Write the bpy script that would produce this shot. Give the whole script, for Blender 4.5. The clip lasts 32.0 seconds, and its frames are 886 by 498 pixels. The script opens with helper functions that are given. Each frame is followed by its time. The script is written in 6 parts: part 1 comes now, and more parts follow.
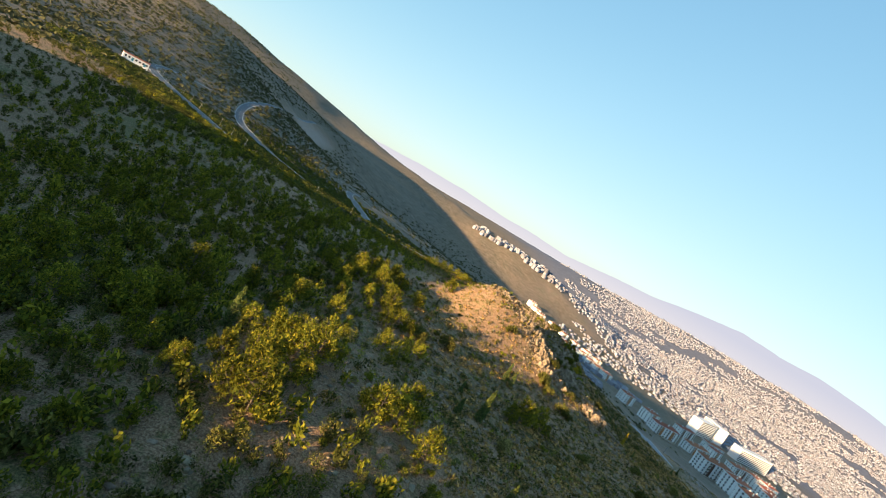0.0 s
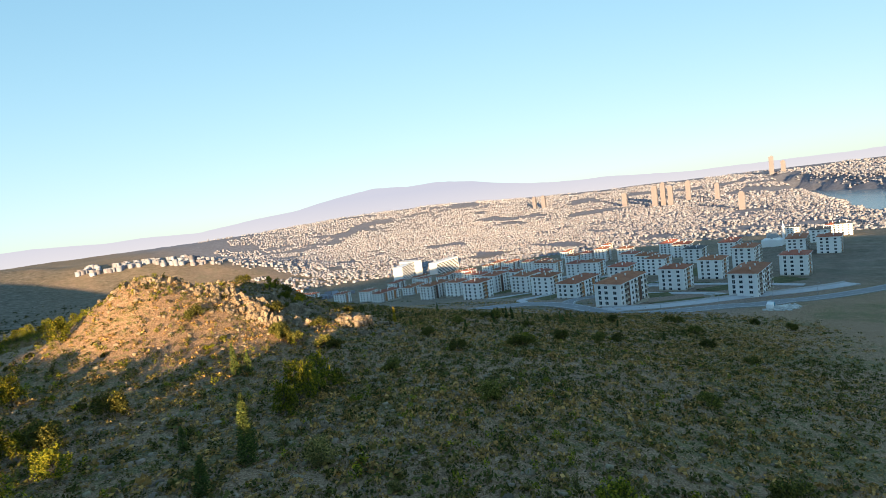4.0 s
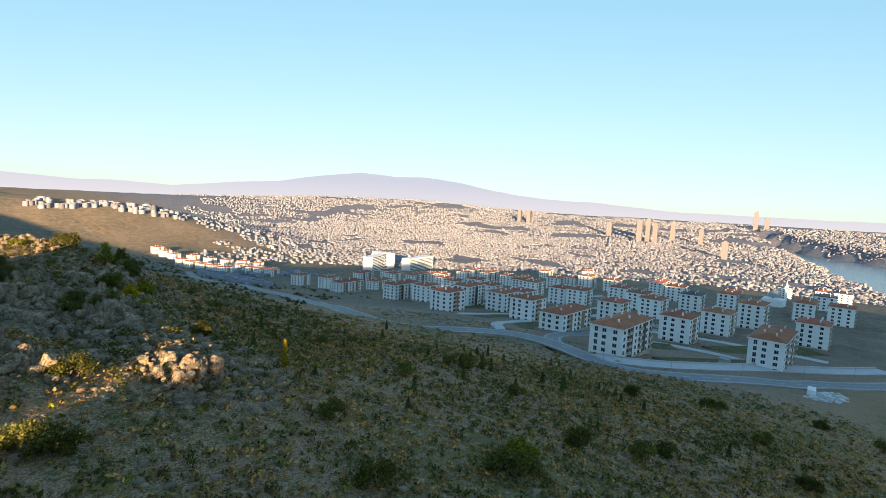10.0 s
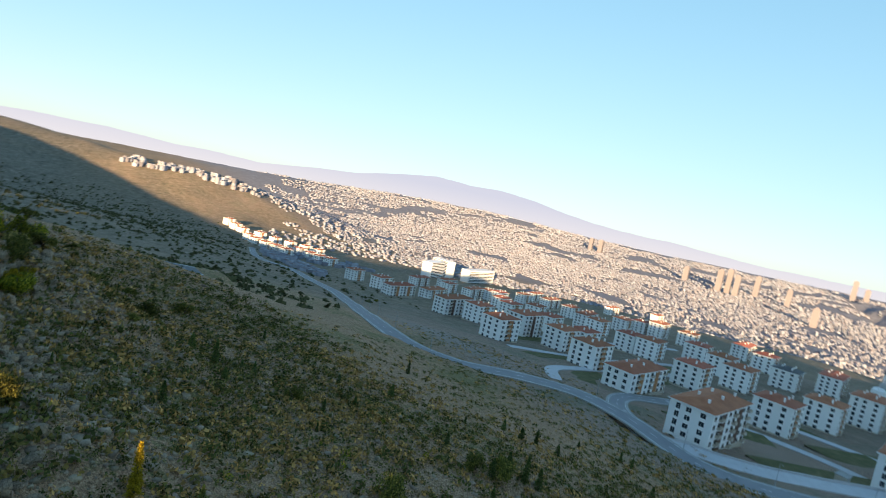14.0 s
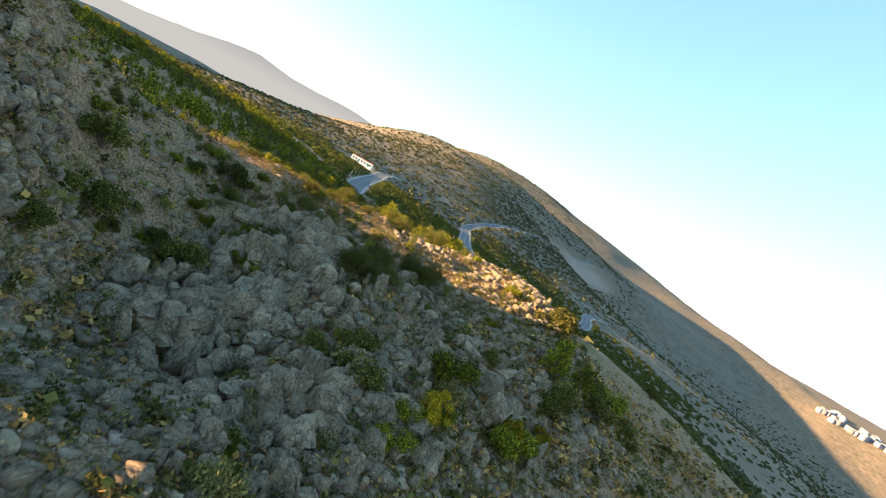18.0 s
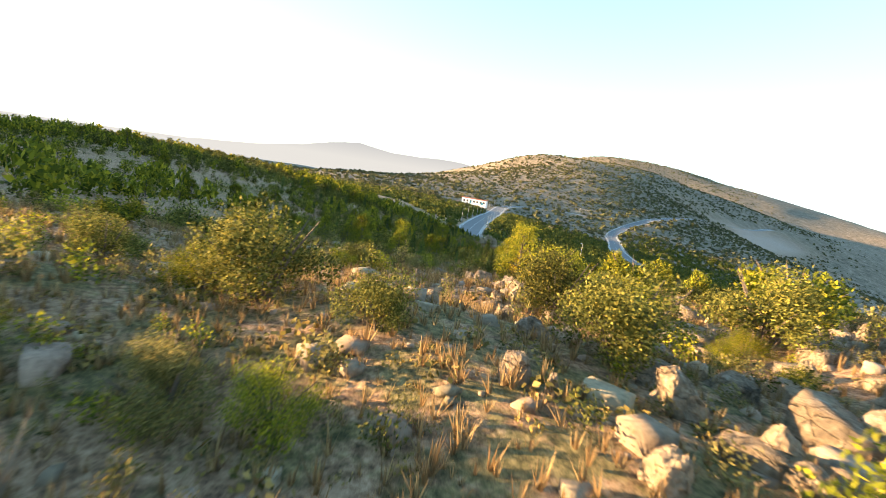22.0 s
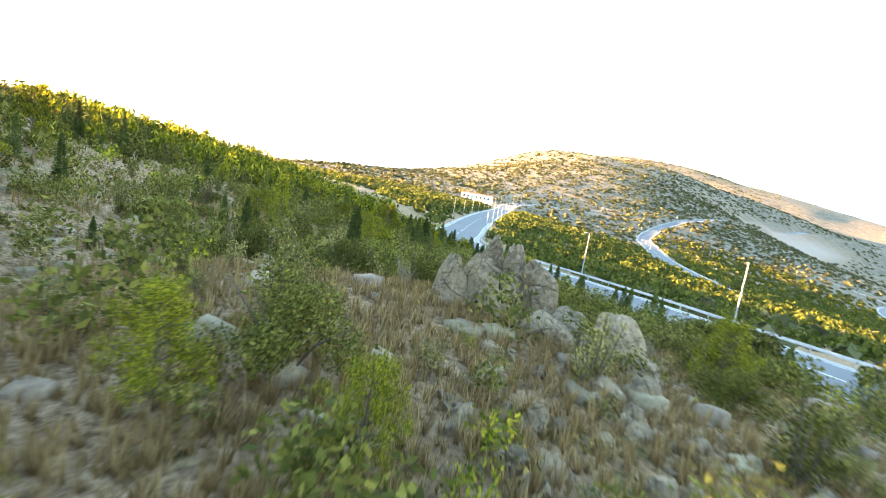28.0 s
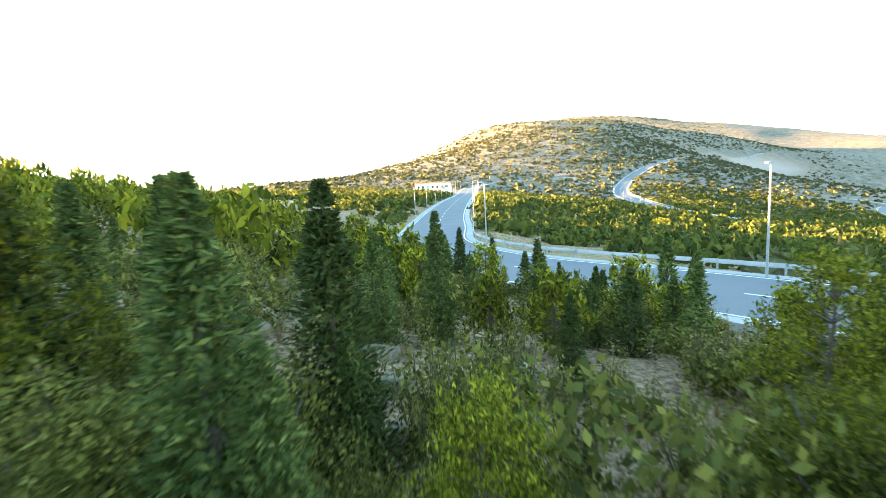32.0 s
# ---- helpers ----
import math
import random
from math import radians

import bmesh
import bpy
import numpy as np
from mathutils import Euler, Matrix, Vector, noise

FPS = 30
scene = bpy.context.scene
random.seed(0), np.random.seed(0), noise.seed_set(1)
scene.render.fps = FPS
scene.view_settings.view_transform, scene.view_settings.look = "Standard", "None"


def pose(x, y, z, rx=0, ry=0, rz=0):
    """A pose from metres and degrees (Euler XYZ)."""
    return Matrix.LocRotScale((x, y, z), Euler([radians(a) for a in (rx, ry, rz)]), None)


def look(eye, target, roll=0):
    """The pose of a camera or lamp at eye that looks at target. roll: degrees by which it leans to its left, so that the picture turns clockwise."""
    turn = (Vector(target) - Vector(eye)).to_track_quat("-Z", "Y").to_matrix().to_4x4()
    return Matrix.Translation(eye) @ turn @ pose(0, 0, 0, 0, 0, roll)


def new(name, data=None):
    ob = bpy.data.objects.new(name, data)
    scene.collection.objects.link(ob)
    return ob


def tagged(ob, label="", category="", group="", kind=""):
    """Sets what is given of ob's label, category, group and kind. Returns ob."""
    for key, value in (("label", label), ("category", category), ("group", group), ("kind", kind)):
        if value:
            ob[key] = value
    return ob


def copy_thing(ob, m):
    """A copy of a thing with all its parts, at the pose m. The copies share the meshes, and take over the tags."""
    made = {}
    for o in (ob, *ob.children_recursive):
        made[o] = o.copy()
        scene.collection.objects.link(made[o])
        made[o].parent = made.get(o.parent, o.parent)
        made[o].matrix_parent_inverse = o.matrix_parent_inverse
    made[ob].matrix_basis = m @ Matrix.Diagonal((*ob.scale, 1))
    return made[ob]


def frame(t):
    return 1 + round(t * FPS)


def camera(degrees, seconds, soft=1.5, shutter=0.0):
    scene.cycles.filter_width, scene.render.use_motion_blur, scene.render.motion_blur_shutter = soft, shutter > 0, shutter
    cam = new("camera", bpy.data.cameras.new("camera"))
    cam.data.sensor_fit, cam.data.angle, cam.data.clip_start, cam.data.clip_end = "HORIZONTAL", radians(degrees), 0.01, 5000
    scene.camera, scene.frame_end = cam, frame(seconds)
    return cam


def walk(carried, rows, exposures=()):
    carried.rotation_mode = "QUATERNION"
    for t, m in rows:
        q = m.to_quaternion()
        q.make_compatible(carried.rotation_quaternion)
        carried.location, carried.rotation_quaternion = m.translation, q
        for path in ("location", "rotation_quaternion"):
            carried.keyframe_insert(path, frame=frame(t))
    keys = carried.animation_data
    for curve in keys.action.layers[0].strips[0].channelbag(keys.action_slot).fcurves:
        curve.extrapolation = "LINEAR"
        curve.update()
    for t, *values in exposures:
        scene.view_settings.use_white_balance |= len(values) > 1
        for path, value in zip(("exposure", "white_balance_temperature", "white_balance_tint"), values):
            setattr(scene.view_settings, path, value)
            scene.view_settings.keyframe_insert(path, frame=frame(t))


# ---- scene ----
cam = camera(80.6, 32.0, soft=0.6, shutter=0.2)

# seconds, place, yaw, pitch, roll
PATH = [
    (0.0, 23.40, -52.40, -19.28, -0.46, -6.42, 30.94),
    (0.5, 23.17, -47.53, -20.95, -2.44, -6.34, 27.22),
    (1.0, 23.19, -42.54, -22.58, -4.18, -6.42, 18.55),
    (1.5, 23.36, -37.66, -24.25, -8.24, -6.25, 3.64),
    (2.0, 23.83, -32.74, -25.58, -15.76, -5.79, -4.22),
    (2.5, 24.85, -27.93, -26.61, -24.06, -5.30, -7.55),
    (3.0, 27.24, -23.00, -27.67, -31.10, -5.12, -9.75),
    (3.5, 29.88, -18.90, -28.84, -35.86, -5.04, -10.22),
    (4.0, 32.52, -15.44, -30.07, -36.90, -5.16, -7.37),
    (4.5, 35.35, -11.93, -31.12, -37.47, -5.24, -5.43),
    (6.5, 46.73, 1.15, -35.09, -39.09, -5.01, -3.25),
    (7.0, 50.22, 5.45, -35.23, -39.19, -5.04, -2.76),
    (7.5, 53.86, 9.72, -35.28, -39.17, -5.07, -1.88),
    (8.0, 57.32, 14.10, -35.27, -39.14, -5.11, -1.77),
    (8.5, 60.69, 18.20, -35.10, -39.05, -5.22, -1.72),
    (9.0, 64.29, 22.34, -34.89, -39.14, -5.31, -0.89),
    (9.5, 67.90, 26.45, -34.80, -39.41, -5.39, 2.57),
    (10.0, 71.45, 30.60, -34.78, -39.34, -5.41, 2.94),
    (10.5, 74.79, 34.81, -34.69, -39.32, -5.40, 3.16),
    (11.0, 77.91, 38.78, -34.47, -39.29, -5.49, 1.81),
    (11.5, 80.96, 42.38, -34.28, -39.27, -5.51, 2.46),
    (12.0, 84.31, 46.17, -34.24, -39.24, -5.52, 2.93),
    (12.5, 87.44, 50.13, -34.23, -39.13, -5.58, 2.51),
    (13.0, 90.33, 53.84, -34.20, -38.85, -5.61, 2.40),
    (13.5, 93.14, 56.92, -34.49, -37.50, -5.47, 3.85),
    (14.0, 96.38, 59.53, -34.45, -32.16, -5.19, 11.57),
    (14.5, 100.52, 61.93, -35.34, -18.36, -5.05, 27.17),
    (15.0, 103.36, 65.35, -35.83, -5.33, -5.34, 33.70),
    (15.5, 105.20, 69.31, -35.73, 2.69, -5.65, 35.71),
    (17.5, 105.32, 87.74, -36.94, 30.85, -7.51, 28.97),
    (18.0, 101.94, 94.17, -37.61, 38.33, -7.55, 29.35),
    (18.5, 97.86, 100.15, -38.49, 40.62, -7.73, 26.26),
    (19.0, 93.19, 106.09, -39.44, 43.45, -8.04, 21.99),
    (19.5, 88.05, 111.78, -40.12, 50.77, -8.19, 23.21),
    (20.0, 82.74, 116.67, -40.82, 51.96, -8.31, 20.87),
    (20.5, 77.05, 121.42, -41.84, 50.93, -8.46, 15.06),
    (21.0, 71.45, 126.05, -42.64, 53.47, -8.64, 12.78),
    (21.5, 65.98, 130.43, -43.31, 54.63, -8.73, 12.18),
    (22.0, 60.88, 134.42, -44.03, 53.73, -8.75, 9.36),
    (22.5, 55.39, 138.49, -44.97, 52.96, -8.61, 5.00),
    (23.0, 49.66, 142.81, -45.74, 52.10, -8.54, 1.37),
    (23.5, 44.13, 147.12, -46.66, 53.11, -8.63, 1.56),
    (24.0, 38.44, 151.21, -47.68, 52.05, -8.48, 0.67),
    (24.5, 32.93, 155.99, -48.68, 49.18, -8.37, -1.84),
    (26.5, 9.81, 177.39, -51.76, 46.59, -8.52, -0.08),
    (27.0, 4.63, 182.35, -52.56, 47.27, -8.48, 0.93),
    (27.5, -0.78, 187.50, -53.28, 49.81, -8.46, 4.30),
    (28.0, -6.02, 192.27, -53.95, 54.38, -8.48, 9.33),
    (28.5, -11.24, 196.45, -54.57, 60.26, -8.47, 14.58),
    (29.0, -15.48, 199.17, -55.10, 59.10, -8.29, 10.45),
    (29.5, -20.41, 202.08, -55.63, 55.68, -8.56, 2.57),
    (30.0, -25.39, 205.21, -56.29, 56.35, -8.57, 0.32),
    (30.5, -30.20, 208.37, -56.90, 56.00, -8.55, -0.34),
    (31.0, -35.11, 211.65, -57.53, 55.26, -8.70, 0.16),
    (31.5, -39.72, 214.91, -58.20, 52.88, -8.56, -1.55),
    (32.0, -44.14, 218.19, -58.83, 50.38, -8.61, -3.12),
]


def aim(x, y, z, yaw, pitch, roll):
    """A camera pose from a place and the three angles of flight, in degrees."""
    yaw, pitch = radians(yaw), radians(pitch)
    way = Vector((-math.sin(yaw) * math.cos(pitch), math.cos(yaw) * math.cos(pitch), math.sin(pitch)))
    eye = Vector((x, y, z))
    return look(eye, eye + way * 10, roll)


walk(cam, [(t, aim(*p)) for t, *p in PATH],
     exposures=[(0.0, 1.95, 6400, 10), (4.0, 1.95, 6400, 10), (14.0, 2.0, 6400, 10), (18.0, 2.7, 6900, 14), (20.0, 2.9, 7000, 14), (22.0, 3.1, 7000, 14), (24.0, 3.1, 7000, 14), (27.0, 4.2, 7800, 20), (28.0, 4.45, 8000, 22), (29.0, 3.9, 7700, 16), (30.0, 4.1, 7400, 14), (32.0, 4.35, 7400, 12)])

# ---- sky and sun ----
SUN_AZ = radians(140.0)     # to the left of +y
SUN_UP = radians(7.2)
world = bpy.data.worlds.new("sky")
scene.world = world
world.use_nodes = True
wn, wl = world.node_tree.nodes, world.node_tree.links
sky = wn.new("ShaderNodeTexSky")
sky.sky_type = "NISHITA"
sky.sun_disc = False
sky.sun_elevation = SUN_UP
sky.sun_rotation = -SUN_AZ
sky.altitude = 300
sky.air_density = 0.85
sky.dust_density = 0.1
sky.ozone_density = 2.0
wn["Background"].inputs[1].default_value = 0.125
# thick evening air: the bright band over the horizon levels off
thick = wn.new("ShaderNodeVectorMath")
thick.operation = "ADD"
thick.inputs[1].default_value = (2.4, 2.0, 1.8)
wl.new(sky.outputs[0], thick.inputs[0])
level = wn.new("ShaderNodeVectorMath")
level.operation = "DIVIDE"
wl.new(sky.outputs[0], level.inputs[0])
wl.new(thick.outputs[0], level.inputs[1])
air = wn.new("ShaderNodeVectorMath")
air.operation = "MULTIPLY"
air.inputs[1].default_value = (2.6, 2.9, 2.95)
wl.new(level.outputs[0], air.inputs[0])
wl.new(air.outputs[0], wn["Background"].inputs[0])
sun_data = bpy.data.lights.new("sun", "SUN")
sun_data.energy = 4.2
sun_data.angle = radians(0.6)
sun_data.color = (1.0, 0.70, 0.37)
sun = new("sun", sun_data)
sun_way = Vector((-math.sin(SUN_AZ) * math.cos(SUN_UP), math.cos(SUN_AZ) * math.cos(SUN_UP), math.sin(SUN_UP)))
sun.matrix_world = look(sun_way * 400, (0, 0, 0))

# ---- materials ----


def material(name, rough=0.85, metal=0.0):
    m = bpy.data.materials.new(name)
    m.use_nodes = True
    b = m.node_tree.nodes["Principled BSDF"]
    b.inputs["Roughness"].default_value = rough
    b.inputs["Metallic"].default_value = metal
    b.inputs["Specular IOR Level"].default_value = 0.25
    return m, m.node_tree.nodes, m.node_tree.links, b


def ramp(n, stops):
    r = n.new("ShaderNodeValToRGB")
    e = r.color_ramp.elements
    while len(e) < len(stops):
        e.new(0.5)
    for k, (at, c) in zip(e, stops):
        k.position, k.color = at, (*c, 1)
    return r


def noise_tex(n, l, scale, detail=4.0, rough=0.6, coords=None):
    t = n.new("ShaderNodeTexNoise")
    t.inputs["Scale"].default_value = scale
    t.inputs["Detail"].default_value = detail
    t.inputs["Roughness"].default_value = rough
    if coords is not None:
        l.new(coords, t.inputs["Vector"])
    return t


def bumped(n, l, b, source, strength, dist):
    k = n.new("ShaderNodeBump")
    k.inputs["Strength"].default_value = strength
    k.inputs["Distance"].default_value = dist
    l.new(source, k.inputs["Height"])
    l.new(k.outputs[0], b.inputs["Normal"])


def mottled(name, stops, big, small, rough=0.85, metal=0.0, bump=0.3, dist=0.02, random_by=None, spread=0.35):
    """Two scales of noise over a colour ramp, with relief; brightness differs from piece to piece where random_by is set."""
    m, n, l, b = material(name, rough, metal)
    geo = n.new("ShaderNodeNewGeometry")
    a = noise_tex(n, l, big, 5.0, 0.6, geo.outputs["Position"])
    c = noise_tex(n, l, small, 6.0, 0.7, geo.outputs["Position"])
    mix = n.new("ShaderNodeMath")
    mix.operation = "MULTIPLY_ADD"
    l.new(c.outputs[0], mix.inputs[0])
    mix.inputs[1].default_value = 0.5
    half = n.new("ShaderNodeMath")
    half.operation = "MULTIPLY"
    half.inputs[1].default_value = 0.5
    l.new(a.outputs[0], half.inputs[0])
    l.new(half.outputs[0], mix.inputs[2])
    r = ramp(n, stops)
    l.new(mix.outputs[0], r.inputs[0])
    out = r.outputs[0]
    if random_by:
        if random_by == "island":
            src = geo.outputs["Random Per Island"]
        else:
            src = n.new("ShaderNodeObjectInfo").outputs["Random"]
        mr = n.new("ShaderNodeMapRange")
        mr.inputs[3].default_value, mr.inputs[4].default_value = 1 - spread, 1 + spread
        l.new(src, mr.inputs[0])
        hs = n.new("ShaderNodeHueSaturation")
        l.new(mr.outputs[0], hs.inputs["Value"])
        hm = n.new("ShaderNodeMapRange")
        hm.inputs[3].default_value, hm.inputs[4].default_value = 0.5 - spread * 0.06, 0.5 + spread * 0.06
        frac = n.new("ShaderNodeMath")
        frac.operation = "FRACT"
        mul = n.new("ShaderNodeMath")
        mul.operation = "MULTIPLY"
        mul.inputs[1].default_value = 7.31
        l.new(src, mul.inputs[0])
        l.new(mul.outputs[0], frac.inputs[0])
        l.new(frac.outputs[0], hm.inputs[0])
        l.new(hm.outputs[0], hs.inputs["Hue"])
        l.new(out, hs.inputs["Color"])
        out = hs.outputs[0]
    l.new(out, b.inputs["Base Color"])
    if bump:
        bumped(n, l, b, c.outputs[0], bump, dist)
    return m


def leafy(name, dark, light, tip, translucent=0.35, spread=0.3):
    """Leaves: colour changes from leaf to leaf and from plant to plant, and light comes through."""
    m, n, l, b = material(name, 0.75)
    b.inputs["Specular IOR Level"].default_value = 0.08
    geo = n.new("ShaderNodeNewGeometry")
    info = n.new("ShaderNodeObjectInfo")
    r = ramp(n, [(0.0, dark), (0.65, light), (1.0, tip)])
    l.new(geo.outputs["Random Per Island"], r.inputs[0])
    mr = n.new("ShaderNodeMapRange")
    mr.inputs[3].default_value, mr.inputs[4].default_value = 1 - spread, 1 + spread
    l.new(info.outputs["Random"], mr.inputs[0])
    hs = n.new("ShaderNodeHueSaturation")
    l.new(mr.outputs[0], hs.inputs["Value"])
    l.new(r.outputs[0], hs.inputs["Color"])
    l.new(hs.outputs[0], b.inputs["Base Color"])
    tr = n.new("ShaderNodeBsdfTranslucent")
    l.new(hs.outputs[0], tr.inputs["Color"])
    ms = n.new("ShaderNodeMixShader")
    ms.inputs[0].default_value = translucent
    l.new(b.outputs[0], ms.inputs[1])
    l.new(tr.outputs[0], ms.inputs[2])
    l.new(ms.outputs[0], n["Material Output"].inputs[0])
    return m


def ground_material():
    """Dry hillside: soil, straw-coloured grass, grey scree and low green growth, in patches; paler bare earth at the quarry."""
    m, n, l, b = material("dry_hillside", 0.95)
    geo = n.new("ShaderNodeNewGeometry")
    pos = geo.outputs["Position"]
    big = noise_tex(n, l, 0.035, 4.0, 0.6, pos)
    mid = noise_tex(n, l, 0.8, 6.0, 0.7, pos)
    fine = noise_tex(n, l, 4.5, 10.0, 0.8, pos)
    soil = ramp(n, [(0.36, (0.065, 0.038, 0.021)), (0.46, (0.24, 0.142, 0.08)), (0.54, (0.41, 0.255, 0.15)), (0.64, (0.58, 0.40, 0.26))])
    l.new(fine.outputs[0], soil.inputs[0])
    green = ramp(n, [(0.36, (0.035, 0.036, 0.013)), (0.48, (0.145, 0.122, 0.05)), (0.62, (0.36, 0.275, 0.12))])
    l.new(fine.outputs[0], green.inputs[0])
    where = n.new("ShaderNodeMath")
    where.operation = "MULTIPLY_ADD"
    where.inputs[1].default_value = 0.6
    l.new(mid.outputs[0], where.inputs[0])
    part_big = n.new("ShaderNodeMath")
    part_big.operation = "MULTIPLY"
    part_big.inputs[1].default_value = 0.5
    l.new(big.outputs[0], part_big.inputs[0])
    l.new(part_big.outputs[0], where.inputs[2])
    step = ramp(n, [(0.55, (0, 0, 0)), (0.62, (1, 1, 1))])
    l.new(where.outputs[0], step.inputs[0])
    mix = n.new("ShaderNodeMix")
    mix.data_type = "RGBA"
    l.new(step.outputs[0], mix.inputs[0])
    l.new(soil.outputs[0], mix.inputs[6])
    l.new(green.outputs[0], mix.inputs[7])
    # far slopes: smoother olive-brown
    vc = n.new("ShaderNodeVertexColor")
    vc.layer_name = "cover"
    sep = n.new("ShaderNodeSeparateColor")
    l.new(vc.outputs[0], sep.inputs[0])
    earth = ramp(n, [(0.3, (0.25, 0.19, 0.15)), (0.7, (0.42, 0.325, 0.265))])
    l.new(mid.outputs[0], earth.inputs[0])
    bare = n.new("ShaderNodeMix")
    bare.data_type = "RGBA"
    l.new(sep.outputs[0], bare.inputs[0])
    l.new(mix.outputs[2], bare.inputs[6])
    l.new(earth.outputs[0], bare.inputs[7])
    # town ground greyed towards blue: distance haze is mixed into its colour
    town = ramp(n, [(0.3, (0.12, 0.122, 0.145)), (0.5, (0.17, 0.17, 0.20)), (0.7, (0.23, 0.23, 0.265))])
    tn = noise_tex(n, l, 0.05, 6.0, 0.8, pos)
    l.new(tn.outputs[0], town.inputs[0])
    urban = n.new("ShaderNodeMix")
    urban.data_type = "RGBA"
    l.new(sep.outputs[1], urban.inputs[0])
    l.new(bare.outputs[2], urban.inputs[6])
    l.new(town.outputs[0], urban.inputs[7])
    heath = ramp(n, [(0.36, (0.065, 0.058, 0.038)), (0.47, (0.15, 0.122, 0.086)), (0.56, (0.225, 0.178, 0.13)), (0.66, (0.32, 0.255, 0.195))])
    hn = noise_tex(n, l, 0.09, 12.0, 0.82, pos)
    l.new(hn.outputs[0], heath.inputs[0])
    hill = n.new("ShaderNodeMix")
    hill.data_type = "RGBA"
    l.new(sep.outputs[2], hill.inputs[0])
    l.new(urban.outputs[2], hill.inputs[6])
    l.new(heath.outputs[0], hill.inputs[7])
    l.new(hill.outputs[2], b.inputs["Base Color"])
    bumped(n, l, b, fine.outputs[0], 0.7, 0.25)
    return m


M_GROUND = ground_material()
def rock_material():
    """Weathered limestone: tan and grey, split by dark joints, pitted, with pale lichen."""
    m, n, l, b = material("weathered_limestone", 0.92)
    pos = n.new("ShaderNodeNewGeometry").outputs["Position"]
    big, fine = noise_tex(n, l, 0.9, 6.0, 0.65, pos), noise_tex(n, l, 8.0, 8.0, 0.75, pos)
    warp = n.new("ShaderNodeVectorMath")
    warp.operation = "MULTIPLY_ADD"
    warp.inputs[1].default_value = (0.5, 0.5, 0.5)
    l.new(big.outputs["Color"], warp.inputs[0])
    l.new(pos, warp.inputs[2])
    tone = ramp(n, [(0.34, (0.065, 0.046, 0.031)), (0.44, (0.245, 0.18, 0.12)), (0.54, (0.40, 0.295, 0.198)), (0.62, (0.50, 0.345, 0.20)), (0.70, (0.56, 0.34, 0.155))])
    half = n.new("ShaderNodeMix")
    half.inputs[0].default_value = 0.5
    l.new(big.outputs[0], half.inputs[2])
    l.new(fine.outputs[0], half.inputs[3])
    l.new(half.outputs[0], tone.inputs[0])
    lichen = ramp(n, [(0.57, (0, 0, 0)), (0.66, (1, 1, 1))])
    patch = noise_tex(n, l, 4.0, 6.0, 0.7, pos)
    l.new(patch.outputs[0], lichen.inputs[0])
    pale = n.new("ShaderNodeMix")
    pale.data_type = "RGBA"
    l.new(lichen.outputs[0], pale.inputs[0])
    l.new(tone.outputs[0], pale.inputs[6])
    pale.inputs[7].default_value = (0.47, 0.385, 0.295, 1)
    out = pale.outputs[2]
    height = fine.outputs[0]
    for scale, width in ((0.9, 0.016), (2.1, 0.022)):
        v = n.new("ShaderNodeTexVoronoi")
        v.feature = "DISTANCE_TO_EDGE"
        v.inputs["Scale"].default_value = scale
        l.new(warp.outputs[0], v.inputs["Vector"])
        joint = ramp(n, [(0.0, (0.20, 0.17, 0.14)), (width, (1, 1, 1))])
        l.new(v.outputs["Distance"], joint.inputs[0])
        mul = n.new("ShaderNodeMix")
        mul.data_type, mul.blend_type = "RGBA", "MULTIPLY"
        mul.inputs[0].default_value = 0.4
        l.new(out, mul.inputs[6])
        l.new(joint.outputs[0], mul.inputs[7])
        out = mul.outputs[2]
        add = n.new("ShaderNodeMath")
        add.operation = "ADD"
        l.new(height, add.inputs[0])
        l.new(joint.outputs[0], add.inputs[1])
        height = add.outputs[0]
    info = n.new("ShaderNodeObjectInfo")
    mr = n.new("ShaderNodeMapRange")
    mr.inputs[3].default_value, mr.inputs[4].default_value = 0.75, 1.2
    l.new(info.outputs["Random"], mr.inputs[0])
    hs = n.new("ShaderNodeHueSaturation")
    l.new(mr.outputs[0], hs.inputs["Value"])
    l.new(out, hs.inputs["Color"])
    l.new(hs.outputs[0], b.inputs["Base Color"])
    bumped(n, l, b, height, 1.0, 0.14)
    return m


M_ROCK = rock_material()
M_STONE = mottled("loose_stone", [(0.3, (0.10, 0.074, 0.05)), (0.5, (0.26, 0.197, 0.135)), (0.7, (0.42, 0.32, 0.22))], 1.0, 9.0, 0.9, 0.0, 0.6, 0.04, "island", 0.3)
M_ASPHALT = mottled("asphalt", [(0.3, (0.10, 0.103, 0.112)), (0.7, (0.165, 0.17, 0.18))], 0.2, 9.0, 0.75, 0.0, 0.15, 0.01)
M_WORN = mottled("worn_pale_asphalt", [(0.3, (0.20, 0.195, 0.205)), (0.7, (0.30, 0.29, 0.30))], 0.2, 9.0, 0.8, 0.0, 0.15, 0.01)
M_PAVING = mottled("pale_paving", [(0.3, (0.42, 0.40, 0.41)), (0.7, (0.58, 0.56, 0.57))], 0.3, 6.0, 0.85, 0.0, 0.1, 0.01)
M_LAWN = mottled("rough_grass_plot", [(0.3, (0.035, 0.045, 0.014)), (0.5, (0.10, 0.095, 0.035)), (0.7, (0.24, 0.18, 0.09))], 0.25, 3.0, 0.95, 0.0, 0.5, 0.1)
M_CONCRETE = mottled("pale_concrete", [(0.3, (0.26, 0.25, 0.24)), (0.7, (0.42, 0.405, 0.385))], 0.4, 8.0, 0.85, 0.0, 0.1, 0.01)
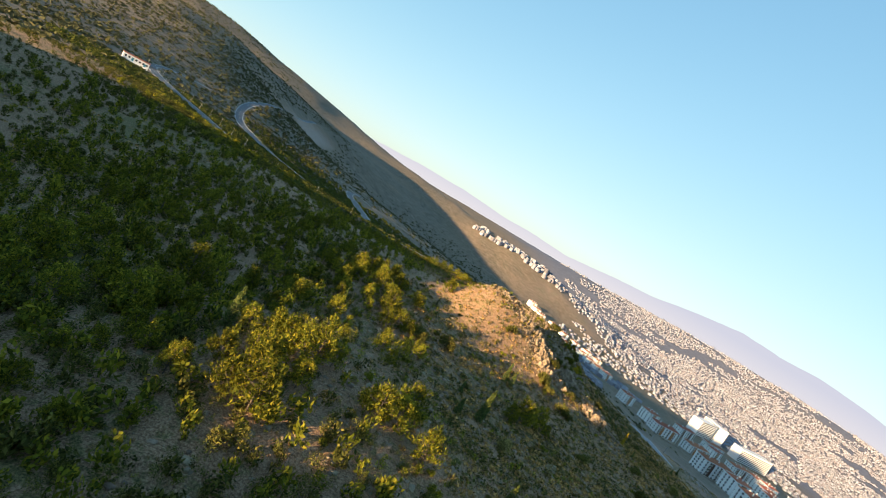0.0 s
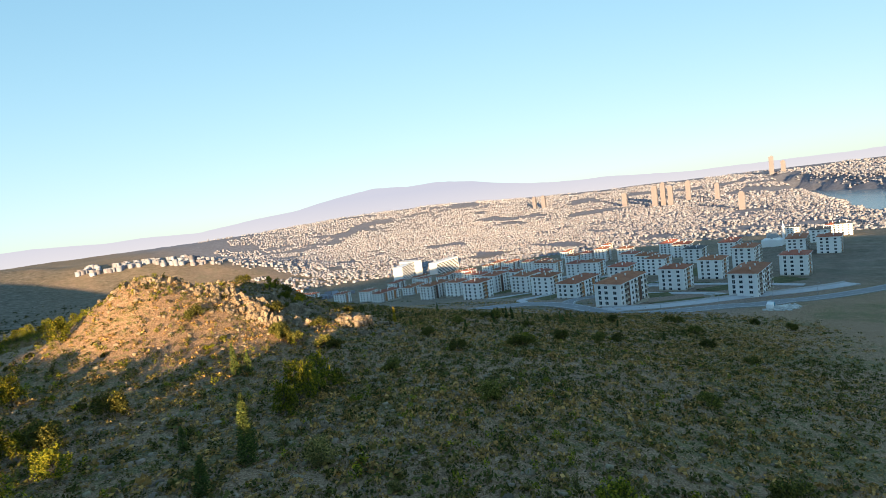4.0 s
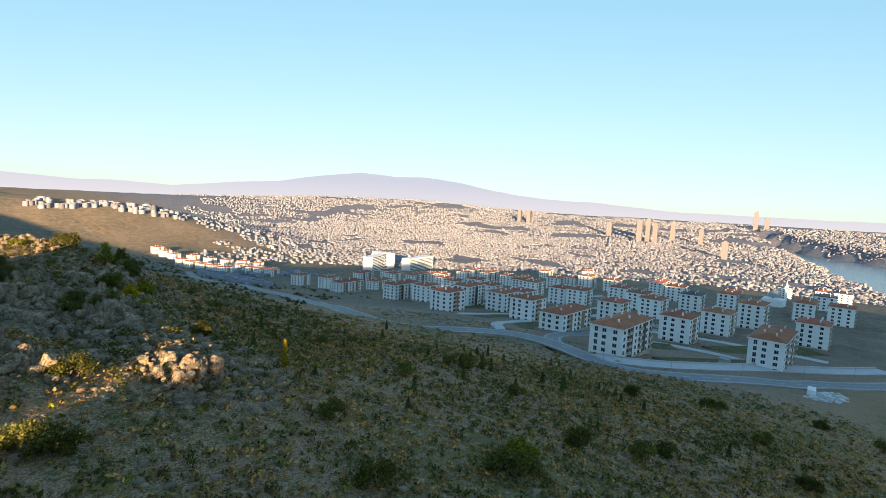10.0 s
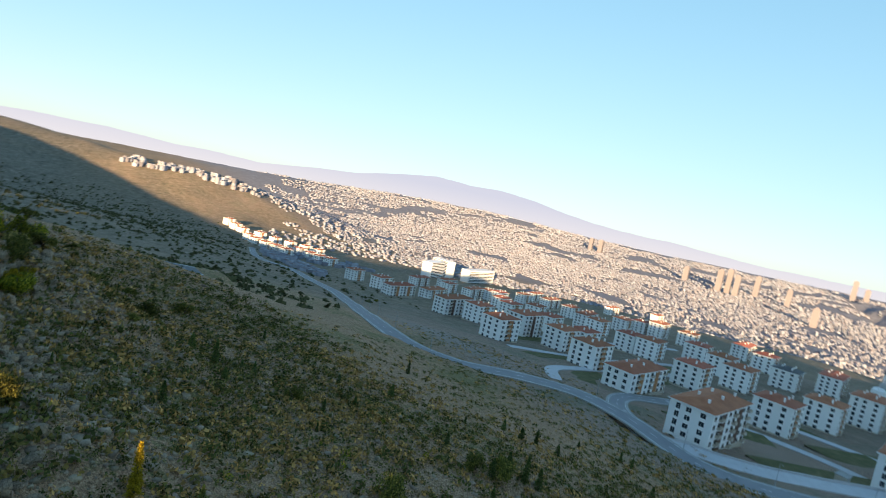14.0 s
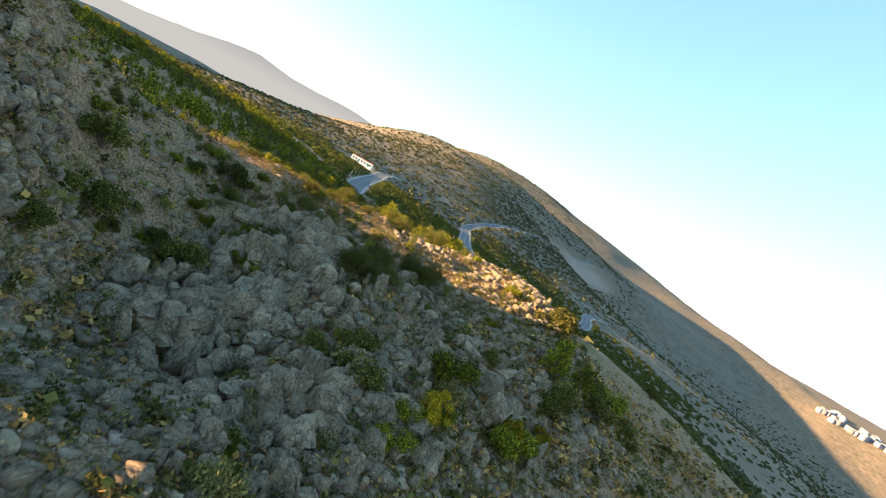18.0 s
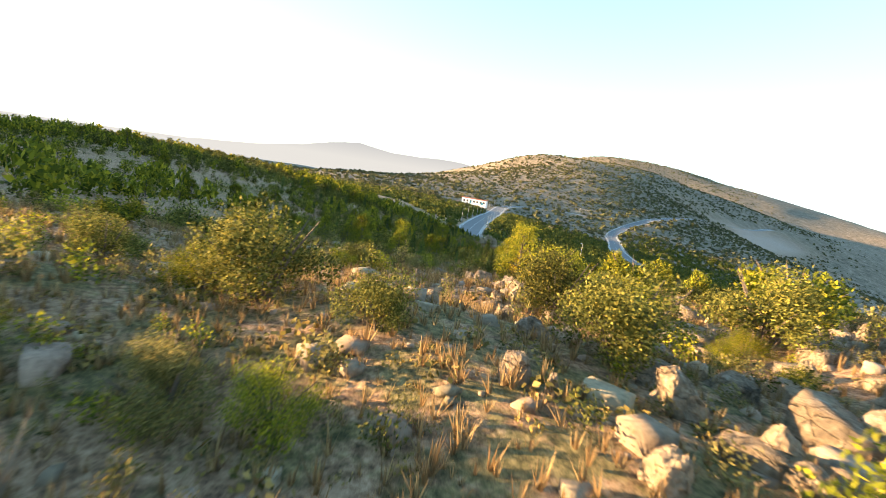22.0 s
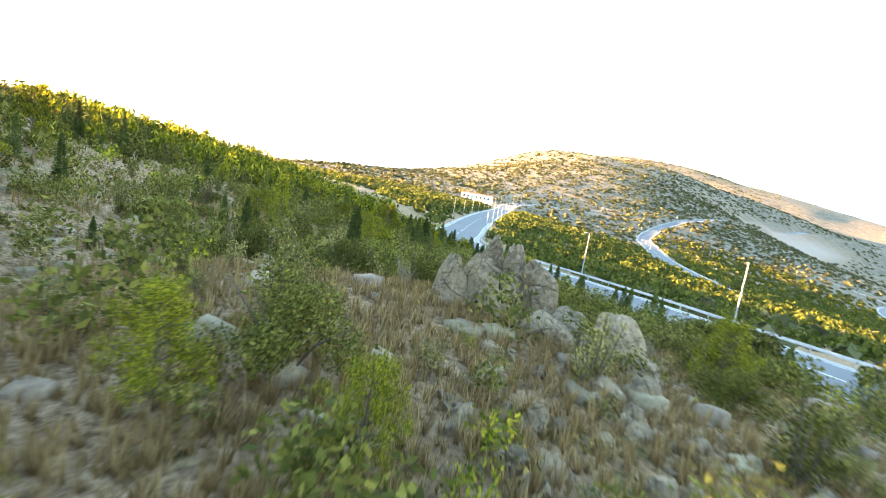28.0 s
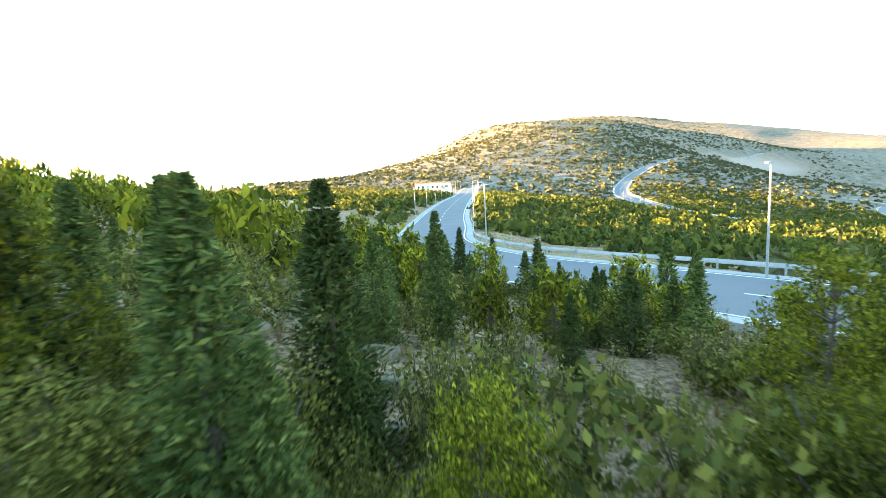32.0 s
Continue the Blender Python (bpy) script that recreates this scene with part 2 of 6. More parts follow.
M_LINE = mottled("road_paint", [(0.3, (0.6, 0.6, 0.58)), (0.7, (0.82, 0.82, 0.8))], 1.0, 20.0, 0.6)
M_VERGE = mottled("gravel_verge", [(0.3, (0.22, 0.18, 0.14)), (0.7, (0.42, 0.36, 0.29))], 0.4, 8.0, 0.95, 0.0, 0.4, 0.05)
M_WALL = mottled("white_render", [(0.3, (0.80, 0.785, 0.78)), (0.7, (0.89, 0.875, 0.87))], 0.15, 1.5, 0.8, 0.0, 0.05, 0.01, "object", 0.06)
M_WHITE = mottled("white_paint", [(0.3, (0.74, 0.74, 0.73)), (0.7, (0.84, 0.84, 0.83))], 0.3, 3.0, 0.7)
M_BROWN = mottled("brown_render", [(0.3, (0.10, 0.055, 0.04)), (0.7, (0.17, 0.095, 0.07))], 0.3, 3.0, 0.8)
M_OCHRE = mottled("ochre_render", [(0.3, (0.36, 0.16, 0.07)), (0.7, (0.48, 0.24, 0.11))], 0.3, 3.0, 0.8)
M_PLINTH = mottled("beige_stone_plinth", [(0.3, (0.40, 0.34, 0.27)), (0.7, (0.55, 0.48, 0.40))], 0.5, 4.0, 0.85)
M_TILE = mottled("red_roof_tile", [(0.3, (0.24, 0.075, 0.045)), (0.55, (0.38, 0.13, 0.07)), (0.75, (0.46, 0.19, 0.11))], 0.25, 4.0, 0.8, 0.0, 0.5, 0.06, "object", 0.15)
M_DARKROOF = mottled("dark_roof_sheet", [(0.3, (0.06, 0.06, 0.065)), (0.7, (0.12, 0.12, 0.12))], 0.3, 4.0, 0.7)
M_GALV = mottled("galvanised_steel", [(0.3, (0.24, 0.245, 0.25)), (0.7, (0.40, 0.405, 0.41))], 1.0, 12.0, 0.5, 0.25, 0.05, 0.005)
M_BARK = mottled("bark", [(0.3, (0.06, 0.045, 0.035)), (0.7, (0.17, 0.13, 0.10))], 2.0, 14.0, 0.95, 0.0, 0.6, 0.03)
M_BLUE = mottled("blue_tarpaulin", [(0.3, (0.03, 0.16, 0.26)), (0.7, (0.07, 0.30, 0.40))], 0.6, 6.0, 0.5)
M_RUBBLE = mottled("white_rubble", [(0.3, (0.35, 0.33, 0.31)), (0.7, (0.75, 0.73, 0.70))], 0.8, 6.0, 0.9, 0.0, 0.4, 0.05, "island", 0.25)
M_LEAF_PINE = leafy("pine_needles", (0.036, 0.052, 0.009), (0.185, 0.19, 0.018), (0.42, 0.345, 0.03), 0.4, 0.4)
M_LEAF_FIR = leafy("dark_conifer_foliage", (0.034, 0.053, 0.017), (0.088, 0.116, 0.030), (0.18, 0.19, 0.05), 0.25, 0.4)
M_LEAF_OAK = leafy("evergreen_oak_leaves", (0.042, 0.046, 0.012), (0.128, 0.127, 0.027), (0.27, 0.225, 0.05), 0.3, 0.45)
M_LEAF_GOLD = leafy("yellowing_leaves", (0.095, 0.098, 0.034), (0.25, 0.21, 0.07), (0.46, 0.36, 0.12), 0.4)
M_SCRUB = leafy("low_scrub", (0.06, 0.055, 0.016), (0.27, 0.205, 0.06), (0.58, 0.37, 0.12), 0.3, 0.45)
M_SCRUB_DARK = leafy("dark_heather", (0.04, 0.044, 0.012), (0.115, 0.115, 0.03), (0.24, 0.20, 0.055), 0.25)
M_SCRUB_RUST = leafy("rusty_heather", (0.15, 0.088, 0.03), (0.38, 0.22, 0.07), (0.60, 0.36, 0.12), 0.3)
M_LEAF_HEATH = leafy("far_heath", (0.055, 0.057, 0.026), (0.10, 0.098, 0.044), (0.14, 0.125, 0.06), 0.2)
M_LEAF_ROWS = leafy("young_pine_needles", (0.038, 0.05, 0.012), (0.095, 0.11, 0.022), (0.18, 0.17, 0.03), 0.3, 0.3)
M_LEAF_AMBER = leafy("golden_needles", (0.16, 0.12, 0.01), (0.42, 0.30, 0.02), (0.62, 0.45, 0.04), 0.4)
M_DRY = leafy("dry_grass", (0.18, 0.108, 0.052), (0.35, 0.22, 0.10), (0.50, 0.34, 0.16), 0.4, 0.2)
M_TWIG = mottled("dry_twigs", [(0.3, (0.16, 0.12, 0.09)), (0.7, (0.32, 0.25, 0.18))], 2.0, 10.0, 0.95)


def glass_material():
    m, n, l, b = material("window_glass", 0.12)
    b.inputs["Base Color"].default_value = (0.03, 0.035, 0.045, 1)
    b.inputs["Specular IOR Level"].default_value = 0.6
    return m


M_GLASS = glass_material()


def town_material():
    """House walls of a far town: bluish greys from house to house, haze put into them."""
    m, n, l, b = material("hazed_town_walls", 0.85)
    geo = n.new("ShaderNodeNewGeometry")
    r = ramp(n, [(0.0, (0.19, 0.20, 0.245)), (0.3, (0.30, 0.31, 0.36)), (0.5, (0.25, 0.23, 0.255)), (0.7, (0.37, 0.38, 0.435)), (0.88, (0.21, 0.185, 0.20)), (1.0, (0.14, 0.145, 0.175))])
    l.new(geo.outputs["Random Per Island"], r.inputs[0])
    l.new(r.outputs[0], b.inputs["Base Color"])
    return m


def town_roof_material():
    m, n, l, b = material("hazed_town_roofs", 0.85)
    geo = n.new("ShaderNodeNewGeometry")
    # roof tones dulled and blued for the same distance haze
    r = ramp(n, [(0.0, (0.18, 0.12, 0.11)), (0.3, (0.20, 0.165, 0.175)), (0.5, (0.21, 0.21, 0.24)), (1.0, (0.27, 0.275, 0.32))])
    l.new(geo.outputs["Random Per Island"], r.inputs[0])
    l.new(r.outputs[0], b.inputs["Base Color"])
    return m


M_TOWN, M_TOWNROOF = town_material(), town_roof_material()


def water_material():
    m, n, l, b = material("bay_water", 0.22)
    b.inputs["Base Color"].default_value = (0.10, 0.16, 0.22, 1)
    geo = n.new("ShaderNodeNewGeometry")
    w = noise_tex(n, l, 0.02, 6.0, 0.6, geo.outputs["Position"])
    bumped(n, l, b, w.outputs[0], 0.2, 2.0)
    return m


M_WATER = water_material()


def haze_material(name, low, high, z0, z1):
    """Far mountains as a plain glowing backdrop, haze put into the colour by height."""
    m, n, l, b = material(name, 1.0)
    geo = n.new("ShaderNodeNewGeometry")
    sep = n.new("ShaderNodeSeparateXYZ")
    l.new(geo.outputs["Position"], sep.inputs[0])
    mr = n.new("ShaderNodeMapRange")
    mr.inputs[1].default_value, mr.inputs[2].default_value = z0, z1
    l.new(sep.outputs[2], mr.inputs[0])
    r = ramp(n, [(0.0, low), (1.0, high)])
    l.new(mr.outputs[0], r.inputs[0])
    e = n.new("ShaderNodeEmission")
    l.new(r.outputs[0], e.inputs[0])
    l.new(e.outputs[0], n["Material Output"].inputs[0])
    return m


# ---- helpers for meshes and things ----
rng = np.random.default_rng(7)


def arrays_mesh(name, verts, faces, mats, index=None, smooth=False):
    """A mesh from arrays; faces is an (n, 3) or (n, 4) array."""
    verts, faces = np.asarray(verts, np.float32), np.asarray(faces, np.int32)
    me = bpy.data.meshes.new(name)
    k = faces.shape[1]
    me.vertices.add(len(verts))
    me.vertices.foreach_set("co", verts.ravel())
    me.loops.add(faces.size)
    me.loops.foreach_set("vertex_index", faces.ravel())
    me.polygons.add(len(faces))
    me.polygons.foreach_set("loop_start", np.arange(0, faces.size, k, dtype=np.int32))
    for m in mats:
        me.materials.append(m)
    if index is not None:
        me.polygons.foreach_set("material_index", np.asarray(index, np.int32))
    if smooth:
        me.polygons.foreach_set("use_smooth", np.ones(len(faces), bool))
    me.update(calc_edges=True)
    return me


def bm_mesh(name, bm, mats, smooth=False):
    me = bpy.data.meshes.new(name)
    bm.to_mesh(me)
    bm.free()
    for m in (mats if isinstance(mats, (list, tuple)) else [mats]):
        me.materials.append(m)
    if smooth:
        for p in me.polygons:
            p.use_smooth = True
    return me


def thing(name, label, category, at=(0, 0, 0), turn=0.0, group="", kind=""):
    """An empty at a thing's base, under which its parts hang."""
    ob = new(name)
    ob.empty_display_size = 0.3
    ob.matrix_basis = pose(*at, 0, 0, turn)
    return tagged(ob, label, category, group, kind)


def under(name, data, parent, label="", at=None):
    """A mesh as one part of a thing, or of a part."""
    ob = new(name, data)
    ob.parent = parent
    if at is not None:
        ob.matrix_basis = at
    return tagged(ob, label)


def part(name, bm, mat, parent, label="", at=None, smooth=False):
    return under(name, bm_mesh(name, bm, mat, smooth), parent, label, at)


def box(bm, x0, y0, z0, x1, y1, z1, bevel=0.0, mat=0):
    m = Matrix.LocRotScale(((x0 + x1) / 2, (y0 + y1) / 2, (z0 + z1) / 2), None, (abs(x1 - x0), abs(y1 - y0), abs(z1 - z0)))
    r = bmesh.ops.create_cube(bm, size=1.0, matrix=m)
    vs = r["verts"]
    if bevel:
        es = list({e for v in vs for e in v.link_edges})
        r = bmesh.ops.bevel(bm, geom=es, offset=bevel, segments=1, affect="EDGES")
        fs = {f for v in r["verts"] for f in v.link_faces}
    else:
        fs = {f for v in vs for f in v.link_faces}
    for f in fs:
        f.material_index = mat
    return bm


def tube(bm, a, b, r0, r1, sides=8, mat=0):
    a, b = Vector(a), Vector(b)
    q = (b - a).to_track_quat("Z", "Y")
    m = Matrix.LocRotScale((a + b) / 2, q, None)
    r = bmesh.ops.create_cone(bm, cap_ends=True, segments=sides, radius1=r0, radius2=r1, depth=(b - a).length, matrix=m)
    for f in {f for v in r["verts"] for f in v.link_faces}:
        f.material_index = mat
    return bm


# ---- the lie of the land ----
# swells of the ground on regular grids, in metres over a level of -100: knolls 52 m, swells 200 m and massifs 500 m apart
KNOLLS = [
    -3.9, -1.5, 3, 0.7, -2.2, -2, -4.8,
    -6.2, -2.1, 4.7, -1.2, -5.5, 2.4, 0.6,
    2.2, -0.5, 1.2, 4.5, -1.5, 1.7, -0.2,
    10.5, -0.7, -4.6, 8.5, 4.1, 0.4, -2.8,
    2.2, -3.7, 0.6, 6.8, -0.2, 0.8, 1,
    -3.3, -2.3, 1.8, 1.6, -2.9, 1.3, 2.6,
    -2.6, 0.8, 2, 2.6, 0.3, 0.8, 0.4,
]
SWELLS = [
    -21, -6.9, 25, 18, -10, -10, -0.7,
    -10, 0.4, 16.4, 11, -1.6, 2.6, 7.2,
    4.9, 10.5, 10.4, 3.4, -2.3, 4.8, 9.8,
    2.9, 0.6, 3.4, 4.3, -1.1, 3.2, 5.2,
    -5.1, -17.5, -4.1, 4, -1.7, 3.5, 4.8,
    5.4, -7.9, 2, 3.4, -4.2, 2.3, 7,
    3.7, -4.7, 3.1, 3.7, -1.7, 1.3, 5.2,
    -33.3, -51.2, -26.6, -2.2, 1.2, 1, 1.9,
]
MASSIFS = [
    -32.5, -14.7, -0.3, -12.5, -16.3,
    -14.2, 5.4, 22.4, 3, -18.4,
    25.9, 3.6, 2.2, 0.9, -16.4,
    74.9, -14.3, -53.9, -22.4, -10.1,
    143.3, 36, -50.4, -29.9, -5.5,
]


def smoothstep(a, b, v):
    t = np.clip((v - a) / (b - a), 0, 1)
    return t * t * (3 - 2 * t)


def swell(x, y, amps, x0, y0, dx, dy, nx, reach):
    z = np.zeros_like(x)
    for i, a in enumerate(amps):
        cx, cy = x0 + dx * (i % nx), y0 + dy * (i // nx)
        z += a * np.exp(-((x - cx) ** 2 + (y - cy) ** 2) / (2 * reach * reach))
    return z


def hump(x, y, cx, cy, height, rx, ry, turn=0.0):
    c, s = math.cos(radians(turn)), math.sin(radians(turn))
    u, v = (x - cx) * c + (y - cy) * s, -(x - cx) * s + (y - cy) * c
    return height * np.exp(-(u / rx) ** 2 / 2 - (v / ry) ** 2 / 2)


def lattice(ix, iy, seed):
    h = (ix * 374761393 + iy * 668265263 + seed * 974634777) & 0xFFFFFFFF
    h = ((h ^ (h >> 13)) * 1274126177) & 0xFFFFFFFF
    return ((h ^ (h >> 16)) & 0xFFFF) / 65535.0


def rough(x, y, size, seed=0):
    """Smooth value noise between -1 and 1."""
    u, v = x / size, y / size
    iu, iv = np.floor(u).astype(np.int64), np.floor(v).astype(np.int64)
    fu, fv = u - iu, v - iv
    fu, fv = fu * fu * (3 - 2 * fu), fv * fv * (3 - 2 * fv)
    a, b = lattice(iu, iv, seed), lattice(iu + 1, iv, seed)
    c, d = lattice(iu, iv + 1, seed), lattice(iu + 1, iv + 1, seed)
    return 2 * ((a * (1 - fu) + b * fu) * (1 - fv) + (c * (1 - fu) + d * fu) * fv) - 1


SEA = -222.0


def land(x, y):
    """The height of the ground without its fine relief."""
    x, y = np.asarray(x, float), np.asarray(y, float)
    near = -100 + swell(x, y, KNOLLS, -90, 0, 52, 52, 7, 55) + swell(x, y, SWELLS, -450, -200, 190, 200, 7, 210) + swell(x, y, MASSIFS, -800, -500, 500, 500, 5, 600)
    d = np.hypot(x - 60, y - 60)
    # the plain of the town, rising towards the far hills
    plain = -196 - 22 * smoothstep(1000, 1500, d) + 112 * smoothstep(1900, 4500, d)
    west = -100 - 140 * smoothstep(-350, 350, -x - y)
    far = west + (plain - west) * smoothstep(-700, 150, x)
    z = near + (far - near) * smoothstep(850, 1500, d + 250 * smoothstep(300, -300, x) * -1)
    z = z + hump(x, y, -1080, 1790, 175, 420, 330, 30) + hump(x, y, -720, 1100, 8, 210, 190, 0) + hump(x, y, -350, 2100, 60, 500, 300, 0)
    z = z + hump(x, y, 230, 1720, 118, 330, 210, -8) + hump(x, y, 160, 2950, 60, 420, 260, 0) + hump(x, y, 900, 3300, 60, 520, 260, 0)
    z = z + hump(x, y, 2300, 3500, 60, 700, 300, -30) + hump(x, y, -900, 500, -40, 300, 500, 0)
    # includes five unseen hills south and west, added only to throw shade
    z = z + hump(x, y, 50, 107, 5.0, 13, 13) + hump(x, y, 46, 98, 7.0, 8, 8) + hump(x, y, 63, 97, 6.0, 8, 7) + hump(x, y, 84.8, 146.4, 5.6, 7, 24, -123) + hump(x, y, 109, 173, 7.1, 24, 33, 78) + hump(x, y, 255, -345, 84, 150, 40, -40) + hump(x, y, -17, 201.5, 1.6, 5, 5) + hump(x, y, -98, 160, -4.6, 30, 45) + hump(x, y, -19, -110, 18, 35, 24, -42) + hump(x, y, 55, -178, 26, 75, 28, -42) + hump(x, y, -100, -95, 34, 38, 20, -40) + hump(x, y, -152, 42, 36, 34, 22, -42) + hump(x, y, -860, 640, -62, 170, 230, 0) + hump(x, y, -690, 940, -16, 110, 120)
    # unseen crest added behind the flight way, to stop the low evening sun
    across, behind = -0.766 * x + 0.643 * y, 0.643 * x + 0.766 * y
    z = z + np.interp(across, (15, 40, 60, 73, 86, 100, 120, 140, 165), (0, 14.5, 35, 41.5, 46, 48, 51, 49, 0)) * np.exp(-((behind + 135) / 20) ** 2 / 2)
    # unseen high range added south-west, to keep the evening sun off the far hillside
    z = z + np.interp(x, (-2050, -1800, -1600, -1330, -1130, -1000, -840, -680, -500, -390), (0, 300, 320, 245, 198, 172, 150, 130, 70, 0)) * np.exp(-((y + 210) / 60) ** 2 / 2)
    # the bay, between the near shore and the far one
    near_shore = 0.482 * (x - 1817) - 0.876 * (y - 343)
    far_shore = 0.737 * (2963 - x) + 0.675 * (y - 559)
    bay = smoothstep(-40, 90, near_shore) * smoothstep(-40, 90, far_shore) * smoothstep(1500, 1700, x)
    z = z + (SEA - 12 - z) * bay
    # the far ridge, and the gully, brow and spurs of the near hill
    for cx, cy, height, reach in ((-18, 2048, 20, 190), (-221, 2031, 21, 190), (-421, 1992, -10, 190), (-616, 1932, -15, 190), (-804, 1852, -5, 190), (-983, 1753, -13, 190), (-1150, 1636, 22, 190),
                                  (-665, 922, 14, 75), (-734, 857, 13, 75), (-797, 785, -11, 75), (-864, 693, -9, 75), (-732, 1260, 5, 170)):
        z = z + hump(x, y, cx, cy, height, reach, reach)
    for cx, cy, height, reach in ((58, 113, -5.5, 9), (110, 162, -12, 22), (26, 0, 5.0, 20), (116, 42, 4.3, 22), (56, 138, 1.8, 14), (74, 108, -5, 9), (-10, 228, 1.6, 22),
                                  (86, 126, 2.7, 9), (74, 30, 2.3, 14), (110, 126, -4.4, 14), (86, 102, 3.5, 9), (164, 168, -2.6, 22), (44, 90, 2.0, 9)):
        z = z + hump(x, y, cx, cy, height, reach, reach)
    return np.maximum(z, SEA - 12)


def relief(x, y):
    """Hummocks and ledges on the nearer ground."""
    d = np.hypot(x - 50, y - 110)
    near = 1 - smoothstep(150, 420, d)
    crag = np.exp(-((x - 58) / 26) ** 2 - ((y - 118) / 26) ** 2) + np.exp(-((x - 80) / 22) ** 2 - ((y - 118) / 30) ** 2)
    z = near * (0.28 * rough(x, y, 5.0, 1) + 0.14 * rough(x, y, 2.2, 2)) + 0.8 * near * crag * rough(x, y, 3.6, 5)
    z = z + smoothstep(200, 600, d) * (2.2 * rough(x, y, 60.0, 3) + 4.5 * smoothstep(500, 1200, d) * rough(x, y, 170.0, 4))
    return z


def spline(points, step):
    """A smooth line through the points, as an array sampled every step metres."""
    p = np.array(points, float)
    p = np.vstack([2 * p[0] - p[1], p, 2 * p[-1] - p[-2]])
    out = []
    for i in range(1, len(p) - 2):
        n = max(2, int(np.linalg.norm(p[i + 1] - p[i]) / step))
        t = (np.arange(n) / n)[:, None]
        a, b, c, d = p[i - 1:i + 3]
        out.append(0.5 * ((2 * b) + (c - a) * t + (2 * a - 5 * b + 4 * c - d) * t ** 2 + (3 * b - a - 3 * c + d) * t ** 3))
    out.append(p[-2][None])
    return np.vstack(out)


def level_line(points, step, window=25):
    xy = spline(points, step)
    z = land(xy[:, 0], xy[:, 1])
    k = np.ones(window) / window
    z = np.convolve(np.pad(z, window // 2, mode="edge"), k, "valid")[:len(xy)]
    return np.column_stack([xy, z])


ROADS = {
    "hill": (level_line([(120, 236), (60, 228), (20, 229), (-8, 233), (-27, 240), (-42, 245.5), (-58, 248.5), (-76, 250), (-92, 256), (-108, 270), (-142, 301), (-227, 384), (-300, 455), (-320, 478)], 3.0), 5.2),
    "slope": (level_line([(-320, 478), (-337, 508), (-347, 560), (-338, 605), (-318, 634)], 4.0), 4.0),
    "hairpin": (level_line([(-404, 1262), (-362, 958), (-334, 775), (-314, 690), (-282, 612), (-252, 560), (-222, 525), (-156, 442), (-108, 392), (-80, 382), (-66, 402), (-57, 436), (-60, 500), (-90, 594), (-119, 662), (-127, 714), (-116, 738)], 4.0), 5.2),
    "track": (level_line([(-286, 668), (-249, 698), (-205, 734), (-121, 720), (-80, 727), (0, 800), (120, 960)], 5.0), 2.6),
    "town": (level_line([(420, 66), (332, 94), (300, 108), (268, 125), (254, 143), (256, 170), (250, 190), (232, 203), (208, 213), (197, 236), (204, 285), (224, 350), (250, 450), (264, 560), (276, 664), (264, 790), (300, 1000)], 4.0), 4.4),
    "estate": (level_line([(254, 160), (275, 190), (300, 205), (330, 205), (380, 205), (440, 212)], 4.0), 4.0),
}


def to_line(x, y, line):
    """Distance to a line, and the line's height there."""
    best, bz = np.full(x.shape, 1e9), np.zeros(x.shape)
    for i in range(0, len(line) - 1):
        a, b = line[i], line[i + 1]
        e = b[:2] - a[:2]
        t = np.clip(((x - a[0]) * e[0] + (y - a[1]) * e[1]) / (e @ e), 0, 1)
        d = np.hypot(x - a[0] - t * e[0], y - a[1] - t * e[1])
        hit = d < best
        best[hit] = d[hit]
        bz[hit] = (a[2] + t * (b[2] - a[2]))[hit]
    return best, bz


def terrain(x, y):
    x, y = np.atleast_1d(np.asarray(x, float)), np.atleast_1d(np.asarray(y, float))
    z = land(x, y) + relief(x, y)
    for line, half in ROADS.values():
        lo, hi = line.min(0) - 26, line.max(0) + 26
        sel = np.where((x > lo[0]) & (x < hi[0]) & (y > lo[1]) & (y < hi[1]))[0]
        if len(sel):
            d, rz = to_line(x[sel], y[sel], line)
            w = 1 - smoothstep(half + 1.5, half + 9, d)
            z[sel] = z[sel] * (1 - w) + (rz - 0.35) * w
    return z


def ground_at(x, y):
    return float(terrain([x], [y])[0])


def off_road(x, y, margin=1.5):
    ok = np.ones(len(x), bool)
    for line, half in ROADS.values():
        lo, hi = line.min(0) - 15, line.max(0) + 15
        sel = np.where((x > lo[0]) & (x < hi[0]) & (y > lo[1]) & (y < hi[1]))[0]
        if len(sel):
            d, _ = to_line(x[sel], y[sel], line)
            ok[sel[d < half + margin]] = False
    return ok


def graded(fine0, fine1, fine, mid0, mid1, mid, far0, far1, growth=1.13):
    core = np.arange(fine0, fine1, fine)
    left = np.arange(fine0 - mid, mid0, -mid)[::-1]
    right = np.arange(core[-1] + mid, mid1, mid)
    out = [np.r_[left, core, right]]
    step, v, side = mid, out[0][0], []
    while v > far0:
        step = min(step * growth, 140)
        v -= step
        side.append(v)
    pre = np.array(side[::-1])
    step, v, side = mid, out[0][-1], []
    while v < far1:
        step = min(step * growth, 140)
        v += step
        side.append(v)
    return np.r_[pre, out[0], np.array(side)]


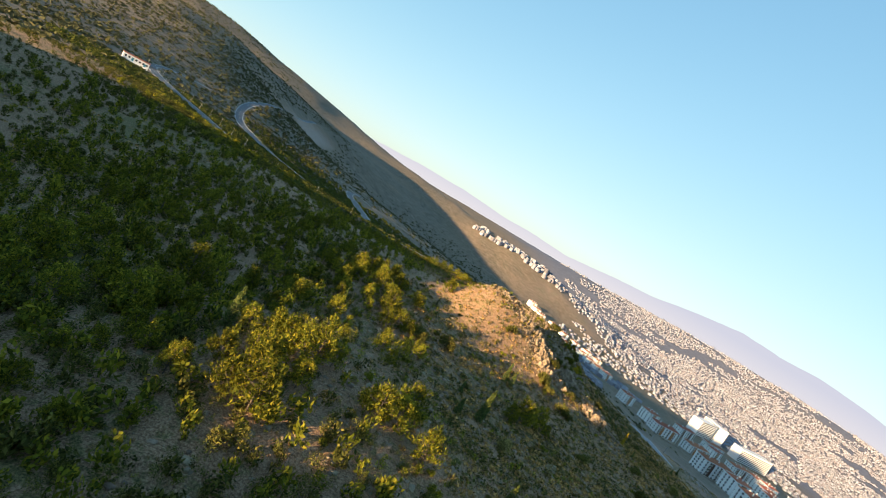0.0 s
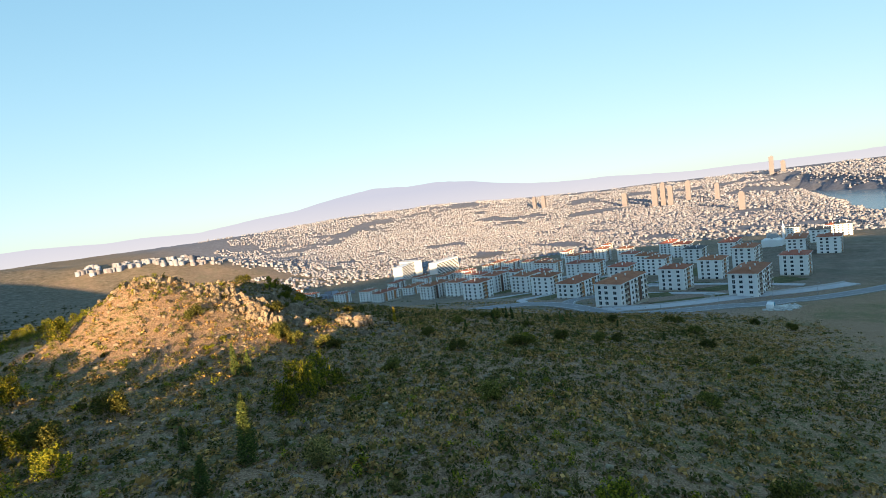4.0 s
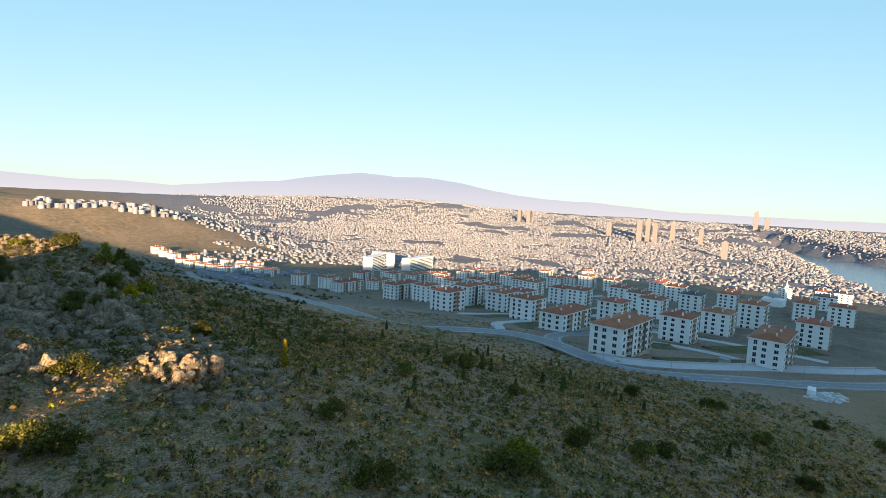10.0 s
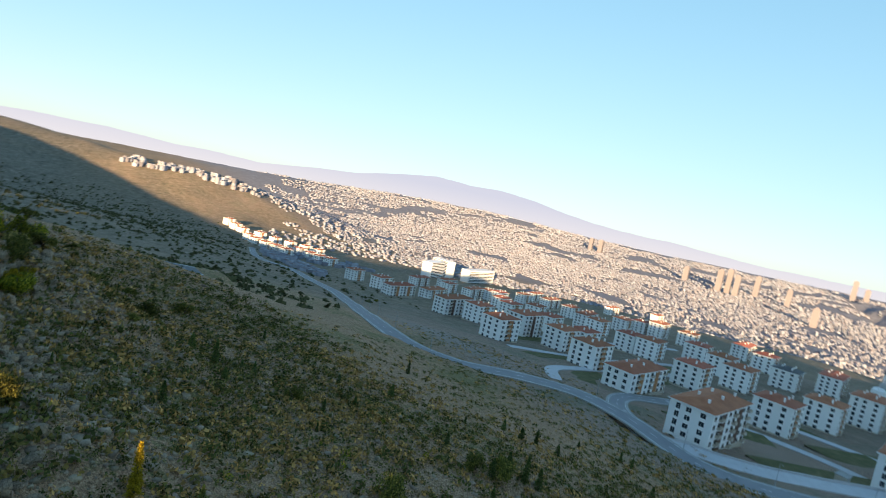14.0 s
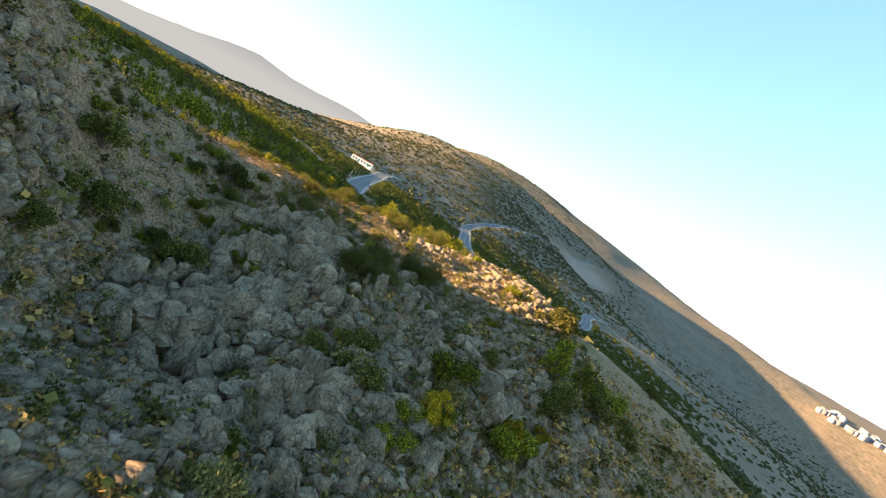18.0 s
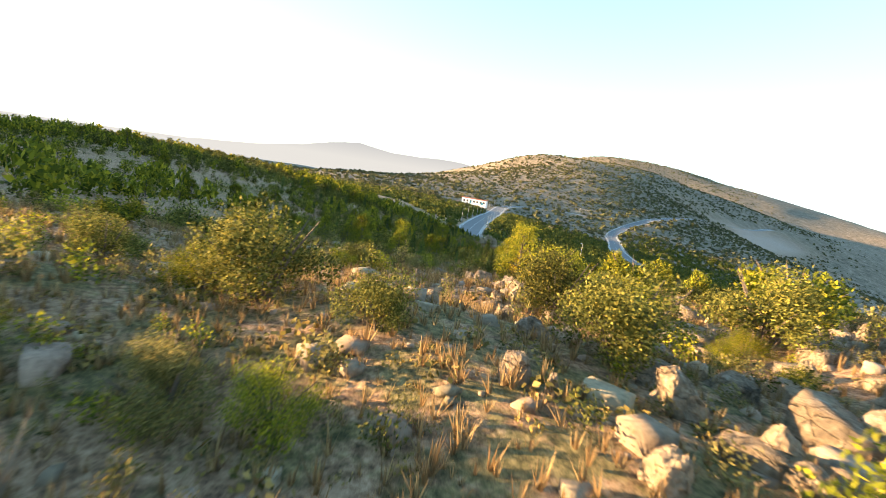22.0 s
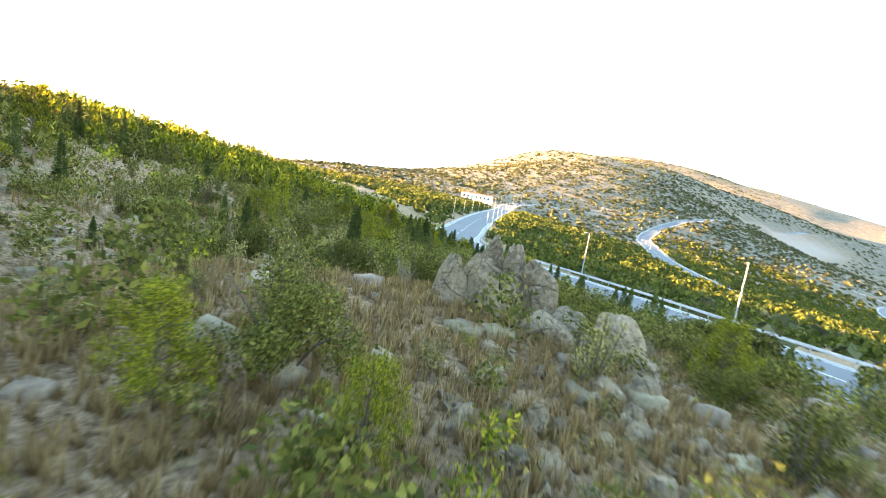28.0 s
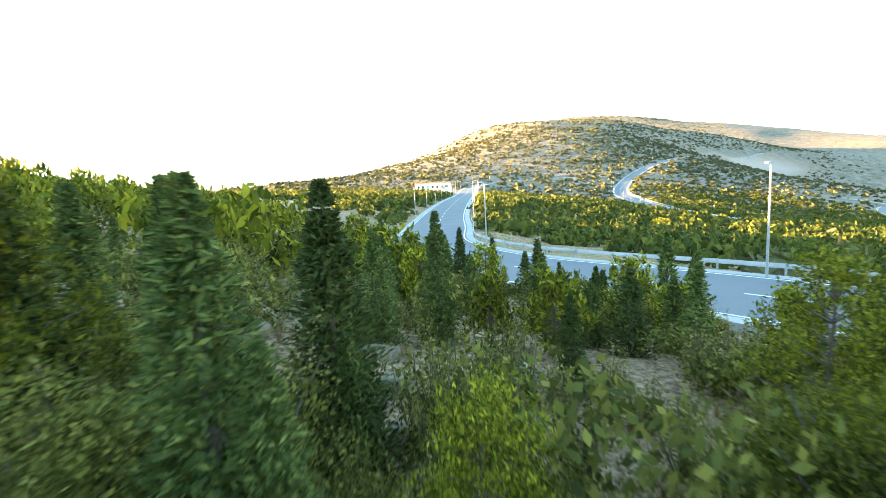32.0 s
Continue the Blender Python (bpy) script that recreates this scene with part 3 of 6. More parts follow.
def build_ground():
    gx = graded(-85, 170, 1.5, -620, 520, 6.0, -4600, 4600)
    gy = graded(-30, 262, 1.5, -150, 1500, 6.0, -3000, 4700)
    X, Y = np.meshgrid(gx, gy)
    Z = terrain(X.ravel(), Y.ravel())
    nx, ny = len(gx), len(gy)
    i = np.arange(nx * ny).reshape(ny, nx)
    faces = np.stack([i[:-1, :-1], i[:-1, 1:], i[1:, 1:], i[1:, :-1]], -1).reshape(-1, 4)
    verts = np.column_stack([X.ravel(), Y.ravel(), Z])
    me = arrays_mesh("ground", verts, faces, [M_GROUND], smooth=True)
    x, y = verts[:, 0], verts[:, 1]
    d = np.hypot(x - 60, y - 60)
    bare = np.exp(-((x + 355) / 42) ** 4 - ((y - 1140) / 130) ** 4) + 0.9 * np.exp(-((x - 236) / 14) ** 2 - ((y - 262) / 45) ** 2)
    bare += 0.6 * np.exp(-((x - 110) / 40) ** 2 - ((y - 420) / 60) ** 2) + 0.25 * smoothstep(0.25, 0.6, rough(x, y, 90, 9)) * smoothstep(350, 600, d)
    town = smoothstep(1300, 1700, d) * smoothstep(100, 700, x) * smoothstep(-200, 300, 0.8 * x + 400 - 0.1 * y)
    town = np.maximum(town, 0.3 * smoothstep(60, 20, np.abs(x - 420) - 170) * smoothstep(60, 20, np.abs(y - 270) - 140))
    heath = np.maximum(smoothstep(330, 520, d) * smoothstep(250, -50, x), 0.85 * smoothstep(300, 420, d)) * (1 - np.clip(bare, 0, 1)) * (1 - np.clip(town, 0, 1))
    col = np.column_stack([np.clip(bare, 0, 1), np.clip(town, 0, 1), heath, 1 + 0 * x]).astype(np.float32)
    layer = me.color_attributes.new("cover", "FLOAT_COLOR", "POINT")
    layer.data.foreach_set("color", col.ravel())
    tagged(new("ground", me), "dry stony hillside with straw grass, scree and low green scrub", "ground", kind="structure")


build_ground()

water = bmesh.new()
bmesh.ops.create_grid(water, x_segments=2, y_segments=2, size=1.0, matrix=Matrix.LocRotScale((2700, 900, SEA), None, (2200, 2400, 1)))
tagged(new("water", bm_mesh("water", water, M_WATER)), "calm grey-blue bay below the town", "water", kind="structure")


# ---- roads ----
def ribbon(line, offset0, offset1, lift0, lift1=None):
    """Vertices and faces of a strip along a line between two offsets to its right."""
    lift1 = lift0 if lift1 is None else lift1
    t = np.gradient(line[:, :2], axis=0)
    t /= np.linalg.norm(t, axis=1)[:, None]
    nrm = np.column_stack([t[:, 1], -t[:, 0]])
    a = np.column_stack([line[:, :2] + nrm * offset0, line[:, 2] + lift0])
    b = np.column_stack([line[:, :2] + nrm * offset1, line[:, 2] + lift1])
    n = len(line)
    i = np.arange(n - 1)
    return np.vstack([a, b]), np.stack([i, i + n, i + n + 1, i + 1], -1)


def joined(pieces):
    vs, fs, k = [], [], 0
    for v, f in pieces:
        vs.append(v)
        fs.append(f + k)
        k += len(v)
    return np.vstack(vs), np.vstack(fs)


def slab(line, o0, o1, top, depth):
    """A strip with two sides, of some thickness."""
    return joined([ribbon(line, o0, o1, top), ribbon(line, o0, o0, top - depth, top), ribbon(line, o1, o1, top, top - depth)])


def strip(name, pieces, mat, label, category="road"):
    v, f = joined(pieces)
    return tagged(new(name, arrays_mesh(name, v, f, [mat])), label, category, kind="structure")


def dashes(line, offset, step, length, width, lift):
    s = np.r_[0, np.cumsum(np.linalg.norm(np.diff(line[:, :2], axis=0), axis=1))]
    out = []
    for a in np.arange(4, s[-1] - length, step):
        q = np.linspace(a, a + length, 3)
        seg = np.column_stack([np.interp(q, s, line[:, k]) for k in range(3)])
        out.append(ribbon(seg, offset - width / 2, offset + width / 2, lift))
    return out


for name in ROADS:
    line, half = ROADS[name]
    tone = {"track": M_VERGE, "town": M_WORN, "estate": M_WORN}.get(name, M_ASPHALT)
    strip("road_" + name, [slab(line, -half + 0.4, half - 0.4, 0.0, 0.5)], tone, "grey asphalt two-lane hill road with worn surface" if tone is not M_VERGE else "pale gravel track across the slope")
    if name in ("track",):
        continue
    strip("verge_" + name, [slab(line, half - 0.4, half + 0.5, 0.02, 0.6), slab(line, -half - 0.5, -half + 0.4, 0.02, 0.6)], M_CONCRETE, "pale concrete shoulder along the road", "verge")
    strip("road_marking_" + name, [ribbon(line, half - 0.75, half - 0.6, 0.006), ribbon(line, -half + 0.6, -half + 0.75, 0.006)] + dashes(line, 0.0, 9.0, 3.4, 0.16, 0.006), M_LINE, "white edge and lane lines painted on the road", "road marking")


# ---- far mountains: a plain backdrop ----
def mountain_range(name, label, distance, profile, mat, a0, a1, base):
    """A ridge round the place, at a distance; profile gives its height for each bearing (degrees to the left of +y)."""
    bearings = np.linspace(a0, a1, 260)
    heights = np.array([profile(a) for a in bearings])
    rows = []
    for k, (dd, f) in enumerate(((0, 0.0), (110, 0.45), (200, 0.8), (260, 1.0), (330, 0.7))):
        wob = np.array([40 * noise.noise((a * 0.35, k * 3.1, distance)) for a in bearings])
        r = distance + dd + wob
        rows.append(np.column_stack([60 - np.sin(np.radians(bearings)) * r, 60 + np.cos(np.radians(bearings)) * r, base + (heights - base) * f]))
    v = np.vstack(rows)
    n = len(bearings)
    i = np.arange(n - 1)
    f = np.vstack([np.stack([i + k * n, i + 1 + k * n, i + 1 + (k + 1) * n, i + (k + 1) * n], -1) for k in range(4)])
    tagged(new(name, arrays_mesh(name, v, f, [mat], smooth=True)), label, "mountain", kind="structure")


EAST = [(-110, -40), (-75, -45), (-63, -40), (-56, 0), (-50, 12), (-45, 60), (-41, 118), (-37.5, 150), (-34, 140), (-30.5, 162), (-26, 112), (-22, 52), (-17.6, 22), (-12, -30), (-8, -14), (-4, -18), (0, 0), (5, 6), (10, -10), (20, -50), (45, -120)]
WEST = [(32, -60), (45, -20), (51, 0), (54.8, 12), (57, 0), (59.7, -2), (63.3, 32), (66, 8), (69, -40), (74, -90), (80, -120), (90, -130), (120, -130)]


def east_profile(a):
    return float(np.interp(a, *zip(*EAST))) + 7 * noise.noise((a * 0.35, 1.0, 0.0)) + 4 * noise.noise((a * 1.1, 2.0, 0.0))


def west_profile(a):
    return float(np.interp(a, *zip(*WEST))) + 6 * noise.noise((a * 0.35, 5.0, 0.0)) + 3 * noise.noise((a * 1.1, 6.0, 0.0))


# haze tones from foot to ridge, given off by the mountains themselves
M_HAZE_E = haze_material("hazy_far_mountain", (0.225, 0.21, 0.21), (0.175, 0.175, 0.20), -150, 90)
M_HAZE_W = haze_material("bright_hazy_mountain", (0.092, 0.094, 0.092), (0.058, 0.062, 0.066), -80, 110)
mountain_range("backdrop_east", "pale blue mountain range beyond the town, haze painted into its glow", 4350, east_profile, M_HAZE_E, 45, -110, SEA - 5)
mountain_range("backdrop_west", "pale mountains against the light, haze painted into their glow", 3600, west_profile, M_HAZE_W, 120, 32, -220)


# ---- plants ----
def card_faces(n):
    return (np.arange(n)[:, None] * 4 + np.arange(4)[None]).reshape(-1, 4)


def cards(centres, normals, ups, widths, lengths):
    """Leaf-shaped quads (pointed at both ends) at the centres."""
    normals = normals / np.linalg.norm(normals, axis=1)[:, None]
    side = np.cross(ups, normals)
    side /= np.linalg.norm(side, axis=1)[:, None] + 1e-9
    up = np.cross(normals, side)
    w, h = widths[:, None] / 2, lengths[:, None] / 2
    v = np.stack([centres - up * h, centres + side * w - up * h * 0.1, centres + up * h, centres - side * w - up * h * 0.1], 1).reshape(-1, 3)
    return v, card_faces(len(centres))


def random_unit(r, n):
    v = r.normal(size=(n, 3))
    return v / np.linalg.norm(v, axis=1)[:, None]


def foliage(r, lumps, count, leaf, slim, rise=0.0, shell=0.5):
    """Leaves spread through rounded lumps (x, y, z, radius, flatness), denser towards the outside."""
    lumps = np.array(lumps)
    share = lumps[:, 3] ** 2
    pick = r.choice(len(lumps), count, p=share / share.sum())
    d = random_unit(r, count)
    rad = lumps[pick, 3] * (shell + (1 - shell) * r.random(count)) * (0.8 + 0.35 * r.random(count))
    c = lumps[pick, :3] + d * rad[:, None] * np.column_stack([np.ones(count), np.ones(count), lumps[pick, 4]])
    nrm = d + 0.9 * random_unit(r, count)
    up = d + 0.6 * random_unit(r, count) + np.array([0, 0, rise])
    size = leaf * (0.6 + 0.8 * r.random(count))
    return cards(c, nrm, up, size * slim, size)


def bent(bm, points, radii, sides=4, start=None):
    """A tapering limb through several points as one tube; may grow out of an earlier ring."""
    points = [Vector(p) for p in points]
    rings = [start] if start else []
    for i in range(1 if start else 0, len(points)):
        way = (points[min(i + 1, len(points) - 1)] - points[max(i - 1, 0)]).normalized()
        q = way.to_track_quat("Z", "Y")
        rings.append([bm.verts.new(points[i] + q @ Vector((math.cos(k * 2 * math.pi / sides), math.sin(k * 2 * math.pi / sides), 0)) * radii[i]) for k in range(sides)])
    for a, b in zip(rings, rings[1:]):
        for k in range(sides):
            bm.faces.new((a[k], a[(k + 1) % sides], b[(k + 1) % sides], b[k]))
    bm.faces.new(rings[-1])
    return rings


def root_ring(bm, radius, sides=4):
    return [bm.verts.new((math.cos(k * 2 * math.pi / sides) * radius, math.sin(k * 2 * math.pi / sides) * radius, -0.2)) for k in range(sides)]


def stems(bm, r, height, count, lean, radius):
    root = root_ring(bm, radius * 1.6)
    for k in range(count):
        a = 2 * math.pi * (k + r.random()) / count
        b = Vector((math.cos(a) * lean * (0.5 + r.random()), math.sin(a) * lean * (0.5 + r.random()), height * (0.6 + 0.4 * r.random())))
        bent(bm, [(0, 0, -0.2), b * 0.5 + Vector((0, 0, height * 0.08)), b], [radius, radius * 0.7, radius * 0.25], 4, root)
    return bm


def make_pine(seed, height, leaves, leaf=0.30):
    """A young pine: short trunk, whorls of upswept limbs, tufts of needles."""
    r = np.random.default_rng(seed)
    bm = bmesh.new()
    tube(bm, (0, 0, -0.3), (0.05, 0, height * 0.5), 0.09, 0.06, 7)
    tube(bm, (0.05, 0, height * 0.5), (0, 0.05, height * 0.93), 0.06, 0.02, 6)
    lumps = [(0, 0.05, height * 0.93, height * 0.085, 1.5)]
    for k in range(6):
        z = height * (0.18 + 0.125 * k)
        reach = height * (0.40 - 0.045 * k) * (0.85 + 0.3 * r.random())
        for j in range(6 - k // 2):
            a = 2 * math.pi * (j + r.random() * 0.7) / (6 - k // 2) + k
            rr = reach * (0.65 + 0.5 * r.random())
            tip = (math.cos(a) * rr, math.sin(a) * rr, z + height * (0.10 + 0.08 * r.random()))
            tube(bm, (0, 0, z - 0.1), tip, 0.03, 0.012, 4)
            size = height * (0.085 + 0.05 * r.random())
            lumps.append((*tip, size, 1.25))
            lumps.append((tip[0] * 0.62, tip[1] * 0.62, tip[2] - height * 0.02, size * 0.9, 1.1))
    v, f = foliage(r, lumps, leaves, leaf, 0.34, 0.9, 0.25)
    return bm_mesh("pine_trunk", bm, M_BARK), arrays_mesh("pine_crown", v, f, [M_LEAF_PINE])


def make_fir(seed, height, leaves, spread=0.25, mat=None, fine=1.0):
    """A dark pointed conifer: drooping sprays on whorls that shorten upwards."""
    r = np.random.default_rng(seed)
    bm = bmesh.new()
    tube(bm, (0, 0, -0.3), (0, 0, height * 0.97), 0.10, 0.012, 7)
    n = leaves
    t = r.random(n) ** 1.25
    z = height * (0.06 + 0.93 * t)
    whorl = np.floor(t * 13)
    a = 2 * np.pi * r.random(n)
    ragged = 0.72 + 0.38 * np.sin(a * 5 + whorl * 2.4) * r.random(n) + 0.2 * r.random(n)
    reach = height * spread * (1 - t) ** 0.8 * ragged + 0.06
    rr = reach * np.sqrt(0.08 + 0.92 * r.random(n))
    c = np.column_stack([np.cos(a) * rr, np.sin(a) * rr, z - rr * 0.22 + 0.12 * np.sin(whorl)])
    out = np.column_stack([np.cos(a), np.sin(a), 0.25 + 0.3 * r.random(n)])
    v, f = cards(c, random_unit(r, n) + np.array([0, 0, 0.7]), out, (0.05 + 0.05 * r.random(n)) * fine, (0.17 + 0.17 * r.random(n)) * fine)
    for k in range(12):
        zz = height * (0.1 + 0.07 * k)
        aa = k * 2.4
        rr = height * spread * (1 - zz / height) * 0.8
        tube(bm, (0, 0, zz), (math.cos(aa) * rr, math.sin(aa) * rr, zz - rr * 0.15), 0.02, 0.006, 4)
    return bm_mesh("conifer_trunk", bm, M_BARK), arrays_mesh("conifer_crown", v, f, [mat or M_LEAF_FIR])


def make_shrub(seed, width, height, leaves, mat, leaf=0.13, slim=0.6):
    r = np.random.default_rng(seed)
    bm = stems(bmesh.new(), r, height * 0.8, 6, width * 0.28, 0.035)
    lumps = []
    for k in range(15):
        a, q = 2 * math.pi * r.random(), math.sqrt(r.random())
        size = width * (0.13 + 0.10 * r.random())
        z = height * (0.18 + 0.62 * (1 - q * q * 0.75) * r.random() ** 0.5)
        lumps.append((math.cos(a) * q * width * 0.36, math.sin(a) * q * width * 0.36, z, size, 0.85))
    v, f = foliage(r, lumps, leaves, leaf, slim, 0.3, 0.45)
    v[:, 2] = np.maximum(v[:, 2], 0.02)
    return bm_mesh("shrub_stems", bm, M_BARK), arrays_mesh("shrub_leaves", v, f, [mat])


def make_sapling(seed, height, leaves, mat):
    """Many upright shoots from one root, leaves along each."""
    r = np.random.default_rng(seed)
    bm = bmesh.new()
    cs, ups = [], []
    shoots = 15
    root = root_ring(bm, 0.06)
    for k in range(shoots):
        a, q = 2 * math.pi * r.random(), height * 0.30 * math.sqrt(r.random())
        h = height * (0.45 + 0.55 * r.random())
        base = Vector((math.cos(a) * q * 0.35, math.sin(a) * q * 0.35, -0.1))
        tip = Vector((math.cos(a) * q, math.sin(a) * q, h))
        bent(bm, [(0, 0, -0.2), base * 0.4 + tip * 0.5, tip], [0.022, 0.014, 0.005], 4, root)
        m = leaves // shoots
        t = 0.18 + 0.82 * r.random(m)
        p = np.array(base)[None] * (1 - t[:, None]) + np.array(tip)[None] * t[:, None]
        cs.append(p + r.normal(size=(m, 3)) * (0.05 + 0.10 * (1 - t[:, None])))
        ups.append(np.tile(np.array((tip - base).normalized()), (m, 1)) + 0.7 * random_unit(r, m))
    c, up = np.vstack(cs), np.vstack(ups)
    n = len(c)
    v, f = cards(c, random_unit(r, n), up, 0.03 + 0.028 * r.random(n), 0.055 + 0.05 * r.random(n))
    return bm_mesh("shoots", bm, M_BARK), arrays_mesh("sapling_leaves", v, f, [mat])


def make_bare_bush(seed, height):
    r = np.random.default_rng(seed)
    bm = bmesh.new()
    root = root_ring(bm, 0.05, 3)
    for k in range(30):
        a = 2 * math.pi * r.random()
        b = Vector((math.cos(a), math.sin(a), 0)) * height * 0.45 * r.random() + Vector((0, 0, height * (0.5 + 0.5 * r.random())))
        mid = b * 0.55 + Vector((r.normal() * 0.05, r.normal() * 0.05, 0))
        rings = bent(bm, [(0, 0, -0.2), mid, mid.lerp(b, 0.4), mid.lerp(b, 0.7), b], [0.014, 0.009, 0.007, 0.005, 0.002], 3, root)
        for j in (1, 2, 3):
            q = mid.lerp(b, (0.0, 0.4, 0.7)[j - 1])
            bent(bm, [q, q + Vector((r.normal() * 0.14, r.normal() * 0.14, 0.2 + 0.1 * r.random()))], [0.005, 0.002], 3, rings[j])
    return bm_mesh("twig", bm, M_TWIG)


PINES = [make_pine(11, 3.6, 1700), make_pine(12, 3.3, 1500), make_pine(13, 4.1, 1900), make_pine(14, 3.6, 8600, 0.12), make_pine(15, 4.0, 9000, 0.12)]
FIRS = [make_fir(21, 4.2, 2300), make_fir(22, 3.4, 2000, 0.3), make_fir(23, 4.8, 2400, 0.17), make_fir(25, 4.2, 9000, 0.24, None, 0.55), make_fir(26, 4.4, 8000, 0.17, None, 0.55)]
SHRUBS = [make_shrub(31, 2.6, 1.7, 2200, M_LEAF_OAK, 0.135), make_shrub(32, 2.3, 1.7, 2000, M_LEAF_OAK, 0.13), make_shrub(33, 3.0, 2.0, 2500, M_LEAF_OAK, 0.145), make_shrub(34, 2.5, 1.7, 8500, M_LEAF_OAK, 0.058), make_shrub(35, 2.8, 1.9, 9000, M_LEAF_OAK, 0.058)]
GOLDS = [make_shrub(41, 2.2, 1.5, 2000, M_LEAF_GOLD, 0.11, 0.6), make_shrub(42, 2.8, 2.0, 2400, M_LEAF_PINE, 0.135, 0.6), make_shrub(43, 2.2, 1.5, 11000, M_LEAF_GOLD, 0.038, 0.6), make_shrub(44, 2.8, 2.0, 12000, M_LEAF_PINE, 0.042, 0.6)]
SAPLINGS = [make_sapling(51, 1.9, 1200, M_LEAF_GOLD), make_sapling(52, 1.5, 1050, M_LEAF_GOLD), make_sapling(53, 1.8, 1200, M_LEAF_OAK)]
AMBERS = [make_shrub(46, 1.9, 2.1, 5200, M_LEAF_AMBER, 0.085, 0.55), make_shrub(47, 1.8, 2.0, 5000, M_LEAF_AMBER, 0.085, 0.55)]
AMBER = [make_fir(24, 4.4, 2600, 0.13, M_LEAF_AMBER)]
BARE = [make_bare_bush(61, 1.5), make_bare_bush(62, 1.1)]

EYES = np.array([p[1:4] for p in PATH])
_s = np.linspace(0, 32, 321)
TRAIL = np.column_stack([np.interp(_s, [p[0] for p in PATH], EYES[:, k]) for k in range(3)])


def clear_of_trail(x, y, top, margin):
    """Whether a plant of that top height leaves the flight way free."""
    d = np.hypot(TRAIL[:, 0] - x, TRAIL[:, 1] - y)
    low = TRAIL[:, 2] - 0.5 < top
    return not np.any(low & (d < margin))


KINDS = {
    "pine_tree": (PINES, "trunk", "crown", "young pine with yellow-green needles on a short trunk", "tree", 0.95),
    "conifer": (FIRS, "trunk", "crown", "dark green pointed conifer on the stony slope", "tree", 0.95),
    "golden_conifer": (AMBER, "trunk", "crown", "slim golden-yellow conifer among grey stones", "tree", 0.95),
    "shrub": (SHRUBS, "stem", "foliage", "dense dark green evergreen shrub among stones", "shrub", 0.6),
    "yellow_shrub": (GOLDS, "stem", "foliage", "yellow-green leafy shrub lit by the low sun", "shrub", 0.7),
    "amber_shrub": (AMBERS, "stem", "foliage", "bright golden-yellow shrub among grey rocks", "shrub", 0.7),
    "sapling": (SAPLINGS, "stem", "foliage", "upright sapling shoots with small yellowing leaves", "shrub", 0.8),
    "bare_bush": (BARE, "branch", None, "leafless grey-brown thorny bush in dry grass", "shrub", 0.5),
}
FIRST = {}


def plant(kind, x, y, size=1.0, turn=None, variant=None, squash=1.0):
    meshes, stem, crown, label, category, _ = KINDS[kind]
    coarse = {"pine_tree": 3, "shrub": 3, "yellow_shrub": 2, "conifer": 3}.get(kind)
    if variant is None:
        low = TRAIL[::4][TRAIL[::4, 1] > 125]
        near = coarse and y > 120 and np.hypot(low[:, 0] - x, low[:, 1] - y).min() < 11
        variant = int(rng.integers(coarse, len(meshes))) if near else int(rng.integers(coarse or len(meshes)))
    turn = float(rng.uniform(0, 360)) if turn is None else turn
    at = (x, y, ground_at(x, y) - 0.06)
    if (kind, variant) in FIRST:
        ob = copy_thing(FIRST[kind, variant], pose(*at, 0, 0, turn))
    else:
        ob = thing(kind, label, category, at, turn, kind.replace("_", " ") + "s on the hill")
        if crown:
            under(stem, meshes[variant][0], ob)
            under(crown, meshes[variant][1], ob)
        else:
            under(stem, meshes[variant], ob)
        FIRST[kind, variant] = ob
    ob.matrix_basis = pose(*at, 0, 0, turn) @ Matrix.Diagonal((size, size, size * squash, 1))
    return ob


HEIGHT = {"golden_conifer": 4.4, "amber_shrub": 2.1, "pine_tree": 3.8, "conifer": 4.4, "shrub": 1.8, "yellow_shrub": 1.9, "sapling": 1.9, "bare_bush": 1.4}


def scatter(kind, count, cx, cy, rx, ry, lo, hi, margin=2.6, gap=1.2):
    """Plants of one kind strewn over an oval of ground, off the roads and clear of the flight way."""
    done = []
    tries = 0
    while len(done) < count and tries < count * 8:
        tries += 1
        a, q = rng.uniform(0, 2 * math.pi), math.sqrt(rng.random())
        x, y = cx + rx * q * math.cos(a), cy + ry * q * math.sin(a)
        size = rng.uniform(lo, hi)
        if any((x - u) ** 2 + (y - v) ** 2 < gap * gap for u, v in done):
            continue
        if not off_road(np.array([x]), np.array([y]), 2.0)[0] or ((x + 7) / 15) ** 2 + ((y - 194) / 8) ** 2 < 1:
            continue
        if not clear_of_trail(x, y, ground_at(x, y) + HEIGHT[kind] * size, margin + size * 0.6):
            continue
        done.append((x, y))
        plant(kind, x, y, size)


def planted(kind, spots):
    """Single plants at known spots: x, y and height."""
    for x, y, h in spots:
        size = h / HEIGHT[kind]
        if clear_of_trail(x, y, ground_at(x, y) + h, 1.0 + 0.5 * size):
            plant(kind, x, y, size)


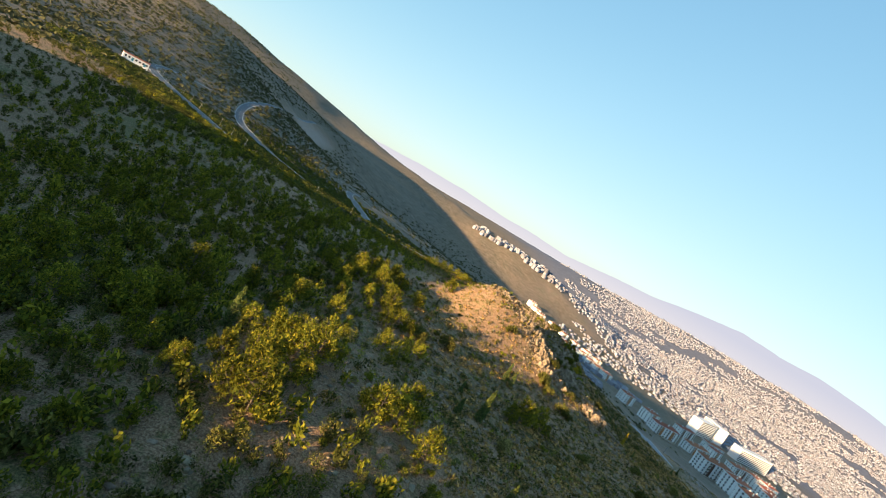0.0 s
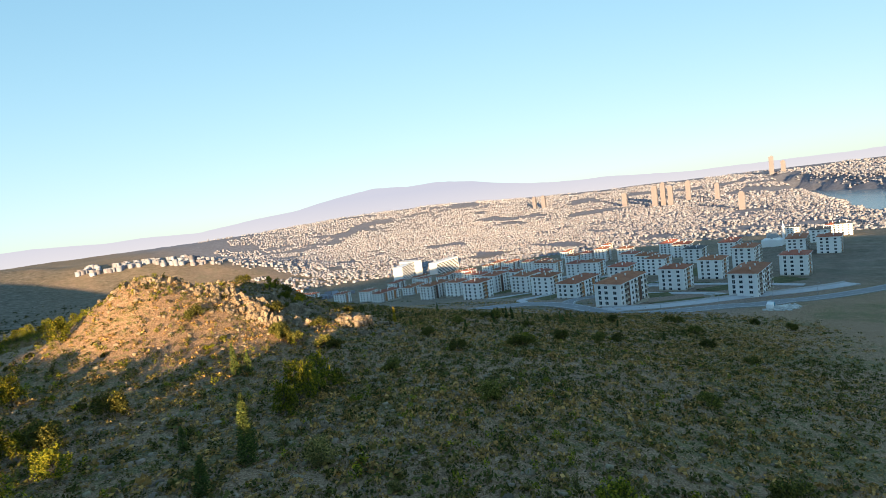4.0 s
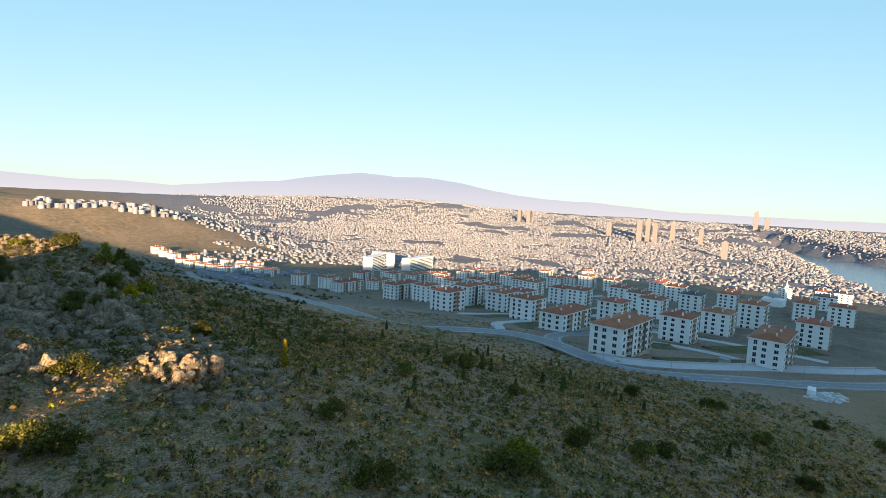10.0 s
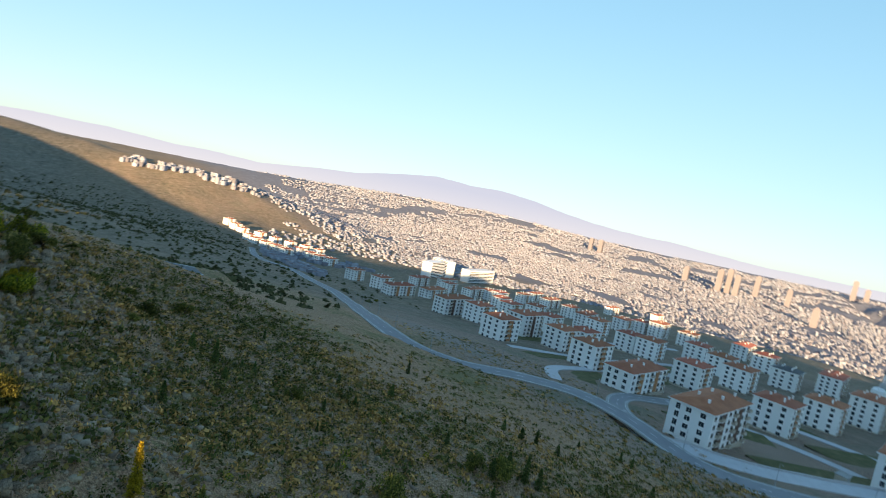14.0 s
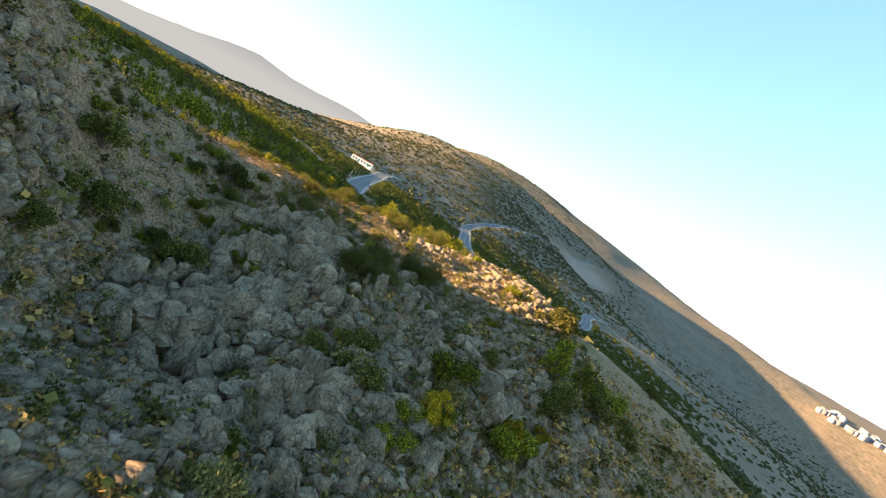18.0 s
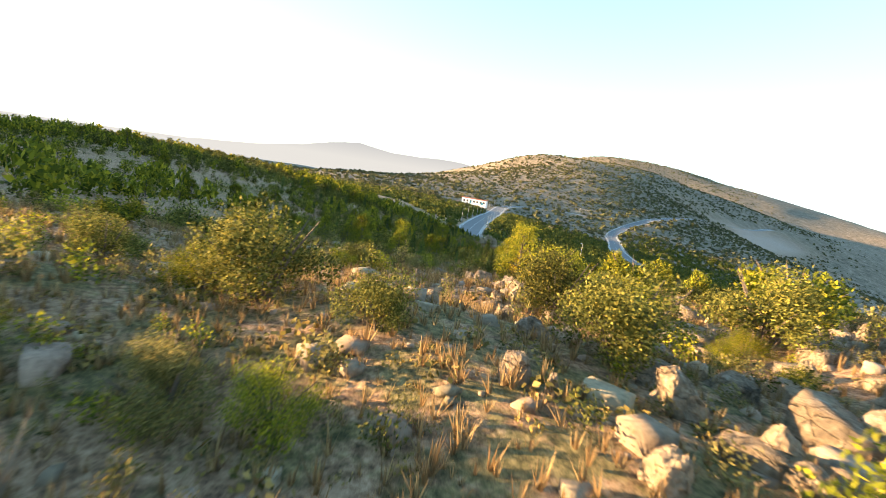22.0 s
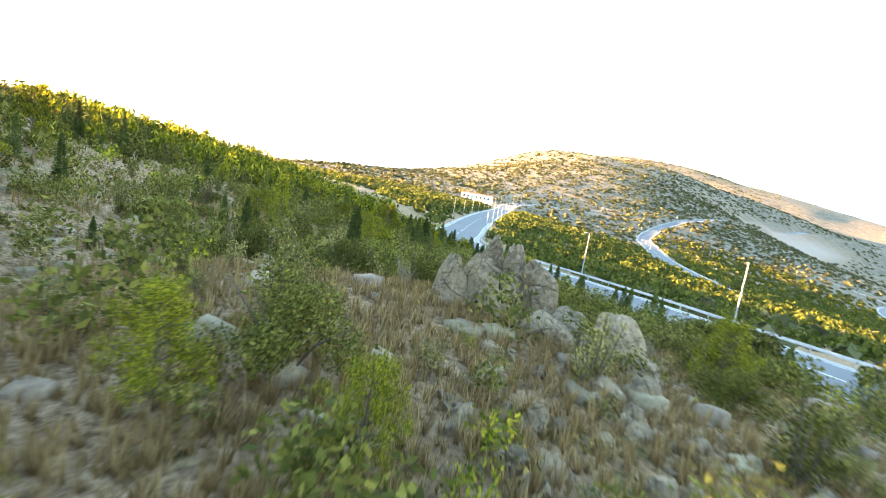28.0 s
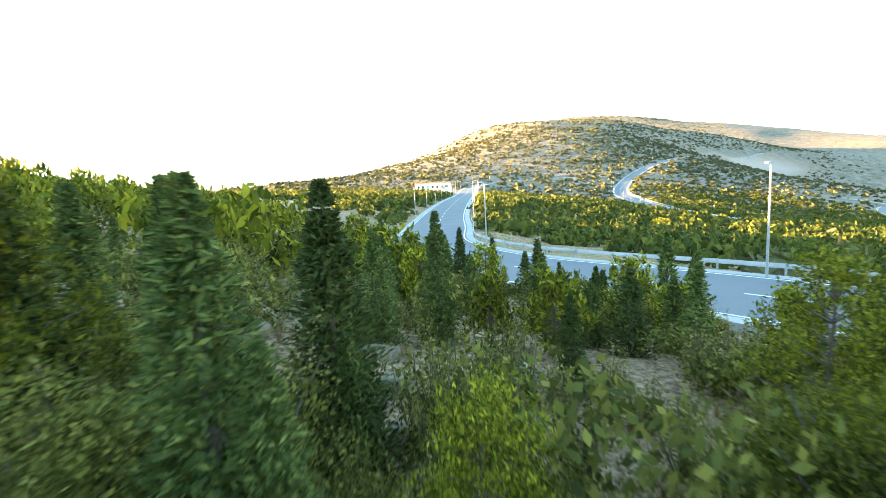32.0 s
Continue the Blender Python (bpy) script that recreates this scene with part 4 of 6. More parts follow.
planted("pine_tree", [(-0.5, 36.8, 4.4), (4.3, 36, 3.8), (9, 70.3, 5.2), (12.6, 75.6, 5.2), (16.3, 66.2, 5.2), (19.6, 72, 5.2), (6.3, 59.5, 3.7), (16.5, 85.4, 4.9), (7.5, 28.3, 3.4), (2.2, 23, 3.8), (6.9, 19.1, 3.1), (10.9, 10.6, 3.3), (28.7, 5.1, 3.3), (-4.7, 28.5, 3.5), (-8.5, 42.1, 3.6), (-9, 34.9, 3.8), (-1.8, 50.7, 3.3), (-7.5, 54.9, 3.4), (5.9, 46, 3.2), (23.7, 26.4, 3.5), (25.7, 20.6, 2.9), (56.1, 47.7, 5.2), (50.9, 42, 4), (61.3, 50.9, 3), (26.2, 46.1, 3.4), (22.1, 54.1, 3.7), (30.2, 37.6, 3.5), (2, 18.3, 3), (4.5, 62.6, 4.3), (31.9, 94.3, 5.2)])
planted("pine_tree", [(-4.1, 1.5, 3.9), (-3, 5, 3.7), (-8.1, 19, 3.4), (-34.5, 45.3, 4.2), (-17.6, 18.5, 4), (0.3, -1.3, 3.7), (3.1, -6.1, 2.5), (8.2, -6.9, 2.9), (10.2, -3.5, 4), (14.1, -3.7, 5.2), (13.1, -8.3, 4.8), (11.8, 6.1, 4.4), (15.6, 4.8, 4.3), (18.1, -1.5, 3.8), (18, 6.6, 2.8), (25.7, 2.5, 3.7), (29.4, 3.1, 3.2), (-1.2, 38.9, 4.9), (1.4, 24, 4.4), (7.8, 30.2, 3.6), (15.1, 68.1, 5.2), (10.3, 66.5, 5.2), (20.8, 51.5, 5.2), (9.4, 53.4, 5.2), (53.6, 45, 5), (58.6, 50.6, 4.8), (-25.7, 44.3, 4.7), (-13.8, 37.6, 3.5), (2, 4.7, 3.2), (-11, -4, 5)])
planted("pine_tree", [(-15.2, 3.6, 5.2), (-7.8, 4.7, 4.5), (-3.8, 15.3, 5.2), (-20.4, 20.7, 5.2), (-29.7, 43.3, 5.2), (-48.2, 48.5, 4.5), (-53.2, 45.9, 4.4), (-1.6, 0.2, 5.2), (-0.6, 4.8, 3.9), (13.6, 5.3, 5.2), (16.2, -8.9, 5.2), (14.2, -1.8, 5.2), (17.8, 4.8, 5.2), (1.8, -9.4, 3), (2.3, -18, 2.8), (6.4, -19, 2.4), (26.8, 1.1, 4.9), (30.2, 6.2, 4.7), (33.3, -0.5, 4.8), (10, -16, 2.1), (36, 176.2, 3.1), (27.4, 178.1, 2.4), (32.8, 189, 3.2), (42.5, 170.9, 2), (20.8, 153.7, 1.9), (-1.8, 152.3, 2.3), (-3.5, 156.6, 2.2), (-3.6, 169.4, 2.6)])
planted("pine_tree", [(25.9, 152.4, 1.8), (24, 153.9, 1.6), (25.1, 156.2, 2.3), (17.7, 164.5, 2.4), (29, 173.2, 2.6), (11.2, 160.2, 1.8), (10.9, 155.8, 2.7), (7.8, 153.6, 2), (-9.8, 188, 2.3), (-5.3, 187.8, 1.7), (-5.6, 185.9, 1.6), (-7, 183, 2), (-11.6, 195.5, 1.4), (1.7, 195.8, 2.5), (-6, 213, 1.6), (-13.3, 193.2, 1.7), (-32.6, 207, 2.4), (-32.6, 204.4, 1.4), (-35.2, 204.3, 1.3), (-36.1, 216.9, 1.9), (-39.9, 223.7, 2.2), (-39.5, 209.5, 1.7)])
planted("conifer", [(44.3, 33.5, 5.2), (38.7, 25.2, 3.7), (46.8, 8.6, 4.2), (47.4, 6.4, 2), (39.6, 37, 2.8), (53.8, 65.2, 4.5), (43.4, 30.5, 5.2), (39.2, 27.4, 2.7), (51.8, 64.9, 4.7), (7, 4.8, 5.2), (0.4, 65.3, 4.9), (13, 42.5, 3.1), (110.7, 137.1, 3.6), (139.1, 134.4, 3.2), (123.7, 125.3, 2.3), (146.2, 110.7, 4), (148.9, 109.7, 3.8), (150.4, 108.4, 3.5), (144.9, 96.2, 3.1), (165.5, 100.2, 3.3), (142.7, 109.8, 3.1), (154.5, 156, 2.9), (130.3, 129.4, 2.1), (123.1, 159.3, 2.3), (162.7, 131.1, 3.1), (164.4, 127.8, 3.3), (167.3, 126.6, 3.1), (170.5, 123.9, 3.3), (107.6, 138.8, 3.4)])
planted("conifer", [(161.9, 98.1, 3.6), (130.8, 138, 2.4), (21.3, 161, 2.4), (25, 165.7, 2.8), (26.4, 165.9, 1.6), (32.4, 159.8, 2.2), (15.3, 173.4, 2.1), (25.3, 162.1, 1.1), (-6.7, 184.8, 3.7), (-16.6, 222.8, 2.9), (-56, 193.6, 1.7), (-55.9, 189.5, 1.9), (-39.9, 241.6, 2.8), (-34.2, 239.6, 2.6), (-36.6, 237.9, 3.1), (-29.9, 232.7, 3.1), (-34.9, 198.6, 2.1), (-24.9, 192.7, 1.2), (-33.8, 205.7, 3.4), (-28.5, 198.1, 2.6), (-47.7, 219.4, 2.5), (-35.2, 206.1, 2.6), (-39.3, 208, 2), (-40.2, 211.1, 1.6), (-46.6, 217.7, 2.2), (-49.2, 220.9, 2.2), (-63.2, 233.2, 2.6), (-50.9, 248, 2.5), (-37.2, 230.2, 1.9), (-36.8, 241.2, 2)])
planted("conifer", [(-71.4, 207.2, 1.1), (-72.1, 212.3, 1.4), (-57.3, 226.9, 1.9), (-57.6, 228.9, 2.8), (-54.2, 219, 2), (-55.7, 224.9, 1)])
planted("shrub", [(35.6, 56.6, 3.2), (29.4, 50, 3.2), (52, 87, 3.2), (66.9, 91.2, 3.2), (75.4, 88.4, 3.2), (102.8, 20.6, 3.2), (77.8, 1.3, 3.2), (72.8, 32.8, 2.9), (189.3, 67.6, 3.2), (158.1, 38.1, 3.2), (112.2, 68.2, 3.2), (74.1, 57.6, 3.2), (141.9, 68.4, 3.2), (64.8, 82.6, 3.2), (71.6, 77.4, 3.2), (68.3, 95.4, 2), (169.8, 54.2, 3.2), (150.8, 68.9, 3.2), (113.2, 66.2, 2.9), (133.8, 73.5, 3.2), (211.2, 85.1, 3.2), (235.2, 69, 3.2), (230, 55.1, 3.2), (96.1, 68.3, 2.8), (98.9, 82.9, 2.7), (102.3, 152.6, 3.2), (438.9, 412.8, 3.2), (141.2, 111.7, 3.2), (144.3, 109.8, 3.2), (123.4, 103.3, 3.2)])
planted("shrub", [(120.7, 129.7, 2.6), (108.7, 163, 3.2), (186.3, 95.9, 3.2), (207.5, 86.6, 3.2), (143.1, 94.4, 3.2), (67.7, 129.3, 3), (68.4, 136.2, 3.2), (62.1, 107.9, 2.8), (64.4, 114.1, 3.2), (77, 118.3, 2.1), (81.3, 119, 2.9), (82.9, 110.5, 1.6), (68.5, 102.8, 1.9), (57.2, 107.5, 1.7), (78.6, 149.2, 3.2), (81.4, 189.9, 3.2), (71.6, 295.9, 3.2), (68.9, 126.2, 3.2), (70.6, 129.2, 2.4), (62.7, 122, 2.4), (4.2, 308.2, 3.2), (61.3, 118.7, 1.8), (57.1, 127.3, 2), (50.8, 131.6, 2), (49.5, 138, 2.5), (49.4, 147.9, 2.7), (43.6, 135.3, 1.8), (54.2, 151.9, 2.9), (61.8, 130.8, 1.5), (54.9, 143.7, 2.3)])
planted("shrub", [(46.9, 146.3, 1.5), (31.8, 139.4, 2), (52.4, 139.4, 1.4), (37.9, 141, 1.2), (42, 144, 1.2), (-25.5, 201, 1.9), (-24.7, 197.2, 1.8), (-26.5, 195.6, 1.6), (-14, 195.1, 2), (-6.9, 196.2, 2.2), (-5.4, 196.2, 1.7), (-3.6, 196, 1.6), (-15.6, 236.8, 3.2), (-22, 184.7, 2.8), (-35.5, 188.7, 2.2), (-25.4, 204.9, 2.1), (-17.7, 220.7, 2.6), (-21.3, 223.4, 2.4), (-22.1, 199.8, 1.8), (-24.1, 202.2, 2.3), (-27.3, 208.4, 2), (-31.3, 214.3, 2.6), (-26.6, 199.2, 1.3), (-33.2, 211.5, 1.7), (-38.3, 218.1, 1.8), (-36.6, 221.5, 2.5), (-31.9, 222, 1.8), (-38.6, 211.6, 1.1), (-30.3, 211.2, 1.5), (-31, 216.4, 1.4)])
planted("shrub", [(-29.7, 216.5, 1.2), (-40.4, 216.9, 1.7), (-40.9, 218.7, 1.8), (-39.2, 218.8, 2.4), (-42, 217.6, 1.6), (-43.4, 223.2, 1.8), (-42.4, 227.2, 2.5), (-51.9, 213.5, 1.6), (-51.5, 217.3, 2), (-48.4, 214.8, 1.3), (-51.5, 219.1, 1.6), (-58.4, 236.6, 1.1), (-57.3, 235.9, 0.8), (-53.3, 240.6, 1.2), (-48.9, 218.2, 1.8), (-45.3, 224.6, 2), (-37.4, 220.3, 2.4)])
planted("yellow_shrub", [(72.4, 112.3, 2), (88.1, 130, 3.2), (82.7, 126.6, 3.2), (86.4, 152.6, 3.2), (86.2, 139.6, 3.2), (71.3, 148.9, 1.9), (45.6, 151.5, 2.8), (-102.8, 330.3, 3.2), (42.3, 130.3, 1.7), (52.8, 157.5, 3.2), (1.3, 190.8, 3.2), (53.3, 135.6, 1.9), (47.6, 137.2, 1.5), (44.4, 152.3, 2), (47.7, 152.6, 1.9), (40.2, 165.9, 3.1), (-1.6, 192.8, 3.2), (36.8, 136.1, 1.4), (42.8, 143, 1), (7.7, 172.4, 2.2), (37.7, 149.4, 1.4), (62.4, 7, 3.2), (61.4, 6.3, 3.2), (48.5, 26.6, 3.2), (31.3, 8.1, 2.4), (118, 70.5, 3.2), (86.5, 108.1, 2.7), (271.6, 418.2, 3.2)])
planted("sapling", [(38.3, 148.5, 2.1), (23.4, 152.1, 1.5), (31.9, 143.6, 1.5), (30, 147.7, 1.2), (34.7, 156.1, 1.1), (28.1, 153.5, 1.2), (27.7, 154.7, 1.2), (32.9, 154, 1.1), (31.7, 156.5, 1), (34, 157.8, 1), (26.4, 154.6, 0.8), (31.7, 158.1, 0.9), (-0.1, 189.6, 0.9), (2.1, 196.3, 1.2), (-16.7, 195.9, 1.9), (-19.5, 194.4, 1.1), (-18.7, 196.8, 1.9), (-17.4, 191.9, 1.2), (-20, 193.4, 1.2), (-18, 194.4, 1), (-35.2, 206.1, 1.3), (-36.6, 208.4, 0.7), (-35.9, 210.3, 1.8), (-36.5, 211.2, 1.4), (-38.9, 213.7, 1.4), (-34.7, 214.5, 1), (-31.3, 222.8, 1.2), (-31.8, 206.5, 0.6), (-43.7, 215.3, 1.3), (-44.6, 216.6, 0.7)])
planted("sapling", [(-42.1, 216.5, 1.1), (-43.6, 213.7, 1.1), (-41.2, 213.5, 1.1), (-52.3, 227.2, 1.3), (-51.7, 228, 1.3), (-55.5, 226.3, 1.1), (-52.9, 229.7, 1.4), (-49.5, 226.6, 1.5), (-48.3, 225.8, 1.5), (-47.2, 224.8, 1.5), (-46.4, 224.1, 1.6), (-52.9, 231.1, 1.3), (-57.9, 229.9, 1.2), (-55.8, 229.3, 1.1), (-55, 230.2, 1.1)])
planted("bare_bush", [(47.2, 143.5, 2.8), (-19.1, 200.4, 1), (-36, 213.5, 1.4), (-4.8, 193.3, 1.1), (-9.2, 191.6, 1.1), (54.4, 133.8, 1.2), (35.7, 146.8, 0.8), (-31.1, 207.5, 0.9)])

# the west side of the first ridge: pines in open stands
scatter("pine_tree", 130, -8, 45, 38, 62, 0.6, 1.15, gap=1.9)
scatter("pine_tree", 20, -55, 75, 34, 70, 0.6, 1.1, gap=2.0)
scatter("yellow_shrub", 40, 36, 55, 30, 70, 0.35, 0.8)
scatter("shrub", 20, 36, 60, 32, 70, 0.35, 0.8)
scatter("sapling", 30, 44, 45, 30, 55, 0.6, 1.1)
# the shaded slope towards the estate
scatter("yellow_shrub", 20, 110, 60, 50, 55, 0.25, 0.5)
scatter("conifer", 24, 150, 105, 60, 45, 0.3, 0.7)
# the rocky top and the ridge beyond
scatter("shrub", 20, 52, 140, 36, 38, 0.35, 0.8)
scatter("yellow_shrub", 34, 45, 145, 34, 32, 0.3, 0.7)
# the thicket that the flight skims
scatter("shrub", 62, -15, 195, 55, 36, 0.5, 1.1, gap=1.4)
scatter("sapling", 170, -18, 200, 52, 34, 0.7, 1.2, margin=1.4, gap=0.9)
scatter("conifer", 60, -35, 203, 60, 40, 0.4, 0.85)
scatter("yellow_shrub", 50, -8, 188, 55, 42, 0.5, 0.95)
scatter("pine_tree", 40, 8, 172, 32, 22, 0.5, 0.95, gap=1.6)
scatter("conifer", 30, 8, 172, 32, 22, 0.35, 0.75)
scatter("pine_tree", 40, -35, 180, 62, 48, 0.5, 0.9)
scatter("bare_bush", 20, -5, 190, 40, 30, 0.7, 1.2)
# the last stretch above the road
scatter("sapling", 50, -55, 231, 13, 12, 0.6, 1.1, margin=0.8, gap=0.9)
scatter("shrub", 18, -54, 230, 15, 13, 0.4, 0.8, margin=1.0, gap=1.4)
scatter("conifer", 10, -58, 229, 14, 10, 0.4, 0.75)
for x, y, size, kind in ((-49.5, 220.9, 0.88, 3), (-50.3, 219.5, 0.82, 3), (-53.1, 218.9, 0.78, 3), (-54.2, 226.3, 0.80, 4), (-54.4, 224.6, 0.70, 3), (-50.1, 226.2, 0.5, 3), (-59, 228, 0.66, 1), (-59.6, 230.5, 0.8, 1), (-51.6, 218.0, 0.85, 3)):
    plant("conifer", x, y, size, variant=kind)
plant("conifer", 31.9, 160.1, 0.5, variant=4)
plant("pine_tree", 32.3, 162.5, 0.46, variant=3)
# amber leaf colour stands in for low sun on these two bushes
plant("amber_shrub", 37.9, 158.1, 1.5, variant=0)
plant("amber_shrub", 36.3, 158.2, 1.1, variant=1)
plant("pine_tree", -51.5, 217.6, 0.85)
plant("yellow_shrub", -45.2, 224.2, 1.2, variant=3)
plant("yellow_shrub", -43.4, 223.6, 1.1, variant=3)
plant("pine_tree", 38.2, 157.0, 0.9, variant=4)
planted("yellow_shrub", [(86.2, 118.8, 2.2), (84.4, 121.6, 2.0), (83.0, 124.0, 1.8), (76.5, 121.0, 1.2)])
scatter("shrub", 12, 54, 120, 16, 14, 0.4, 0.85)
scatter("yellow_shrub", 20, 54, 120, 18, 14, 0.35, 0.7)
scatter("yellow_shrub", 14, 82, 118, 10, 14, 0.25, 0.5)
planted("yellow_shrub", [(84.0, 125.6, 2.6), (87.6, 130.6, 2.4), (85.2, 124.2, 1.8), (88.6, 131.6, 1.6)])
planted("shrub", [(86.4, 138.8, 2.6), (86.2, 146, 2.4), (87.4, 158, 2.6), (81.2, 119.2, 1.5)])
planted("pine_tree", [(-43.6, 211.2, 2.3), (-46.4, 210.6, 2.6), (-45.0, 213.0, 2.0), (-38.2, 224.6, 2.6)])
planted("shrub", [(-42.9, 226.8, 2.6), (-43.9, 223.9, 2.4), (-40.8, 225.0, 2.7), (-37.2, 222.6, 2.4), (-48.8, 215.3, 2.3), (-54.6, 214.5, 2.6)])
planted("amber_shrub", [(85.1, 123.4, 3.4), (87.6, 130.4, 3.2), (88.5, 133.5, 2.2), (9.9, 170.0, 1.6)])
planted("shrub", [(87.2, 136.0, 2.8), (88.5, 143.1, 2.8), (90.7, 105.9, 2.6), (57.7, 107.8, 3.0), (52.2, 121.1, 3.0), (68.2, 127.7, 2.6), (67.3, 135.1, 2.8), (69.0, 134.6, 1.6), (66.9, 126.5, 1.9)])
planted("golden_conifer", [(99.7, 98.2, 4.2)])
planted("pine_tree", [(83.6, 141.0, 4.4), (86.2, 142.2, 3.8)])
planted("shrub", [(65.2, 82.0, 3.0), (67.4, 80.6, 2.6), (72.4, 77.6, 3.0), (74.4, 78.2, 2.4), (78, 121, 2.4)])
scatter("shrub", 18, 90, 150, 14, 24, 0.4, 0.95)
scatter("yellow_shrub", 26, 70, 150, 16, 16, 0.3, 0.7)
scatter("shrub", 10, 58, 124, 10, 12, 0.5, 1.0)
scatter("yellow_shrub", 24, 58, 126, 10, 12, 0.4, 0.8)
scatter("conifer", 30, -52, 238, 26, 8, 0.5, 0.85)
scatter("shrub", 14, -50, 238, 28, 9, 0.6, 1.2)
scatter("pine_tree", 24, -48, 236, 28, 9, 0.5, 0.8)


# ---- rocks ----
def rock_mesh(name, seed, stretch, cuts=3, mat=None):
    """A weathered limestone block: split along chance planes, cracked, ledged and pitted."""
    r = np.random.default_rng(seed)
    bm = bmesh.new()
    bmesh.ops.create_cube(bm, size=2.0)
    for n in random_unit(r, 11):
        c = 0.62 + 0.38 * r.random()
        out = bmesh.ops.bisect_plane(bm, geom=bm.verts[:] + bm.edges[:] + bm.faces[:], plane_co=Vector(n * c), plane_no=Vector(n), clear_outer=True)
        edges = [e for e in out["geom_cut"] if isinstance(e, bmesh.types.BMEdge)]
        if edges:
            bmesh.ops.contextual_create(bm, geom=edges)
    bmesh.ops.triangulate(bm, faces=bm.faces[:])
    bmesh.ops.remove_doubles(bm, verts=bm.verts[:], dist=0.10)
    bmesh.ops.subdivide_edges(bm, edges=bm.edges[:], cuts=cuts, use_grid_fill=True)
    bm.normal_update()
    sx = Vector((seed * 1.7, seed * 0.3, 0))
    bed = Vector(random_unit(r, 1)[0] * 0.5 + np.array([0, 0, 1.0])).normalized()
    moves = []
    for v in bm.verts:
        p = v.co
        crack = max(0.0, 1 - abs(noise.noise(p * 1.5 + sx)) * 9)
        ledge = (p.dot(bed) * 2.6 + 0.35 * noise.noise(p * 1.3 - sx)) % 1.0
        k = 0.055 * noise.noise(p * 2.2 + sx) + 0.05 * noise.noise(p * 5.0 + sx) - 0.15 * crack - (0.07 if ledge < 0.22 else 0.0) - 0.22 * max(0.0, noise.noise(p * 3.4 - sx) - 0.38)
        moves.append(v.normal * k)
    for v, d in zip(bm.verts, moves):
        v.co += d
        v.co = Vector((v.co.x * stretch[0], v.co.y * stretch[1], v.co.z * stretch[2]))
    bmesh.ops.triangulate(bm, faces=bm.faces[:])
    return bm_mesh(name, bm, mat or M_ROCK)


ROCKS = [rock_mesh("stone", 100 + k, s, 4 if k in (0, 1, 3, 7, 8) else 3) for k, s in enumerate(
    [(1.0, 0.8, 0.9), (0.8, 0.7, 1.3), (1.25, 0.8, 0.7), (0.75, 0.6, 1.7), (1.0, 1.0, 0.85), (1.15, 0.8, 0.6), (0.8, 0.95, 0.7), (0.62, 0.42, 1.45), (0.8, 0.5, 1.2)])]


def boulder_mesh(seed, stretch, taper, square=3.2):
    """A rounded, pitted boulder or upright slab: edges worn soft, flat sides, cracks, narrower to the top."""
    r = np.random.default_rng(seed)
    bm = bmesh.new()
    bmesh.ops.create_icosphere(bm, subdivisions=4, radius=1.0)
    sides = [(Vector(n), 0.68 + 0.25 * r.random()) for n in random_unit(r, 9)]
    off = Vector((seed * 2.3, -seed * 0.7, seed * 0.4))
    for v in bm.verts:
        p = v.co.copy()
        p /= (abs(p.x) ** square + abs(p.y) ** square + abs(p.z) ** square) ** (1 / square)
        for n, c in sides:
            over = p.dot(n) - c
            if over > 0:
                p -= n * over * 0.85
        q = p + 0.25 * noise.noise_vector(p * 1.4 + off)
        crack = max(0.0, 1 - abs(noise.noise(Vector((q.x * 1.7, q.y * 1.7, q.z * 0.6)) + off)) * 11)
        pit = max(0.0, noise.noise(q * 5.0 - off) - 0.18)
        k = 1 + 0.10 * noise.noise(q * 1.8 + off) + 0.035 * noise.noise(q * 7.0 + off) - 0.14 * crack - 0.16 * pit
        p = p * k
        narrow = 1 - taper * max(0.0, 0.5 + 0.5 * p.z) ** 1.3
        v.co = Vector((p.x * stretch[0] * narrow, p.y * stretch[1] * narrow, p.z * stretch[2]))
    return bm_mesh("stone", bm, M_ROCK)


ROCKS += [boulder_mesh(140 + k, st, tp, sq) for k, (st, tp, sq) in enumerate(
    [((0.55, 0.45, 1.0), 0.55, 3.0), ((0.68, 0.5, 1.0), 0.40, 3.4), ((0.50, 0.42, 1.0), 0.45, 2.8), ((1.0, 0.85, 0.8), 0.25, 3.0), ((1.0, 0.8, 0.7), 0.2, 2.7), ((0.9, 0.9, 0.95), 0.3, 3.6)])]


def outcrop(label, x, y, stones, group="rock outcrops on the ridge"):
    """Blocks standing together as one outcrop: dx, dy, lift, size, turn, tilt, kind of block."""
    z = ground_at(x, y)
    ob = thing("rock_outcrop", label, "rock", (x, y, z), 0, group)
    for dx, dy, dz, size, turn, tilt, k in stones:
        zz = ground_at(x + dx, y + dy) - z + dz
        under("stone", ROCKS[k % len(ROCKS)], ob, at=pose(dx, dy, zz, tilt, tilt * 0.6, turn) @ Matrix.Scale(size, 4))
    return ob


def strewn_outcrop(label, x, y, rx, ry, count, lo, hi, seed, stand=0.2):
    r = np.random.default_rng(seed)
    out = []
    for k in range(count):
        a, q = r.uniform(0, 2 * math.pi), math.sqrt(r.random())
        out.append((rx * q * math.cos(a), ry * q * math.sin(a), stand * r.random() * hi, r.uniform(lo, hi) * (1.15 - 0.5 * q), r.uniform(0, 360), r.uniform(-25, 25), int(r.choice([1, 3, 4, 6, 9, 10, 11, 12, 13, 14, 12, 13, 14]))))
    return outcrop(label, x, y, out)


